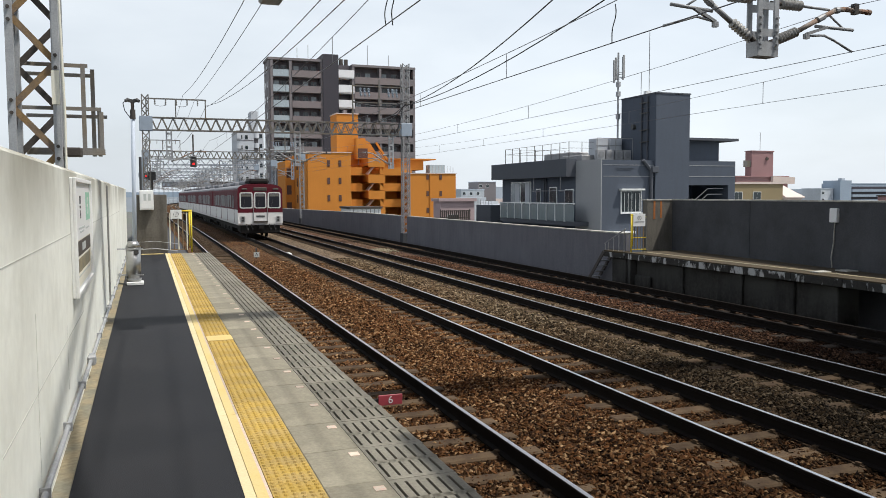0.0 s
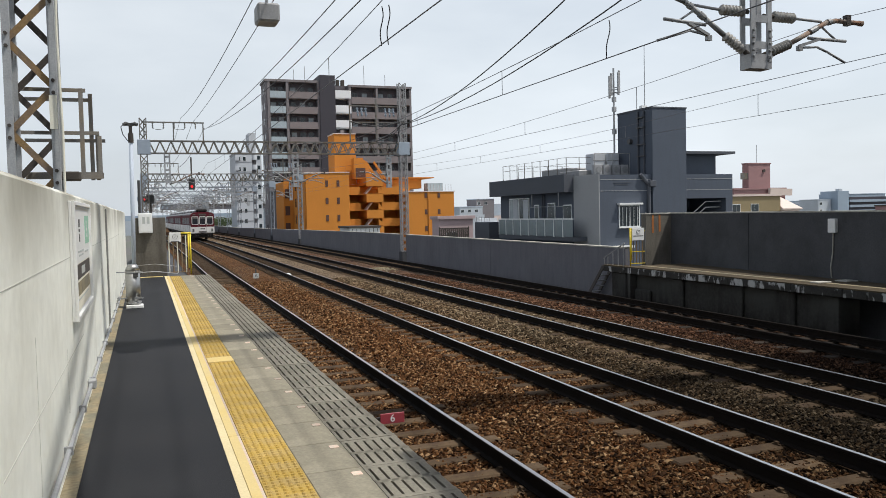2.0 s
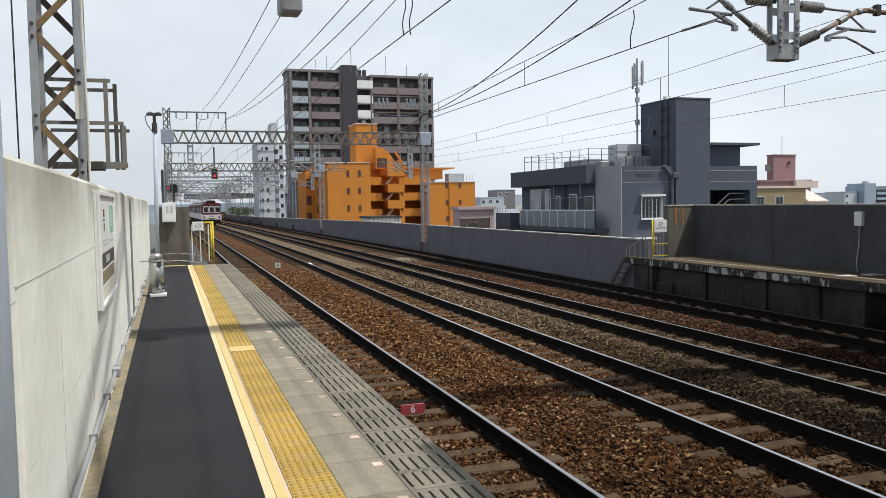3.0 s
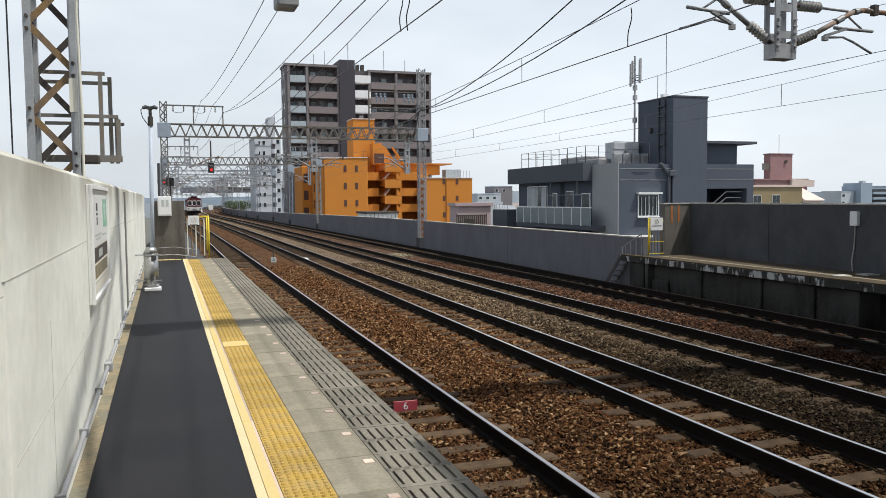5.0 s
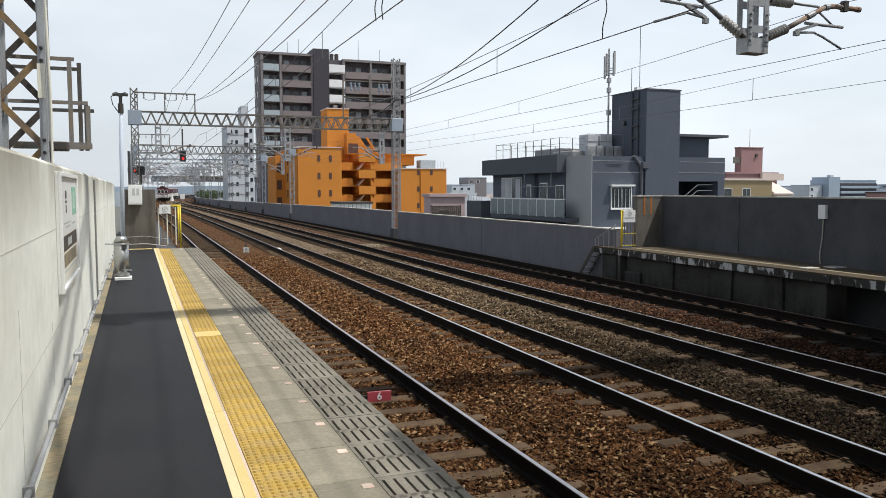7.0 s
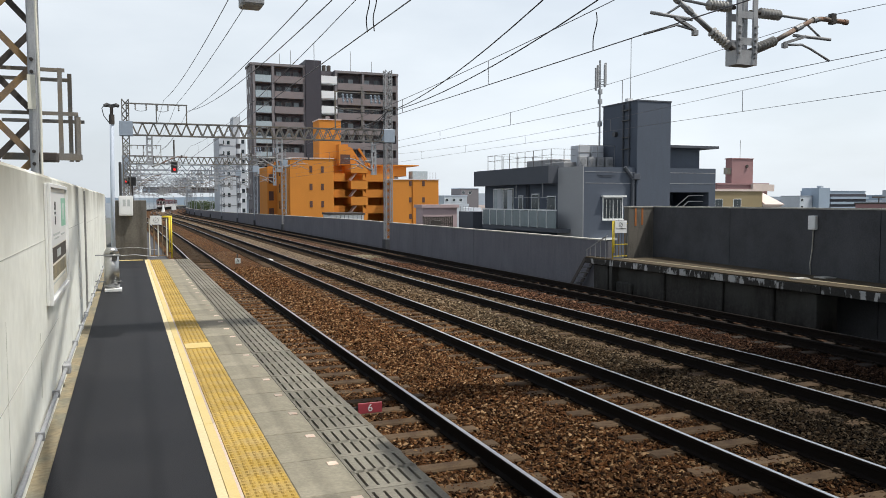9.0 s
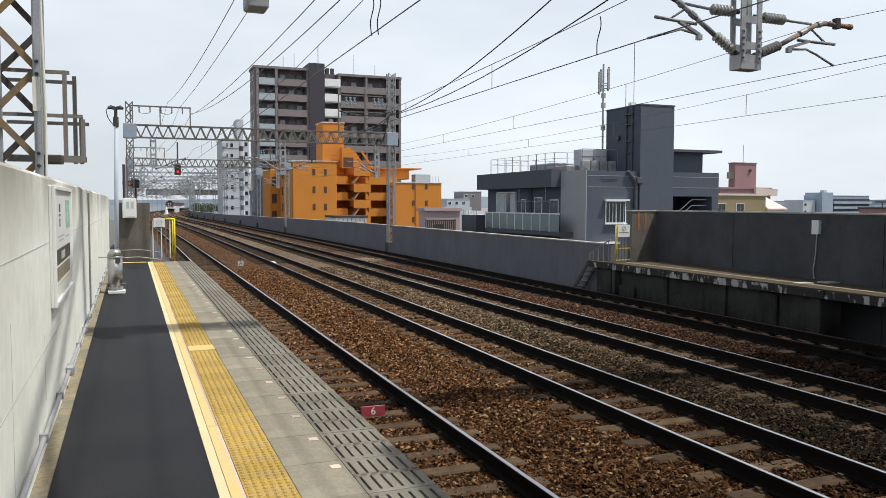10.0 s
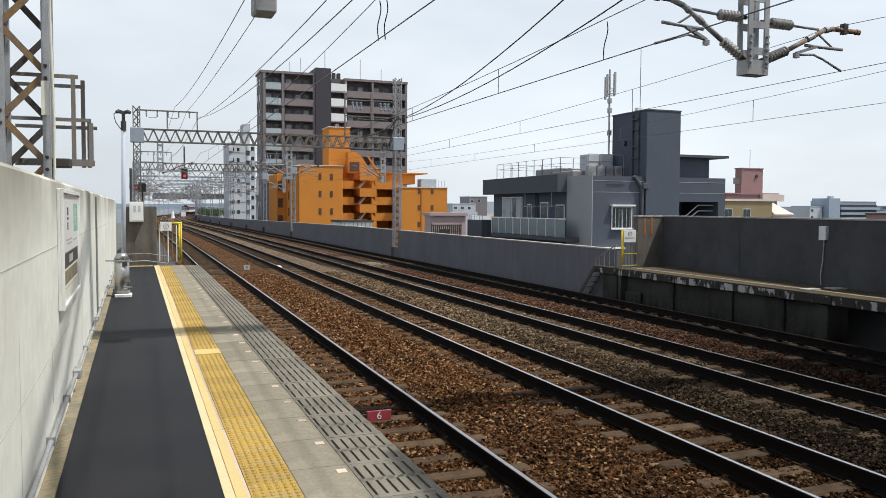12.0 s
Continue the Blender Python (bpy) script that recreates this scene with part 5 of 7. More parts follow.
for x, y, z0, z1 in ((3.2, 10.9, 3.92, 4.45), (3.27, 10.8, 3.92, 4.45), (6.57, 10.4, 3.8, 4.35)):
    pts = [(x + 0.018 * math.sin(7 * u), y + 0.1 * u * u, z1 + (z0 - z1) * u) for u in [k / 14 for k in range(15)]]
    tagged(tube("jumper_wire", pts, 0.008, "cable", seg=1), "short looped jumper wire", "cable", group="jumper wires")

# ---- signals ----
def signal(x, y, z0, z1, lit, label, tall=0.9):
    s = thing("signal", label, "signal")
    part("post", rod(bmesh.new(), (x, y, z0), (x, y, z1), 0.05, seg=8), "dark_steel", s)
    h = part("housing", boxes((x - 0.2, x + 0.2, y - 0.12, y + 0.12, z1 - tall, z1), bevel=0.02), "ink", s)
    for k in range(2):
        zc = z1 - tall * (0.28 + 0.45 * k)
        part("lens", rod(bmesh.new(), (x, y - 0.14, zc), (x, y - 0.12, zc), 0.085, seg=16), "lamp_red" if (k == 1 and lit) else "ink", h)
        part("hood", boxes((x - 0.13, x + 0.13, y - 0.30, y - 0.12, zc + 0.12, zc + 0.135)), "ink", h)
    return s


signal(3.0, 56.0, 5.6, 4.2, True, "black railway signal showing a red light", 0.75)
low_signal = signal(0.31, 46.5, 1.0, 2.85, False, "low black railway signal with a red lamp beside the gantry column", 0.46)
side_head = part("side_head", boxes((-0.10, 0.08, 46.35, 46.6, 2.46, 2.78), bevel=0.02), "ink", low_signal)
part("lens", rod(bmesh.new(), (0.0, 46.33, 2.61), (0.0, 46.35, 2.61), 0.045, seg=14), "lamp_red", side_head)
part("bracket", boxes((0.08, 0.12, 46.44, 46.5, 2.5, 2.6)), "dark_steel", side_head)
tagged(finish("dark_post", rod(bmesh.new(), (-0.245, 40.0, -1.4), (-0.235, 40.0, 3.36), 0.062, seg=10), "ink"), "black steel post beside the line", "post")

# ---- far wall and far platform ----
fw = thing("wall_far", "slate grey concrete parapet wall along the far side of the line", "wall", kind="structure")


def dip(y):
    """The far wall's top sinks a little along the line."""
    return 0.42 * min(1.0, max(0.0, (y - 55.0) / 75.0))


def lower_top(bm):
    for v in bm.verts:
        if v.co.z > 0.0:
            v.co.z -= dip(v.co.y)
    return bm


def wall_run(y0, y1, n):
    ys = [y0 + (y1 - y0) * i / n for i in range(n + 1)]
    bm = bmesh.new()
    prof = [(14.33, -1.6), (14.33, 0.25), (14.55, 0.25), (14.55, -1.6)]
    strip(bm, [p[0] for p in prof], [p[1] for p in prof], ys)
    for y, f in ((y0, 1), (y1, -1)):
        vs = [bm.verts.new((p[0] + bend(y), y, p[1])) for p in prof]
        bm.faces.new(vs if f > 0 else vs[::-1])
    part("wall_panel", lower_top(bm), "far_wall", fw)
    strip_bm = strip(bmesh.new(), (14.31, 14.31, 14.57, 14.57), (0.25, 0.29, 0.29, 0.25), ys)
    part("coping", lower_top(strip_bm), "coping", fw)


for a, b in ((22.0, 32.9), (32.93, 45.4), (46.7, 62.9), (62.93, 79.5), (80.6, 113), (113.05, 146), (146.05, 180), (180.05, 230), (230.05, 330)):
    wall_run(a, b, max(2, int((b - a) / 4)))

FP_Z = -0.27
fp = thing("far_platform", "weathered concrete platform edge across the tracks", "platform", kind="structure")


def skew_box(bm, pts, z0, z1):
    lo = [bm.verts.new((x, y, z0)) for x, y in pts]
    hi = [bm.verts.new((x, y, z1)) for x, y in pts]
    bm.faces.new(hi)
    bm.faces.new(lo[::-1])
    for k in range(len(pts)):
        j = (k + 1) % len(pts)
        bm.faces.new((lo[k], lo[j], hi[j], hi[k]))
    return bm


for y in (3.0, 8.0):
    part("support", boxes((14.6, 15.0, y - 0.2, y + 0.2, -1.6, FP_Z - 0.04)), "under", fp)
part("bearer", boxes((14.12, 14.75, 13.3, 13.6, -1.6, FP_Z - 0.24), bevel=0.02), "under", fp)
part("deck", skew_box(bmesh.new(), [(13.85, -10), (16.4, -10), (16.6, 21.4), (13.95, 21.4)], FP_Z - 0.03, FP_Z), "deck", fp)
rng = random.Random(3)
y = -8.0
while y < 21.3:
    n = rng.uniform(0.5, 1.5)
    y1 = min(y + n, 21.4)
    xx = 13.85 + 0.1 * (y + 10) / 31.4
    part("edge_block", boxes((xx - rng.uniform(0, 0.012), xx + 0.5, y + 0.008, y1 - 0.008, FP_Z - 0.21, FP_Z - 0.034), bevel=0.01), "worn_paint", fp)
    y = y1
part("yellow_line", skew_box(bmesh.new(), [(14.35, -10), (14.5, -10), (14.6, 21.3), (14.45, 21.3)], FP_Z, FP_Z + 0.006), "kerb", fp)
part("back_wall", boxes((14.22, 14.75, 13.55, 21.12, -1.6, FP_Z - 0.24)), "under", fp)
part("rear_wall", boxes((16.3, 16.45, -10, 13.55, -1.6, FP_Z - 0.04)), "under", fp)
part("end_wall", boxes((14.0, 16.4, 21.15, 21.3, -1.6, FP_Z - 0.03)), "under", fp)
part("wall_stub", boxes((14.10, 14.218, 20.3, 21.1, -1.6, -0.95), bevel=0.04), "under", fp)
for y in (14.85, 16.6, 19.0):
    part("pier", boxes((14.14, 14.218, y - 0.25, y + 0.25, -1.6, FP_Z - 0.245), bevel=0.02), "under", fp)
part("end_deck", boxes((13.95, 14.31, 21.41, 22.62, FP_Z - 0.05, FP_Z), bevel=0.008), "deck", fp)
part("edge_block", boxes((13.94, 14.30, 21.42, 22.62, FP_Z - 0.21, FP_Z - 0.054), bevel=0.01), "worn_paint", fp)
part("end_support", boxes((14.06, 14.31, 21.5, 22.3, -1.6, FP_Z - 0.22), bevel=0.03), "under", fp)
st = thing("step_ladder", "small dark steel steps from the far platform end to the track", "steps")
for k in range(5):
    part("tread", boxes((13.95, 14.3, 22.64 + 0.17 * k, 22.84 + 0.17 * k, FP_Z - 0.2 - 0.19 * k, FP_Z - 0.17 - 0.19 * k)), "steel_mid", st)
for x in (13.94, 14.3):
    part("stringer", bar(bmesh.new(), (x, 22.6, FP_Z - 0.06), (x, 23.5, -1.28), 0.03, 0.12), "dark_steel", st)
for yy, z in ((21.5, 0.42), (21.8, 0.29), (22.1, 0.16), (22.4, 0.03), (22.6, -0.05)):
    part("baluster", rod(bmesh.new(), (13.99, yy, FP_Z), (13.99, yy, z), 0.014, seg=6), "steel_mid", st)
part("hand_rail", bar(bmesh.new(), (13.99, 21.42, 0.455), (13.99, 22.66, -0.075), 0.028), "steel_mid", st)

fpw = thing("wall_far_platform", "dark weathered concrete wall behind the far platform", "wall", kind="structure")
RETURN_X = 15.2
WALL_A, WALL_B = (14.55, 4.0), (16.25, 22.9)


def wall_pt(y):
    return WALL_A[0] + (WALL_B[0] - WALL_A[0]) * (y - WALL_A[1]) / (WALL_B[1] - WALL_A[1])


# one wall in two tones: its shade and sunlight are partly in the colour
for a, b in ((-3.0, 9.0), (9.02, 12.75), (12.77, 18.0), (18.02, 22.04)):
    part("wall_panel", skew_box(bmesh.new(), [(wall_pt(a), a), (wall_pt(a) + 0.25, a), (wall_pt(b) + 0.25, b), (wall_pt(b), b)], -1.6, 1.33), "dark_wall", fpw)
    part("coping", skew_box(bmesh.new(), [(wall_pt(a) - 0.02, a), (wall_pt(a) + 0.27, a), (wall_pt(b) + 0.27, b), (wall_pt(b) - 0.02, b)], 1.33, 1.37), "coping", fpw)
part("return_wall", boxes((RETURN_X, wall_pt(22.04) + 0.25, 22.04, 22.29, -1.6, 1.33), bevel=0.01), "end_wall", fpw)
part("coping", boxes((RETURN_X - 0.02, wall_pt(22.04) + 0.27, 22.02, 22.31, 1.33, 1.37)), "coping", fpw)
for x, z in ((RETURN_X + 0.24, 0.72), (RETURN_X + 0.50, 0.76)):
    part("rust_streak", boxes((x, x + 0.07, 22.034, 22.05, z, 1.31)), "rust_paint", fpw)
bx = thing("junction_box", "white metal junction box on the dark wall", "box")
y = 14.75
x = wall_pt(y)
part("body", boxes((x - 0.10, x + 0.01, y - 0.11, y + 0.11, 0.84, 1.18), bevel=0.01), "white", bx)
tube("lead", [(x - 0.03, y, 0.84), (x - 0.03, y + 0.02, 0.35), (x - 0.05, y + 0.06, 0.0), (x - 0.03, y + 0.05, FP_Z + 0.02)], 0.016, "coping", bx)
gate("far_gate", 14.15, 14.70, 21.35, FP_Z, 1.19, "yellow and grey steel gate at the far platform end", True, 0.44)
for k in range(2):
    tagged(finish("cover_plate", boxes((14.25 + 0.75 * k, 14.65 + 0.7 * k, 14.0 - 0.1 * k, 14.25, FP_Z, FP_Z + 0.03), bevel=0.005), "coping"), "pale plate lying on the far platform", "plate")

# black cable bundle at the far column of the first gantry
for dx, z0, z1, x1 in ((0.0, 6.8, 5.9, 13.2), (0.1, 6.9, 5.75, 12.4), (-0.1, 6.6, 5.2, 13.9), (0.05, 7.0, 6.95, 11.4)):
    pts = sag((14.45 + dx, 45.7, z0), (x1, 45.7, z1), 0.25, 10)
    tagged(tube("cable_loop", pts, 0.03, "cable", seg=1), "black cable looped along the gantry beam", "cable", group="cable loops")

# small things beside the rails
rng = random.Random(12)
bm = bmesh.new()
for k in range(170):
    u, v = rng.gauss(0, 0.22), rng.gauss(0, 0.6)
    c = Vector((10.85 + u, 38.0 + v, -1.25 + 0.10 * math.exp(-2 * u * u - 0.6 * v * v) + rng.uniform(0, 0.02)))
    r = rng.uniform(0.03, 0.065)
    ends = [bm.verts.new(c + r * Vector(q) * rng.uniform(0.6, 1.2)) for q in ((1, 0, 0), (0, 1, 0), (-1, 0, 0), (0, -1, 0), (0, 0, 0.8), (0, 0, -0.8))]
    for p in range(4):
        q = (p + 1) % 4
        bm.faces.new((ends[p], ends[q], ends[4]))
        bm.faces.new((ends[q], ends[p], ends[5]))
tagged(finish("stone_heap", bm, "kerb"), "low heap of pale crushed stone between the tracks", "stones", kind="stuff")
mk = thing("track_marker", "small white square marker on a short post between the tracks", "marker")
part("post", boxes((4.62, 4.68, 37.3, 37.36, -1.35, -0.85)), "ink", mk)
part("plate", boxes((4.53, 4.78, 37.27, 37.3, -1.28, -1.05), bevel=0.004), "grey_ink", mk)
letter = bpy.data.curves.new("letter", "FONT")
letter.body = "A"
letter.size, letter.extrude = 0.22, 0.002
letter.align_x, letter.align_y = "CENTER", "CENTER"
letter.materials.append(M["ink"])
lt = new("letter", letter)
lt.parent = mk
lt.matrix_basis = pose(4.655, 37.265, -1.165, 90, 0, 0)
for x, y in ((6.25, 38.4), (2.2, 28.0), (2.35, 6.5)):
    bm = boxes((x - 0.16, x + 0.16, y - 0.3 if y > 30 else y - 0.12, y + 0.3 if y > 30 else y + 0.12, -1.30, -1.20), bevel=0.03)
    tagged(finish("track_box", bm, "white"), "small white box lying between the rails", "box", group="track boxes")

# ---- buildings ----
def window(parent, x0, x1, y, z0, z1, pane="glass", frame="white", face="y", sill=False):
    """A window on a wall that faces -y (face 'y', at that y) or -x (face 'x': y is the wall's x and x0, x1 run along y)."""
    d = 0.05
    def bx(a0, a1, b0, b1, c0, c1):
        return boxes((a0, a1, b0, b1, c0, c1)) if face == "y" else boxes((b0, b1, a0, a1, c0, c1))
    w = part("window", bx(x0, x1, y - d, y + 0.02, z0, z1), frame, parent)
    n = 2 if (x1 - x0) > 0.9 else 1
    m = 0.06
    for k in range(n):
        a = x0 + m + (x1 - x0 - 2 * m) * k / n
        b = x0 + m + (x1 - x0 - 2 * m) * (k + 1) / n - (0.03 if k < n - 1 else 0)
        part("pane", bx(a, b, y - d - 0.012, y - d, z0 + m, z1 - m), pane, w)
    if sill:
        part("sill", bx(x0 - 0.05, x1 + 0.05, y - d - 0.1, y - d, z0 - 0.06, z0), frame, w)
    return w


def tower():
    b = thing("apartment_tower", "tall mauve-grey apartment tower with long balconies and dark stair shaft", "building")
    y, yb, zg = 157.0, 163.0, -8.5
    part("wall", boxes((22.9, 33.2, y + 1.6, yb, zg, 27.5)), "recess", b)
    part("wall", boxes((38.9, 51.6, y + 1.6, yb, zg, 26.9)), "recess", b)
    part("side_wall", boxes((22.6, 22.9, y + 0.0, yb, zg, 27.6)), "tower_wall", b)
    part("end_wall", boxes((51.6, 52.0, y - 0.2, yb, zg, 27.0)), "tower_wall", b)
    part("roof", boxes((22.4, 33.2, y - 0.3, yb + 0.2, 27.5, 27.95)), "tower_wall", b)
    part("roof", boxes((38.9, 52.1, y - 0.3, yb + 0.2, 26.9, 27.35)), "tower_wall", b)
    part("stair_shaft", boxes((33.0, 36.1, y - 0.6, y + 6, zg, 29.0)), "tower_dark", b)
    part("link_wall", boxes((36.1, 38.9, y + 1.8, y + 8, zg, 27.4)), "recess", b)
    for x0, x1 in ((22.9, 23.4), (26.5, 27.0), (32.6, 33.0), (38.9, 39.4), (44.5, 44.9), (49.4, 49.9)):
        part("pier", boxes((x0, x1, y - 0.25, y + 1.6, zg, 27.5 if x0 < 36 else 26.9)), "tower_wall", b)
    f, k = 2.93, 0
    while True:
        z = 24.55 - f * k
        if z < zg + 1:
            break
        part("balcony", boxes((23.4, 26.5, y - 0.15, y + 1.6, z - 0.28, z)), "tower_wall", b)
        part("balcony_panel", boxes((23.4, 26.4, y - 0.30, y - 0.22, z - 0.15, z + 1.15)), "railing_glass", b)
        part("balcony", boxes((27.0, 32.6, y - 0.2, y + 1.6, z - 0.25, z)), "tower_wall", b)
        part("balcony_wall", boxes((27.0, 32.6, y - 0.35, y - 0.2, z - 0.2, z + 1.12)), "tower_band", b)
        z2 = z - 0.15
        part("balcony_wall", boxes((36.1, 39.3, y - 0.5, y - 0.3, z2 + 0.3, z2 + 1.75)), "tower_white", b)
        part("balcony", boxes((36.1, 39.3, y - 0.3, y + 1.8, z2 + 0.1, z2 + 0.3)), "tower_white", b)
        zb = z - 0.75
        part("balcony", boxes((39.4, 51.6, y - 0.2, y + 1.6, zb - 0.25, zb)), "tower_wall", b)
        part("balcony_wall", boxes((39.4, 49.4, y - 0.35, y - 0.2, zb - 0.2, zb + 1.12)), "tower_band", b)
        part("balcony_panel", boxes((49.9, 51.6, y - 0.35, y - 0.25, zb - 0.15, zb + 1.1)), "tower_wall", b)
        for x0 in (23.7, 25.2, 27.6, 29.4, 31.0, 40.0, 42.0, 45.4, 47.4, 50.1):
            window(b, x0, x0 + 1.1, y + 1.6, z + 0.1 if x0 < 36 else zb + 0.1, z + 2.2 if x0 < 36 else zb + 2.2, "glass_pale" if (k + int(x0)) % 3 == 0 else "glass", "tower_wall")
        for yy in (y + 1.2, y + 3.8):
            window(b, yy, yy + 1.0, 22.6, z + 0.6, z + 1.9, "glass", "tower_band", "x")
        k += 1
    for x, h in ((29.0, 3.4), (31.2, 4.2), (43.5, 4.8), (48.0, 3.0)):
        part("mast", rod(bmesh.new(), (x, y + 5, 27.0), (x, y + 5, 27.4 + h), 0.06, seg=6), "steel", b)
    for x in (37.0, 38.0):
        part("roof_plant", boxes((x, x + 0.6, y + 2, y + 3, 27.4, 28.6)), "dark_steel", b)


tower()


def orange_house():
    b = thing("orange_apartments", "bright orange rendered apartment block with open stair landings", "building")
    y, zg = 120.0, -8.5
    part("wall", boxes((22.75, 29.45, y, y + 20, zg, 7.95), bevel=0.05), "orange", b, "orange gable block")
    part("roof", boxes((22.65, 29.55, y - 0.1, y + 20.1, 7.95, 8.07)), "roof_pale", b)
    part("wall", boxes((28.75, 32.3, y + 6.5, y + 11, zg, 14.45), bevel=0.05), "orange", b, "lift tower")
    part("tower_cap", boxes((28.65, 32.4, y + 6.4, y + 11.1, 14.45, 14.6)), "roof_pale", b)
    part("roof_vent", boxes((30.0, 30.6, y + 7, y + 7.6, 14.6, 15.1), bevel=0.05), "tower_wall", b)
    part("side_wing", boxes((21.2, 22.75, y + 11, y + 19, zg, 7.1), bevel=0.05), "orange", b)
    for k in range(4):
        window(b, 21.45, 22.2, y + 11, 4.4 - 2.75 * k, 5.9 - 2.75 * k, "rust_roof", "rust_roof")
    part("corner_pilaster", boxes((22.62, 22.75, y + 0.2, y + 1.4, zg, 7.95)), "orange", b)
    part("wall", boxes((29.3, 39.8, y + 6, y + 16, zg, 5.6)), "orange", b)
    part("wall", boxes((32.3, 33.2, y + 5.5, y + 9, 5.0, 10.6)), "orange", b)
    part("wall", boxes((33.2, 43.0, y + 5.5, y + 14, 5.6, 7.25)), "orange", b)
    part("roof", boxes((35.6, 44.9, y + 4.6, y + 14, 7.25, 7.42)), "orange", b)
    part("wall", boxes((38.6, 46.6, y, y + 18, zg, 4.85), bevel=0.05), "orange", b)
    part("roof", boxes((38.5, 46.7, y - 0.1, y + 18.1, 4.85, 4.97)), "roof_pale", b)
    for k in range(-1, 5):
        z = 4.8 - 2.5 * k
        if k >= 0:
            part("landing", boxes((29.3, 33.4, y + 2.2, y + 6, z - 0.2, z)), "orange", b)
            part("landing_wall", boxes((29.3, 31.7, y + 2.0, y + 2.2, z - 0.2, z + 1.05)), "orange", b)
            part("landing_wall", boxes((35.1, 39.8, y + 2.0, y + 2.2, z - 0.2, z + 1.05)), "orange", b)
            part("landing", boxes((35.1, 39.8, y + 2.2, y + 6, z - 0.2, z)), "orange", b)
        part("landing_wall", boxes((32.4, 35.1, y + 0.9, y + 1.15, z - 1.4, z - 0.1)), "orange", b)
        part("landing_wall", boxes((32.4, 32.6, y + 1.15, y + 6, z - 1.4, z - 0.1)), "orange", b)
        part("landing", boxes((32.4, 35.1, y + 1.1, y + 6, z - 1.45, z - 1.25)), "orange", b)
        part("stair_flank", bar(bmesh.new(), (34.2, y + 1.2, z + 1.1), (35.0, y + 1.2, z - 0.1), 0.15, 0.25, (0, 1, 0)), "orange", b)
    for k in range(-1, 4):
        # one flight between two landings: pale underside, orange cheek
        z = 4.8 - 2.5 * k
        part("stair_flight", bar(bmesh.new(), (32.5, y + 2.4, z - 2.6), (33.6, y + 2.4, z - 1.3), 0.16, 1.6, (0, 1, 0)), "roof_pale", b)
        bm = bmesh.new()
        tri = ((34.3, z - 2.55), (35.15, z - 2.55), (34.3, z - 1.35))
        f = [[bm.verts.new((x, yy, zz)) for x, zz in tri] for yy in (y + 1.0, y + 1.2)]
        bm.faces.new(f[0])
        bm.faces.new(f[1][::-1])
        for i in range(3):
            j = (i + 1) % 3
            bm.faces.new((f[0][j], f[0][i], f[1][i], f[1][j]))
        part("stair_cheek", bm, "orange", b)
    bm = bmesh.new()
    shape = ((31.4, 7.2), (34.7, 7.2), (33.2, 10.1), (31.4, 10.5))
    f = [[bm.verts.new((x, yy, zz)) for x, zz in shape] for yy in (y + 4.2, y + 6.0)]
    bm.faces.new(f[0])
    bm.faces.new(f[1][::-1])
    for i in range(4):
        j = (i + 1) % 4
        bm.faces.new((f[0][j], f[0][i], f[1][i], f[1][j]))
    part("stair_head", bm, "orange", b)
    # thin dark panel paints the shaded opening in the stair head
    part("opening", boxes((31.6, 33.2, y + 4.17, y + 4.22, 7.4, 8.9)), "rust_roof", b)
    for dx in (0, 3.2):
        part("stair_flank", bar(bmesh.new(), (33.4 + 1.3 * dx / 3.2, y + 4.6, 9.9), (35.2 + 1.3 * dx / 3.2, y + 4.6, 7.2), 0.3, 0.35, (0, 1, 0)), "orange", b)
    for k in range(5):
        z = 5.85 - 2.62 * k
        for x in (25.75, 27.5):
            window(b, x, x + 0.42, y, z, z + 0.95, "rust_roof", "rust_roof")
        if k:
            for x in (41.6, 43.8):
                window(b, x, x + 0.42, y, z + 0.7, z + 1.5, "rust_roof", "rust_roof")
        for yy in (y + 3, y + 8, y + 13):
            window(b, yy, yy + 1.0, 22.75, z - 0.3, z + 1.0, "glass", "rust_roof", "x")
    for k in range(8):
        part("roof_rail_post", rod(bmesh.new(), (43.0 + 0.5 * k, y + 1, 5.1), (43.0 + 0.5 * k, y + 1, 6.1), 0.03, seg=6), "steel", b)
    part("water_tank", boxes((43.6, 46.2, y + 4, y + 6, 5.1, 6.4)), "railing_glass", b)
    part("drain_pipe", rod(bmesh.new(), (42.2, y - 0.08, zg), (42.2, y - 0.08, 4.9), 0.06, seg=8), "orange", b)


orange_house()


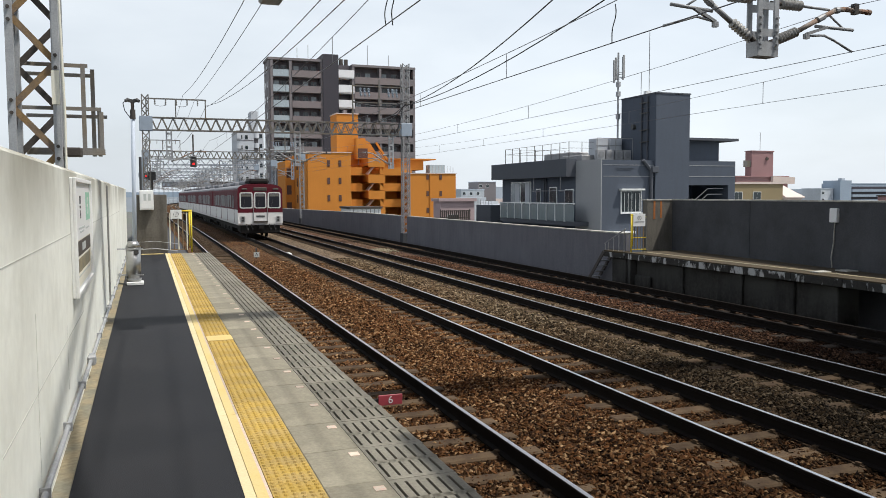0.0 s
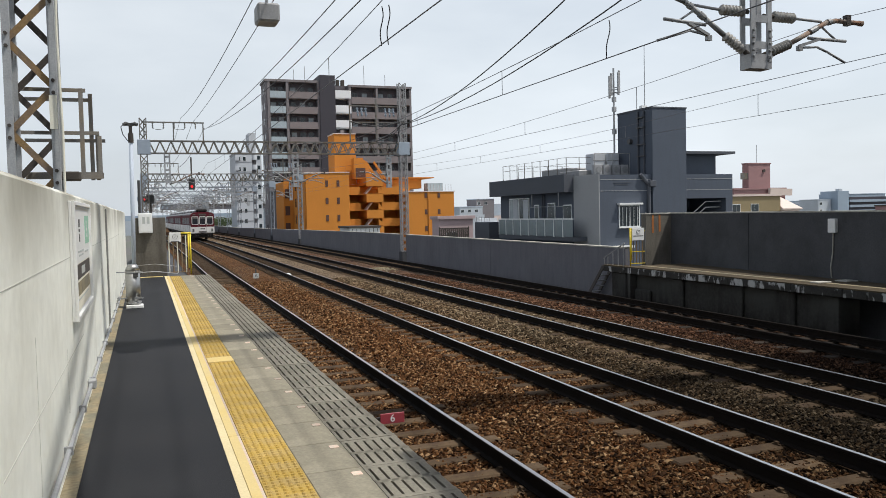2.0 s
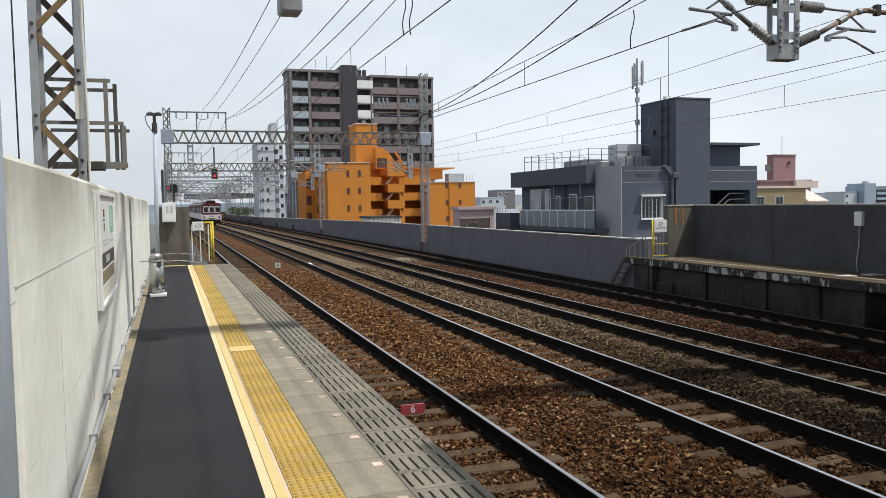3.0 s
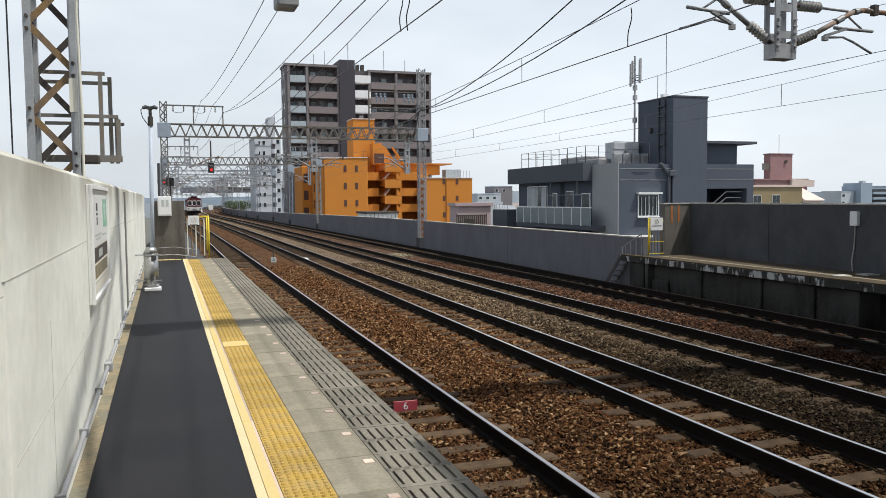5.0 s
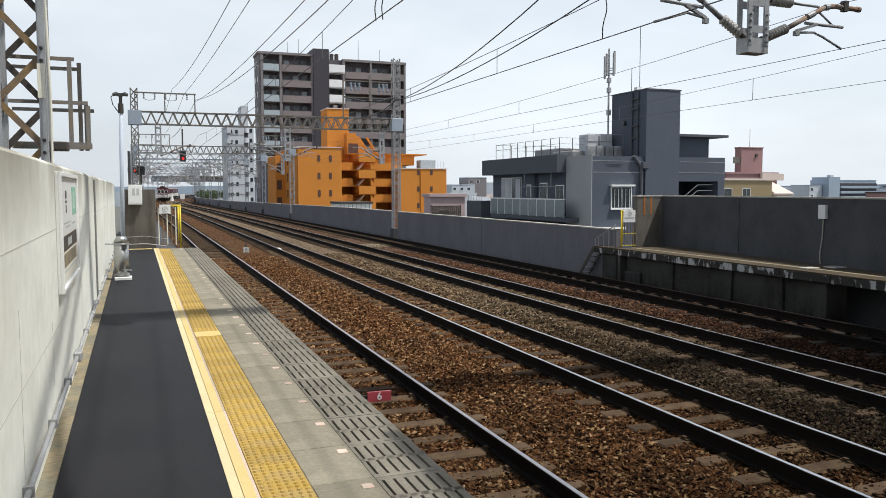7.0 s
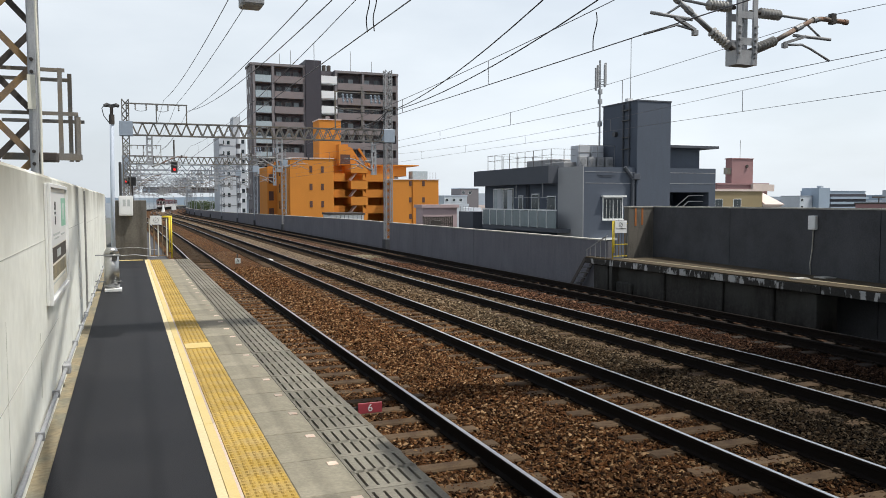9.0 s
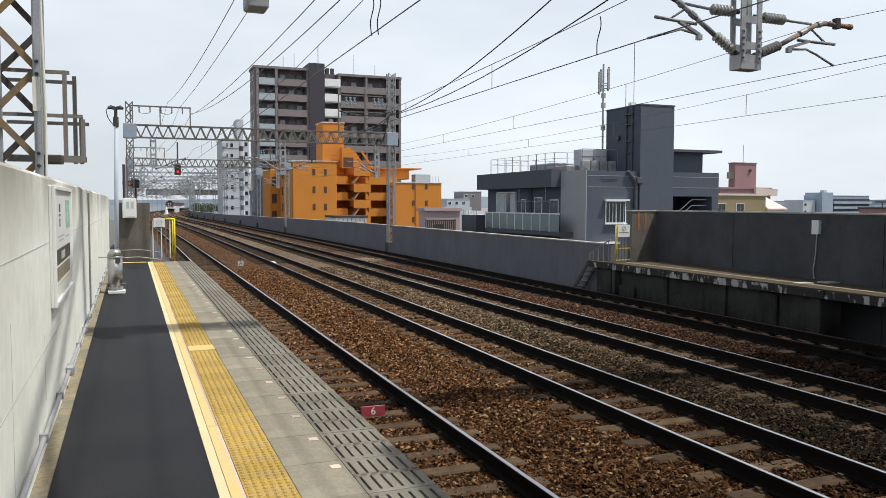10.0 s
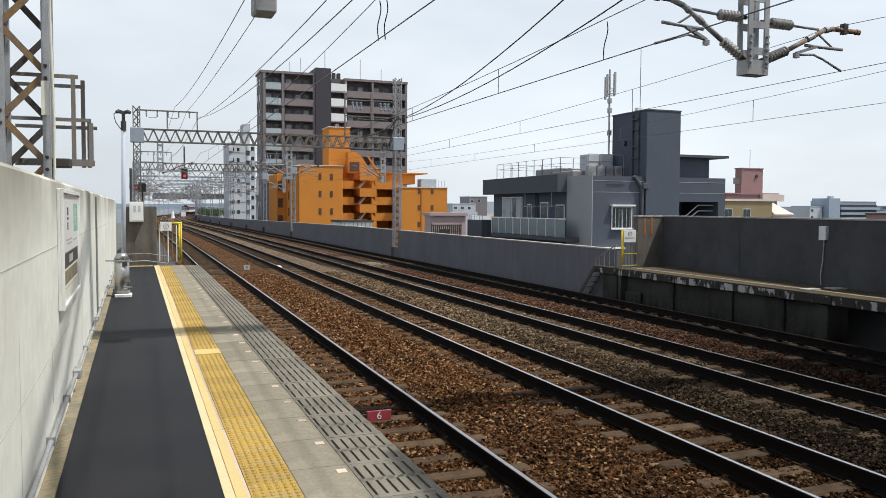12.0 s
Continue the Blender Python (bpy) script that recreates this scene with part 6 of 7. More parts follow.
def grey_house():
    b = thing("grey_office_house", "slate grey rendered house with lift tower, balcony and roof fence", "building")
    zg = -8.5
    X, Y = 24.5, 40.0
    for d in ((X, 30.5, Y, 53.66, zg, 3.5), (33.4, 33.9, Y, 53.66, zg, 3.5), (30.5, 33.4, Y, 53.66, zg, 0.0), (30.5, 33.4, Y, 53.66, 2.05, 3.5), (30.5, 33.4, 43.5, 53.66, 0.0, 2.05)):
        part("wall", boxes(d), "grey_render", b)
    part("light_panel", boxes((X - 0.05, X, Y, 42.9, zg, 3.55)), "grey_light", b, "pale grey wall strip")
    part("parapet", boxes((X - 0.7, X, 42.9, 54.1, 2.6, 3.68)), "grey_dark", b)
    part("balcony_floor", boxes((X - 1.0, X, 41.35, 51.9, -0.35, -0.1)), "grey_dark", b)
    part("balcony_rail", boxes((X - 1.05, X - 0.97, 41.35, 51.85, 0.95, 1.02)), "white", b)
    for k in range(9):
        y0 = 41.4 + 1.155 * k
        part("balcony_panel", boxes((X - 1.03, X - 0.99, y0, y0 + 1.09, -0.08, 0.93)), "house_glass", b)
        part("baluster", boxes((X - 1.05, X - 0.97, y0 + 1.095, y0 + 1.15, -0.1, 0.98)), "white", b)
    for y0, y1, z0, z1 in ((50.55, 52.1, 0.0, 2.4), (48.97, 50.5, 0.0, 2.4), (47.55, 48.17, 0.6, 1.9), (45.3, 46.3, 0.0, 2.0), (43.2, 44.25, 0.5, 1.85)):
        window(b, y0, y1, X, z0, z1, "glass_pale" if y0 > 50 else "glass", "white", "x")
    for y0 in (51.3, 49.7):
        part("curtain", boxes((X - 0.075, X - 0.064, y0 - 0.6, y0 + 0.1, 0.1, 2.3)), "white_flat", b)
    part("drying_pole", rod(bmesh.new(), (X - 0.7, 43.0, 1.75), (X - 0.7, 47.8, 1.75), 0.02, seg=6), "steel", b)
    for yy in (43.6, 47.2):
        part("pole_hanger", boxes((X - 0.72, X - 0.68, yy, yy + 0.04, 1.7, 2.62)), "steel_mid", b)
    part("lower_slab", boxes((X - 0.6, X, 42.9, 54.0, -1.1, -0.6)), "grey_dark", b)
    for y0 in (46.5, 51.0):
        part("condenser", boxes((X - 1.4, X - 0.6, y0, y0 + 0.9, -1.6, -0.9), bevel=0.03), "white", b)
    part("annexe", boxes((23.6, 28, 53.8, 56.5, zg, 0.75)), "grey_dark", b)
    # lift tower
    part("lift_tower", boxes((28.0, 30.4, Y - 0.15, 43.5, zg, 7.38), bevel=0.02), "grey_render", b)
    part("tower_cap", boxes((27.97, 30.43, Y - 0.18, 43.53, 7.38, 7.46)), "grey_dark", b)
    for x, yy in ((27.93, 41.2), (27.93, 40.6)):
        part("drain_pipe", rod(bmesh.new(), (x, yy, 0), (x, yy, 7.3), 0.06, seg=8), "grey_dark", b)
    part("rain_pipe", rod(bmesh.new(), (27.77, Y - 0.1, -1.0), (27.77, Y - 0.1, 2.88), 0.10, seg=12), "grey_dark", b)
    part("pipe_elbow", rod(bmesh.new(), (27.77, Y - 0.1, 2.88), (27.20, Y - 0.1, 3.52), 0.10, seg=12), "grey_dark", b)
    part("pipe_head", boxes((27.72, 28.17, Y - 0.3, Y, 2.78, 3.13), bevel=0.03), "grey_dark", b)
    part("penthouse", boxes((30.4, 33.3, Y + 0.8, 46, 3.4, 4.75)), "grey_render", b)
    part("penthouse_roof", boxes((30.4, 34.3, Y + 0.2, 46.5, 4.75, 4.9)), "grey_dark", b)
    for z in (3.2, 2.55):
        part("string_line", boxes((X + 0.05, 33.9, Y - 0.012, Y, z, z + 0.03)), "grey_light", b)
    bm = bmesh.new()
    for dz in (0, 0.35):
        bar(bm, (30.7, Y + 0.4, 0.4 + dz), (32.2, Y + 0.4, 1.5 + dz), 0.05)
        bar(bm, (32.2, Y + 0.4, 1.5 + dz), (33.3, Y + 0.4, 1.5 + dz), 0.05)
    part("stair_rail", bm, "steel", b)
    window(b, 25.75, 27.15, Y, 0.45, 1.75, "glass", "white", sill=True)
    for k in range(5):
        part("window_bar", rod(bmesh.new(), (25.95 + 0.25 * k, Y - 0.12, 0.5), (25.95 + 0.25 * k, Y - 0.12, 1.6), 0.014, seg=6), "white", b)
    part("window_hood", boxes((25.65, 27.25, Y - 0.28, Y, 1.75, 1.85)), "white", b)
    part("string_course", boxes((24.9, 26.6, Y - 0.3, Y, -0.75, -0.62)), "white", b)
    # roof fence
    for k in range(9):
        y0 = 43.3 + 1.15 * k
        part("fence_post", rod(bmesh.new(), (X - 0.3, y0, 3.5), (X - 0.3, y0, 4.72), 0.022, seg=6), "dark_steel", b)
    for z in (4.35, 4.72):
        part("fence_rail", bar(bmesh.new(), (X - 0.3, 43.3, z), (X - 0.3, 52.5, z), 0.018), "dark_steel", b)
        part("fence_rail", bar(bmesh.new(), (X - 0.3, 43.3, z), (28.0, 43.3, z), 0.018), "dark_steel", b)
        part("fence_rail", bar(bmesh.new(), (X - 0.3, 52.5, z), (29.5, 52.5, z), 0.018), "dark_steel", b)
    for k in range(4):
        part("fence_post", rod(bmesh.new(), (25.4 + 1.2 * k, 52.5, 3.5), (25.4 + 1.2 * k, 52.5, 4.72), 0.022, seg=6), "dark_steel", b)
        part("fence_post", rod(bmesh.new(), (25.1 + 0.9 * k, 43.3, 3.5), (25.1 + 0.9 * k, 43.3, 4.72), 0.022, seg=6), "dark_steel", b)
    for k in range(6):
        part("annexe_rail_post", rod(bmesh.new(), (23.7, 53.9 + 0.5 * k, 0.75), (23.7, 53.9 + 0.5 * k, 1.15), 0.02, seg=6), "steel_mid", b)
    # soil pipes down the balcony wall
    for yy in (46.7, 46.95):
        part("soil_pipe", rod(bmesh.new(), (X - 0.08, yy, 0.0), (X - 0.08, yy, 3.0), 0.05, seg=8), "grey_dark", b)
    part("roof_plant", boxes((25.2, 26.6, 45.0, 48.5, 3.5, 4.2), bevel=0.06), "steel_mid", b)
    part("roof_plant", boxes((25.0, 27.0, 43.2, 45.6, 3.5, 3.95), bevel=0.05), "steel_mid", b)
    for k in range(4):
        x = 25.6 + 0.62 * k
        cd = part("condenser", boxes((x, x + 0.52, 42.3, 42.6, 3.62, 4.22), bevel=0.02), "grey_light", b)
        part("fan_guard", rod(bmesh.new(), (x + 0.26, 42.27, 3.92), (x + 0.26, 42.3, 3.92), 0.2, seg=14), "steel_mid", cd)
    for x in (25.9, 26.9):
        tk = part("water_tank", boxes((x, x + 0.85, 43.0, 43.9, 3.7, 4.95), bevel=0.03), "white_flat", b)
        for z in (4.1, 4.5):
            part("tank_seam", boxes((x - 0.01, x + 0.86, 42.98, 43.0, z, z + 0.04)), "steel_mid", tk)
    bm = bmesh.new()
    for x in (25.5, 26.8, 28.0):
        bar(bm, (x, 42.2, 3.5), (x, 42.2, 4.9), 0.04)
    bar(bm, (25.5, 42.2, 4.9), (28.0, 42.2, 4.9), 0.04)
    bar(bm, (25.5, 42.2, 3.6), (28.0, 42.2, 3.6), 0.05)
    part("plant_rack", bm, "steel_mid", b)
    part("roof_box", boxes((28.05, 28.4, 40.9, 41.2, 7.46, 7.66)), "white", b)
    for z in (4.6, 5.3, 6.3, 6.9):
        part("pipe_bracket", boxes((27.84, 28.0, 40.5, 41.3, z, z + 0.06)), "ink", b)
    part("round_lamp", rod(bmesh.new(), (27.8, 42.0, 5.6), (28.0, 42.0, 5.6), 0.16, seg=12), "ink", b)
    for x0, x1, z in ((24.9, 26.3, 3.02), (25.0, 26.1, 2.92)):
        part("sign_bar", boxes((x0 + 0.5, x1 + 0.3, Y - 0.02, Y, z, z + 0.03)), "grey_dark", b)
    # antenna mast on the lift tower
    part("mast", rod(bmesh.new(), (27.75, 43.5, 4.2), (27.75, 43.5, 10.3), 0.06, seg=8), "steel", b)
    for dx, dy, dz in ((-0.36, -0.1, -0.15), (0.30, -0.15, 0.2), (0.02, 0.3, 0.1), (0.12, -0.35, 0.05)):
        part("antenna", boxes((27.75 + dx - 0.06, 27.75 + dx + 0.06, 43.5 + dy - 0.06, 43.5 + dy + 0.06, 8.55 + dz, 9.95 + dz), bevel=0.02), "grey_light", b)
        part("antenna_arm", bar(bmesh.new(), (27.75, 43.5, 8.9 + dz), (27.75 + dx, 43.5 + dy, 8.9 + dz), 0.04), "steel", b)
    for z in (8.2, 7.6, 6.2):
        part("mast_box", boxes((27.66, 27.84, 43.35, 43.6, z, z + 0.3)), "steel", b)
    part("antenna_arm", bar(bmesh.new(), (27.4, 43.5, 8.8), (28.1, 43.5, 8.8), 0.05), "steel", b)
    part("lightning_rod", rod(bmesh.new(), (28.3, 41.0, 7.4), (28.3, 41.0, 11.2), 0.018, seg=6), "wire", b)


grey_house()


def plain_block(name, label, x0, x1, y0, y1, z1, wall, roof=None, floors=0, category="building", win="glass", step=2.4):
    b = thing(name, label, category)
    part("wall", boxes((x0, x1, y0, y1, -8.5, z1)), wall, b)
    part("roof", boxes((x0 - 0.15, x1 + 0.15, y0 - 0.15, y1 + 0.15, z1, z1 + 0.25)), roof or wall, b)
    for k in range(floors):
        z = z1 - 2.2 - 2.9 * k
        n = max(1, int((x1 - x0 - 0.6) / step))
        for i in range(n):
            x = x0 + 0.6 + i * step
            window(b, x, x + min(1.3, step * 0.6), y0, z, z + 1.2, win, "white")
    return b


pb = plain_block("pink_brown_house", "pink-brown tiled house with a roof tower behind the grey house", 85, 95, 100, 102, 4.0, "pink", "pink", 2)
part("roof_rail", boxes((86.6, 88.0, 100.3, 100.4, 5.6, 6.6)), "steel_far", pb)
part("mast", rod(bmesh.new(), (90.3, 101, 8.0), (90.3, 101, 11.0), 0.04, seg=6), "steel", pb)
part("tower_cap", boxes((87.9, 92.3, 100.1, 101.7, 8.0, 8.15)), "pink", pb)
part("wall_vent", rod(bmesh.new(), (90.9, 100.0, 6.9), (90.9, 100.2, 6.9), 0.25, seg=10), "dark_steel", pb)
part("stair_tower", boxes((88.0, 92.2, 100.2, 101.6, 4.2, 8.0)), "pink", pb)
part("lean_roof", bar(bmesh.new(), (91.3, 99.4, 3.65), (95.6, 99.4, 3.5), 0.5, 1.05), "roof_pale", pb)
plain_block("beige_house", "beige rendered low building with small windows", 70.5, 79, 84, 86, 2.75, "beige", "roof_pale", 1, step=3.0)
ph = plain_block("pale_house", "pale building with a sloping pinkish roof", 79.2, 82.2, 84, 90, 0.8, "roof_pale", "roof_pale", 0)
bm = bmesh.new()
lo = [bm.verts.new((x, y, z)) for x, y, z in ((79.2, 83.7, 0.9), (82.5, 83.7, 0.9), (81.0, 86.5, 2.6), (79.2, 86.5, 2.6))]
hi = [bm.verts.new((v.co.x, v.co.y, v.co.z + 0.15)) for v in lo]
bm.faces.new(hi)
bm.faces.new(lo[::-1])
for k in range(4):
    j = (k + 1) % 4
    bm.faces.new((lo[k], lo[j], hi[j], hi[k]))
part("roof_slope", bm, "roof_pale", ph)
plain_block("pale_pink_shed", "pale pink rendered shed beyond the parapet wall", 21.95, 24.9, 60, 61.6, 1.0, "pale_pink", "pale_pink", 1, "shed", step=1.6)
yf = thing("yard_fence", "dark slatted steel fence before the pale pink shed", "fence")
for k in range(14):
    part("slat", boxes((20.6 + 0.16 * k, 20.72 + 0.16 * k, 56.0, 56.03, -2.0, 0.38)), "dark_steel", yf)
for z in (-0.2, 0.3):
    part("rail", boxes((20.5, 22.9, 56.03, 56.07, z, z + 0.05)), "dark_steel", yf)
for x in (20.5, 22.85):
    part("post", boxes((x, x + 0.06, 56.0, 56.08, -8.5, 0.45)), "dark_steel", yf)
sh = plain_block("white_clad_shed", "white corrugated shed beside the orange block", 22.0, 25.6, 90, 95, -0.05, "white", "dark_steel", 0, "shed")
for k in range(7):
    part("panel_seam", boxes((22.3 + 0.5 * k, 22.34 + 0.5 * k, 89.97, 90.0, -3, -0.1)), "dark_steel", sh)
wf = plain_block("white_flats", "white tiled apartment block behind the gantries", 24.2, 28.7, 230, 245, 19.4, "white_flat", "white_flat", 9, step=1.45)
part("roof_tower", boxes((28.2, 30.0, 231, 238, 19.4, 25.1)), "white_flat", wf)
part("wing", boxes((30.0, 31.5, 231, 243, -8.5, 19.2)), "white_flat", wf)
part("stair_shaft", boxes((28.7, 30.0, 231.5, 240, -8.5, 19.4)), "tower_wall", wf)
for k in range(10):
    z = 17.6 - 2.75 * k
    part("stair_landing", rod(bmesh.new(), (29.35, 231.0, z), (29.35, 231.0, z + 1.35), 0.85, seg=16), "white_flat", wf)
    part("balcony", boxes((24.1, 25.2, 229.4, 230, z - 0.3, z + 0.75)), "white_flat", wf)
    window(wf, 30.3, 31.2, 231, z, z + 1.2, "glass", "white_flat")
    part("floor_band", boxes((24.15, 28.7, 229.93, 230.0, z - 0.75, z - 0.62)), "tower_wall", wf)
mh = plain_block("mauve_flats", "dark mauve flats beside the tower", 22.2, 27.0, 140.5, 152, 6.0, "tower_dark", "tower_wall", 0)
for k in range(4):
    part("balcony_wall", boxes((21.8, 27.0, 140.1, 140.4, 3.6 - 2.9 * k, 4.8 - 2.9 * k)), "tower_band", mh)

# the low town to the horizon
city = thing("distant_town", "low grey town roofs fading toward the horizon", "town", kind="stuff")
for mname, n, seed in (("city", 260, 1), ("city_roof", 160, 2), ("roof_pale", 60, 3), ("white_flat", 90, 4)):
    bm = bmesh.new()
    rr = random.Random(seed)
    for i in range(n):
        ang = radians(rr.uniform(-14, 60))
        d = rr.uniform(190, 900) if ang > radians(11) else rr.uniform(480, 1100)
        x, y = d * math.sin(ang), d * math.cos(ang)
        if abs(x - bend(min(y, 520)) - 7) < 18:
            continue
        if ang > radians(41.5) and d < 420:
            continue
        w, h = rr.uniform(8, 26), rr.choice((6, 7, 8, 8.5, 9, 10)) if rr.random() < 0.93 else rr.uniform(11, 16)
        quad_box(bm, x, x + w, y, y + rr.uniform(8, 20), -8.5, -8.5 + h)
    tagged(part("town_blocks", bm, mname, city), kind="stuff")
df = plain_block("distant_flats", "distant apartment slab with balcony bands, hazed blue-grey", 267, 290.5, 250, 262, 5.2, "haze_block", "haze_block", 0)
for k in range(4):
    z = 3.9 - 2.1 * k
    # dark strip paints the shade between two balcony walls
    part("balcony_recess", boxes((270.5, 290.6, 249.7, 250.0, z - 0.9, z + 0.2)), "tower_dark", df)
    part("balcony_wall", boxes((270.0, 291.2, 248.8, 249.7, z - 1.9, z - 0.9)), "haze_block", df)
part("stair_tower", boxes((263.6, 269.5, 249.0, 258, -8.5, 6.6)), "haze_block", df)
part("roof_plant", boxes((265.5, 267.0, 250, 252, 6.6, 7.5)), "city_roof", df)
plain_block("distant_flats", "pale small block beside the distant slab", 256.5, 263, 252, 262, 3.2, "city_roof", "city", 2, step=3)
fl = thing("flood_light", "distant flood light mast with a wide lamp head", "lamp")
part("mast", rod(bmesh.new(), (298.4, 250, -8.5), (298.4, 250, 2.6), 0.25, seg=6), "dark_steel", fl)
part("lamp_head", boxes((294.8, 302.0, 249.8, 250.3, 2.5, 3.1)), "dark_steel", fl)
dr = plain_block("brown_roof_house", "house with a dark brown pitched roof beyond the wall", 118.6, 126, 95, 104, 0.9, "pink", "dark_steel", 0, "house")
part("roof_slope", bar(bmesh.new(), (118.0, 94.6, 0.7), (123.0, 94.6, 3.2), 0.4, 8.0, (0, 0, 1)), "rust_roof", dr)
plain_block("distant_flats", "small dark block on the skyline", 126, 134, 300, 310, 6.5, "tower_wall", "city", 1, step=3)
plain_block("distant_flats", "small pale block on the skyline", 118, 128, 298, 310, 3.5, "city_roof", "city", 1, step=3)
bm = bmesh.new()
prev = None
for i in range(60):
    a = radians(-40 + 2.2 * i)
    h = 26 + 18 * noise.noise((i * 0.35, 0, 0)) + 6 * noise.noise((i * 1.3, 4, 0))
    p = (2300 * math.sin(a), 2300 * math.cos(a))
    cur = (bm.verts.new((*p, -9)), bm.verts.new((*p, max(4, h * 0.5))))
    if prev:
        bm.faces.new((prev[0], cur[0], cur[1], prev[1]))
    prev = cur
tagged(finish("hills_backdrop", bm, "hill"), "hazed pale blue hills on the horizon", "hills", kind="structure")

# elevated road and station roofs at the far end of the line
ov = thing("elevated_road", "grey elevated road crossing beyond the station", "bridge")
part("deck", boxes((6, 90, 330, 342, 5.0, 6.4)), "tower_wall", ov)
part("parapet", boxes((6, 90, 329.7, 330, 6.0, 7.1)), "dark_steel", ov)
for x in range(34, 90, 12):
    part("pier", boxes((x, x + 1.6, 333, 336, -8.5, 5.0)), "city", ov)


def bush(x, y, z, r, seed):
    rng = random.Random(seed)
    b = thing("shrub", "green shrub beside the far end of the line", "shrub", group="shrubs by the line")
    part("trunk", rod(bmesh.new(), (x, y, -8.5), (x, y, z), 0.3, 0.08, seg=6), "rusty", b)
    bm = bmesh.new()
    for i in range(500):
        d = Vector((rng.gauss(0, 1), rng.gauss(0, 1), rng.gauss(0, 1))).normalized() * r * rng.uniform(0.4, 1.05)
        c = Vector((x, y, z)) + Vector((d.x, d.y, d.z * 0.7))
        u = Vector((rng.gauss(0, 1), rng.gauss(0, 1), rng.gauss(0, 1))).normalized() * 0.22
        v = u.orthogonal().normalized() * 0.16
        bm.faces.new([bm.verts.new(c + q) for q in (-u, v, u, -v)])
    part("crown", bm, "leaf", b)


for i, (x, y) in enumerate(((19.0, 258), (21.5, 262), (24.0, 268), (26.5, 262), (29.0, 270), (21.0, 285))):
    bush(x, y, 0.2, 2.2, i)

wp = thing("line_side_panel", "white square panel on a post beside the far tracks", "sign")
part("panel", boxes((11.1, 12.3, 224.9, 225.0, -0.8, 0.5)), "white", wp)
part("post", boxes((11.65, 11.75, 225.0, 225.1, -1.35, 3.0)), "steel", wp)
part("cross_bar", boxes((9.0, 11.75, 225.0, 225.1, 2.9, 3.0)), "steel", wp)
cone = thing("white_marker", "tall white tapering marker between the far tracks", "marker")
part("body", rod(bmesh.new(), (9.05, 225.5, -1.35), (9.05, 225.5, 0.7), 0.55, 0.15, seg=10), "white", cone)
part("base", boxes((8.5, 9.6, 225.0, 226.0, -1.4, -1.2)), "white", cone)

# unseen canopy behind the camera's right shoulder, set to shade the fourth track
cn = thing("platform_canopy", "unseen grey canopy roof over the far platform", "canopy", kind="structure")
part("roof", boxes((12.9, 16.6, -30, 10.2, 4.7, 4.85)), "steel_far", cn)
for y in (-20, -10, 0, 8):
    part("post", boxes((14.6, 14.8, y, y + 0.2, FP_Z, 4.7)), "steel_far", cn)

# second roof, added only to block sky light over the right tracks
part("wide_roof", boxes((4.0, 19.5, -30, 3.2, 6.0, 6.2)), "steel_far", cn)
for y in (-20, -10, 0):
    part("post", boxes((14.9, 15.1, y, y + 0.2, FP_Z, 6.0)), "steel_far", cn)

# unseen roof added behind to hold back sky light
nc = thing("near_canopy", "added grey roof over the near platform behind, cutting sky light", "canopy", kind="structure")
part("roof", boxes((-0.7, 1.9, -30, -1.6, 3.2, 3.35)), "steel_far", nc)
for y in (-20, -12, -4):
    part("post", boxes((0.1, 0.3, y, y + 0.2, 0.0, 3.2)), "steel_far", nc)
# unseen walls added behind to dim the light from that side
sb = thing("station_building", "added plain grey walls across the tracks behind, cutting sky light", "building", kind="structure")
part("wall", boxes((-3, 18, -22, -20.5, 3.8, 10)), "city", sb)
part("wall", boxes((-3, -0.8, -22, -20.5, -8, 3.8)), "city", sb)
part("wall", boxes((14.8, 18, -22, -20.5, -8, 3.8)), "city", sb)

# ---- train ----
CAR, PITCH = 19.4, 20.0


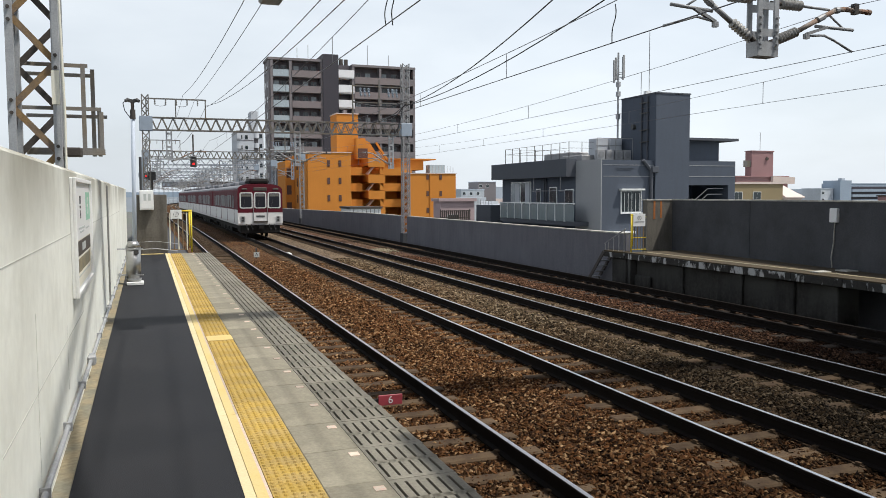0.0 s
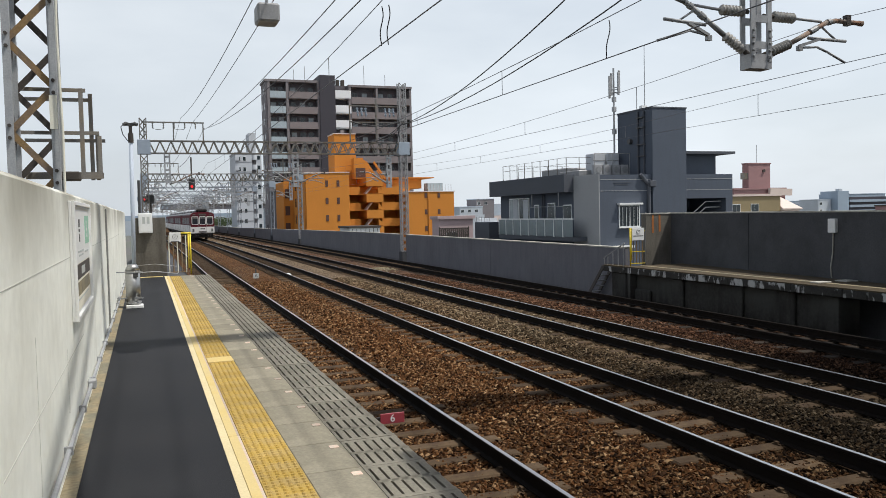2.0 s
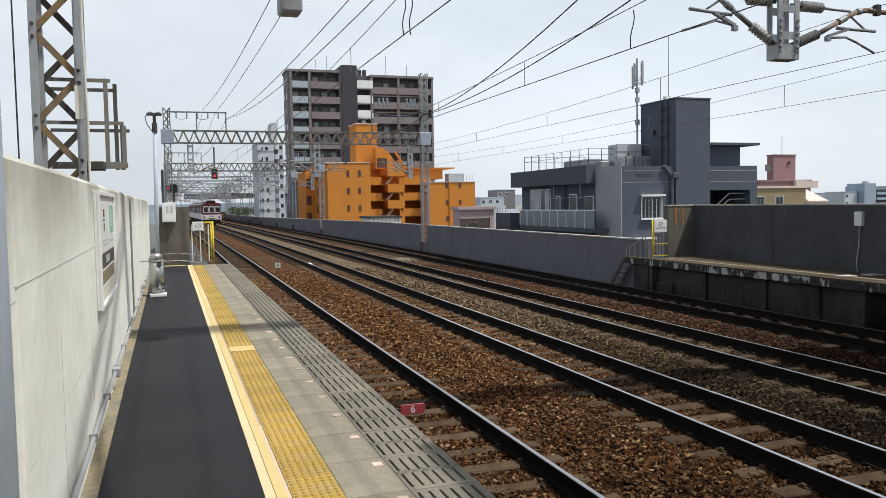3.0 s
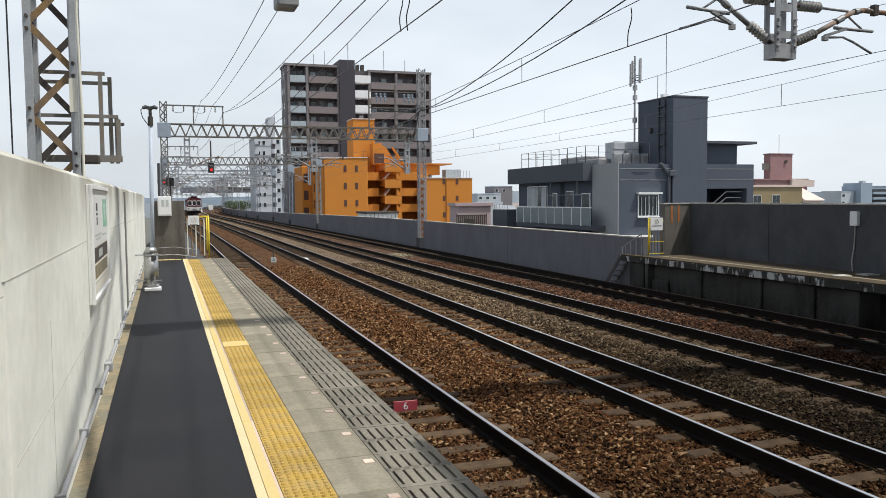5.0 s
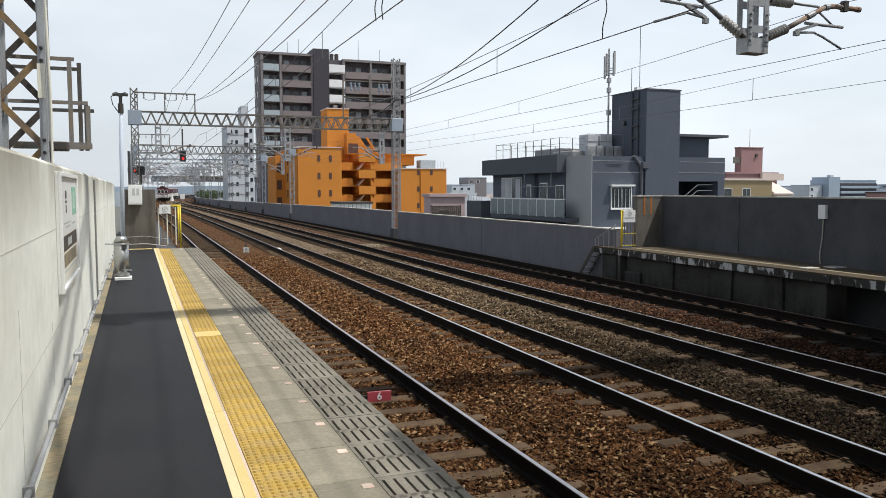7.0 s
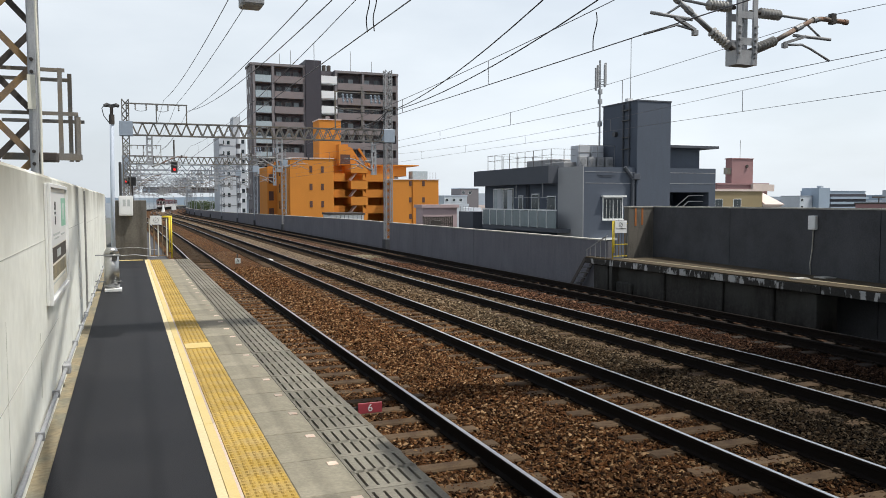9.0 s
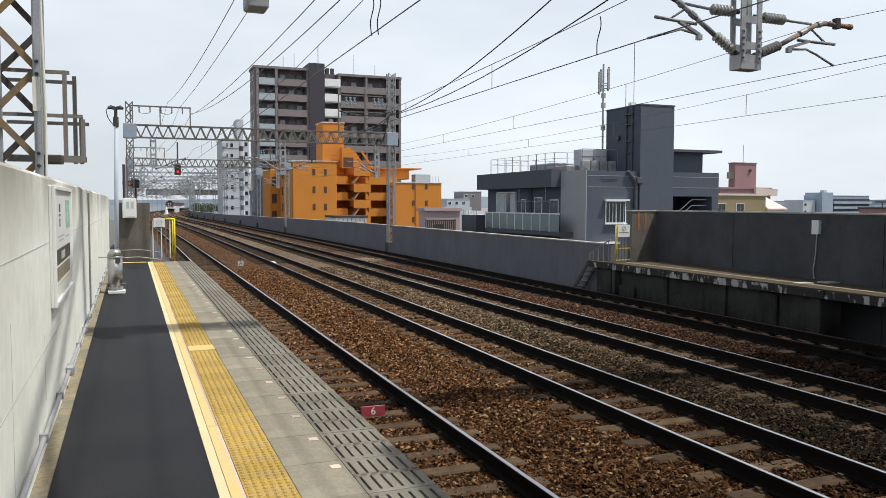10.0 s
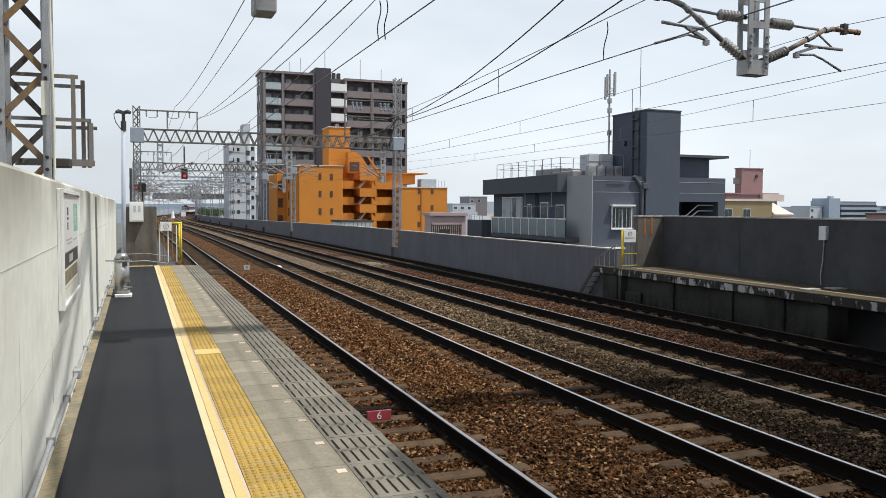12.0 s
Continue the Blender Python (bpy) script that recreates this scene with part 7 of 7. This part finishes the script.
def train_car(tail):
    c = thing("train_car", "maroon and ivory commuter train car with grey roof" if not tail else "rear maroon and ivory train car with three framed end windows", "train car", group="cars of the departing train")
    L = CAR / 2
    w = 1.37
    def loop(prof, name, material, smooth=False):
        bm = bmesh.new()
        a = [bm.verts.new((x, -L, z)) for x, z in prof]
        b = [bm.verts.new((x, L, z)) for x, z in prof]
        for k in range(len(prof)):
            j = (k + 1) % len(prof)
            bm.faces.new((a[k], b[k], b[j], a[j]))
        bm.faces.new(a)
        bm.faces.new(b[::-1])
        return part(name, bm, material, c, smooth=smooth)
    loop([(-w + 0.03, 0.82), (-w, 1.0), (-w, 1.78), (w, 1.78), (w, 1.0), (w - 0.03, 0.82)], "lower_body", "ivory")
    loop([(-w - 0.004, 1.78), (-w - 0.004, 2.95), (-w + 0.05, 3.12), (w - 0.05, 3.12), (w + 0.004, 2.95), (w + 0.004, 1.78)], "upper_body", "maroon")
    roof = [(w * math.copysign(abs(math.cos(a)) ** 0.6, math.cos(a)) * 0.985, 3.02 + 0.36 * math.sin(a)) for a in [math.pi * k / 14 for k in range(15)]]
    loop(roof[::-1], "roof", "roof_grey")
    for k in range(3):
        y = -6.0 + 6.0 * k
        part("roof_unit", boxes((-0.72, 0.72, y - 1.5, y + 1.5, 3.34, 3.62), bevel=0.08), "roof_grey", c)
    # flanks
    for s in (-1, 1):
        x = s * (w + 0.004)
        def fl(y0, y1, z0, z1, out=0.012):
            a, b = (x - 0.02, x + out) if s > 0 else (x - out, x + 0.02)
            return boxes((a, b, y0, y1, z0, z1))
        for y in (-7.0, -2.35, 2.35, 7.0):
            d = part("door", fl(y - 0.65, y + 0.65, 0.95, 2.85), "maroon", c)
            part("door_lower", fl(y - 0.64, y + 0.64, 0.96, 1.77, 0.016), "ivory", d)
            for q in (-0.32, 0.32):
                part("pane", fl(y + q - 0.2, y + q + 0.2, 1.85, 2.65, 0.02), "train_glass", d)
        for y in (-4.7, 0.0, 4.7):
            for q in (-0.75, 0.75):
                wi = part("window", fl(y + q - 0.66, y + q + 0.66, 1.85, 2.75), "maroon", c)
                part("pane", fl(y + q - 0.6, y + q + 0.6, 1.9, 2.7, 0.018), "train_glass", wi)
    # underframe and bogies
    part("underframe", boxes((-1.2, 1.2, -L + 0.3, L - 0.3, 0.55, 0.84)), "underframe", c)
    for k, y in enumerate((-3.4, -1.0, 1.6, 3.8)):
        part("equipment_box", boxes((-1.2, 1.2, y - 0.8, y + 0.8, 0.25, 0.56), bevel=0.04), "underframe", c)
    for y in (-6.8, 6.8):
        g = part("bogie", boxes((-0.95, -0.75, y - 1.5, y + 1.5, 0.3, 0.6), (0.75, 0.95, y - 1.5, y + 1.5, 0.3, 0.6), (-0.9, 0.9, y - 0.3, y + 0.3, 0.3, 0.7)), "underframe", c)
        for dy in (-1.05, 1.05):
            for sx in (-1, 1):
                part("wheel", rod(bmesh.new(), (sx * 0.53, y + dy, 0.43), (sx * 0.66, y + dy, 0.43), 0.43, seg=20), "rail", g)
    part("coupler", boxes((-0.15, 0.15, -L - 0.45, -L, 0.6, 0.85), (-0.15, 0.15, L, L + 0.3, 0.6, 0.85)), "underframe", c)
    if tail:
        y = -L
        def plate(x0, x1, z0, z1, y0, y1, r):
            """An upright plate with rounded corners."""
            bm = bmesh.new()
            ring = []
            for cx, cz, a0 in ((x1 - r, z1 - r, 0), (x0 + r, z1 - r, 90), (x0 + r, z0 + r, 180), (x1 - r, z0 + r, 270)):
                ring += [(cx + r * math.cos(radians(a0 + 22.5 * q)), cz + r * math.sin(radians(a0 + 22.5 * q))) for q in range(5)]
            near, back = [[bm.verts.new((x, yy, z)) for x, z in ring] for yy in (y0, y1)]
            bm.faces.new(near)
            bm.faces.new(back[::-1])
            for q in range(len(ring)):
                j = (q + 1) % len(ring)
                bm.faces.new((near[j], near[q], back[q], back[j]))
            return bm
        part("end_panel", plate(-w - 0.002, w + 0.002, 1.5, 3.22, y - 0.05, y, 0.28), "maroon", c)
        part("skirt", plate(-w, w, 0.90, 1.60, y - 0.06, y, 0.07), "ivory", c, "ivory end skirt")
        part("stripe", boxes((-w, w, y - 0.068, y, 1.60, 1.80)), "maroon", c)
        for x0, x1 in ((-1.25, -0.46), (-0.375, 0.375), (0.46, 1.25)):
            f = part("end_window", plate(x0, x1, 1.86, 2.86, y - 0.08, y - 0.05, 0.12), "ivory", c, "ivory framed window")
            part("pane", plate(x0 + 0.075, x1 - 0.075, 1.93, 2.79, y - 0.088, y - 0.08, 0.07), "train_glass", f)
            part("blind", boxes((x0 + 0.1, x1 - 0.1, y - 0.092, y - 0.088, 2.60, 2.74)), "steel_far", f)
            part("wiper", bar(bmesh.new(), (x0 + 0.2, y - 0.10, 1.9), (x0 + 0.32, y - 0.10, 2.4), 0.02), "ink", f)
        d = part("end_door", boxes((-0.44, 0.44, y - 0.072, y - 0.062, 0.95, 1.60)), "ivory", c)
        part("door_plate", boxes((-0.26, 0.26, y - 0.08, y - 0.072, 1.30, 1.42)), "ink", d)
        for x in (-0.44, 0.42):
            part("hand_rail", boxes((x, x + 0.025, y - 0.11, y - 0.085, 1.0, 2.6)), "stainless", d)
        part("footplate", boxes((-0.42, 0.42, y - 0.25, y - 0.06, 0.98, 1.08)), "dark_steel", c)
        part("pilot", boxes((-1.22, 1.22, y + 0.05, y + 0.5, 0.30, 0.90), bevel=0.05), "underframe", c)
        for x in (-0.85, -0.55, 0.55, 0.85):
            tube("brake_hose", [(x, y - 0.02, 0.88), (x, y - 0.12, 0.70), (x + 0.06, y - 0.10, 0.50), (x + 0.10, y, 0.62)], 0.025, "cable", c, 1)
        for x in (-1.08, 1.08):
            h = part("lamp_cluster", boxes((x - 0.14, x + 0.14, y - 0.09, y - 0.06, 1.02, 1.38), bevel=0.02), "stainless", c)
            for z in (1.12, 1.28):
                part("lamp", rod(bmesh.new(), (x, y - 0.105, z), (x, y - 0.09, z), 0.075, seg=14), "ink", h)
        part("sign_box", boxes((-0.42, 0.42, y - 0.09, y + 0.4, 2.95, 3.16), bevel=0.03), "dark_steel", c)
        bm = bmesh.new()
        front = [bm.verts.new((x, y - 0.055, z)) for x, z in roof]
        rear = [bm.verts.new((x * 1.01, y + 0.35, z + 0.012)) for x, z in roof]
        bm.faces.new(front[::-1])
        for q in range(len(roof) - 1):
            bm.faces.new((front[q], front[q + 1], rear[q + 1], rear[q]))
        part("roof_brow", bm, "maroon", c)
        for x in (-0.95, 0.95):
            part("headlamp", boxes((x - 0.17, x + 0.17, y - 0.10, y + 0.1, 2.99, 3.12), bevel=0.03), "dark_steel", c)
        part("roof_unit", boxes((-0.62, 0.62, y + 0.25, y + 2.4, 3.33, 3.72), bevel=0.14), "underframe", c)
        part("roof_aerial", rod(bmesh.new(), (0.5, y + 0.8, 3.6), (0.5, y + 0.8, 4.1), 0.02, seg=6), "ink", c)
    return c


cars = [train_car(k == 0) for k in range(4)]
TAIL_AT = ((0.0, 50.8), (0.5, 63.2), (1.0, 75.6), (1.5, 88.0), (2.0, 100.5), (2.5, 113.5), (3.0, 125.2), (3.5, 136.5), (4.0, 147.4), (4.5, 158.0), (5.0, 167.9), (5.5, 178.0), (6.0, 189.6), (6.5, 202.1), (7.0, 215.0), (7.5, 228.2), (8.0, 241.8), (8.5, 255.7), (9.0, 270.0), (9.5, 284.8), (10.0, 299.9), (10.5, 315.4), (11.0, 331.0), (11.5, 346.6), (12.0, 362.0))


def motions():
    """The train leaves along the second track."""
    for k, c in enumerate(cars):
        rows = []
        for t, tail_y in TAIL_AT:
            yc = tail_y + CAR / 2 + PITCH * k
            ya, yb = yc - 6.8, yc + 6.8
            a = Vector((TRACK_X[1] + bend(ya), ya, 0))
            b = Vector((TRACK_X[1] + bend(yb), yb, 0))
            m = (a + b) / 2
            turn = math.degrees(math.atan2(-(b.x - a.x), b.y - a.y))
            rows.append((t, pose(m.x, m.y, RAIL_Z, 0, 0, turn)))
        walk(c, rows)


motions()
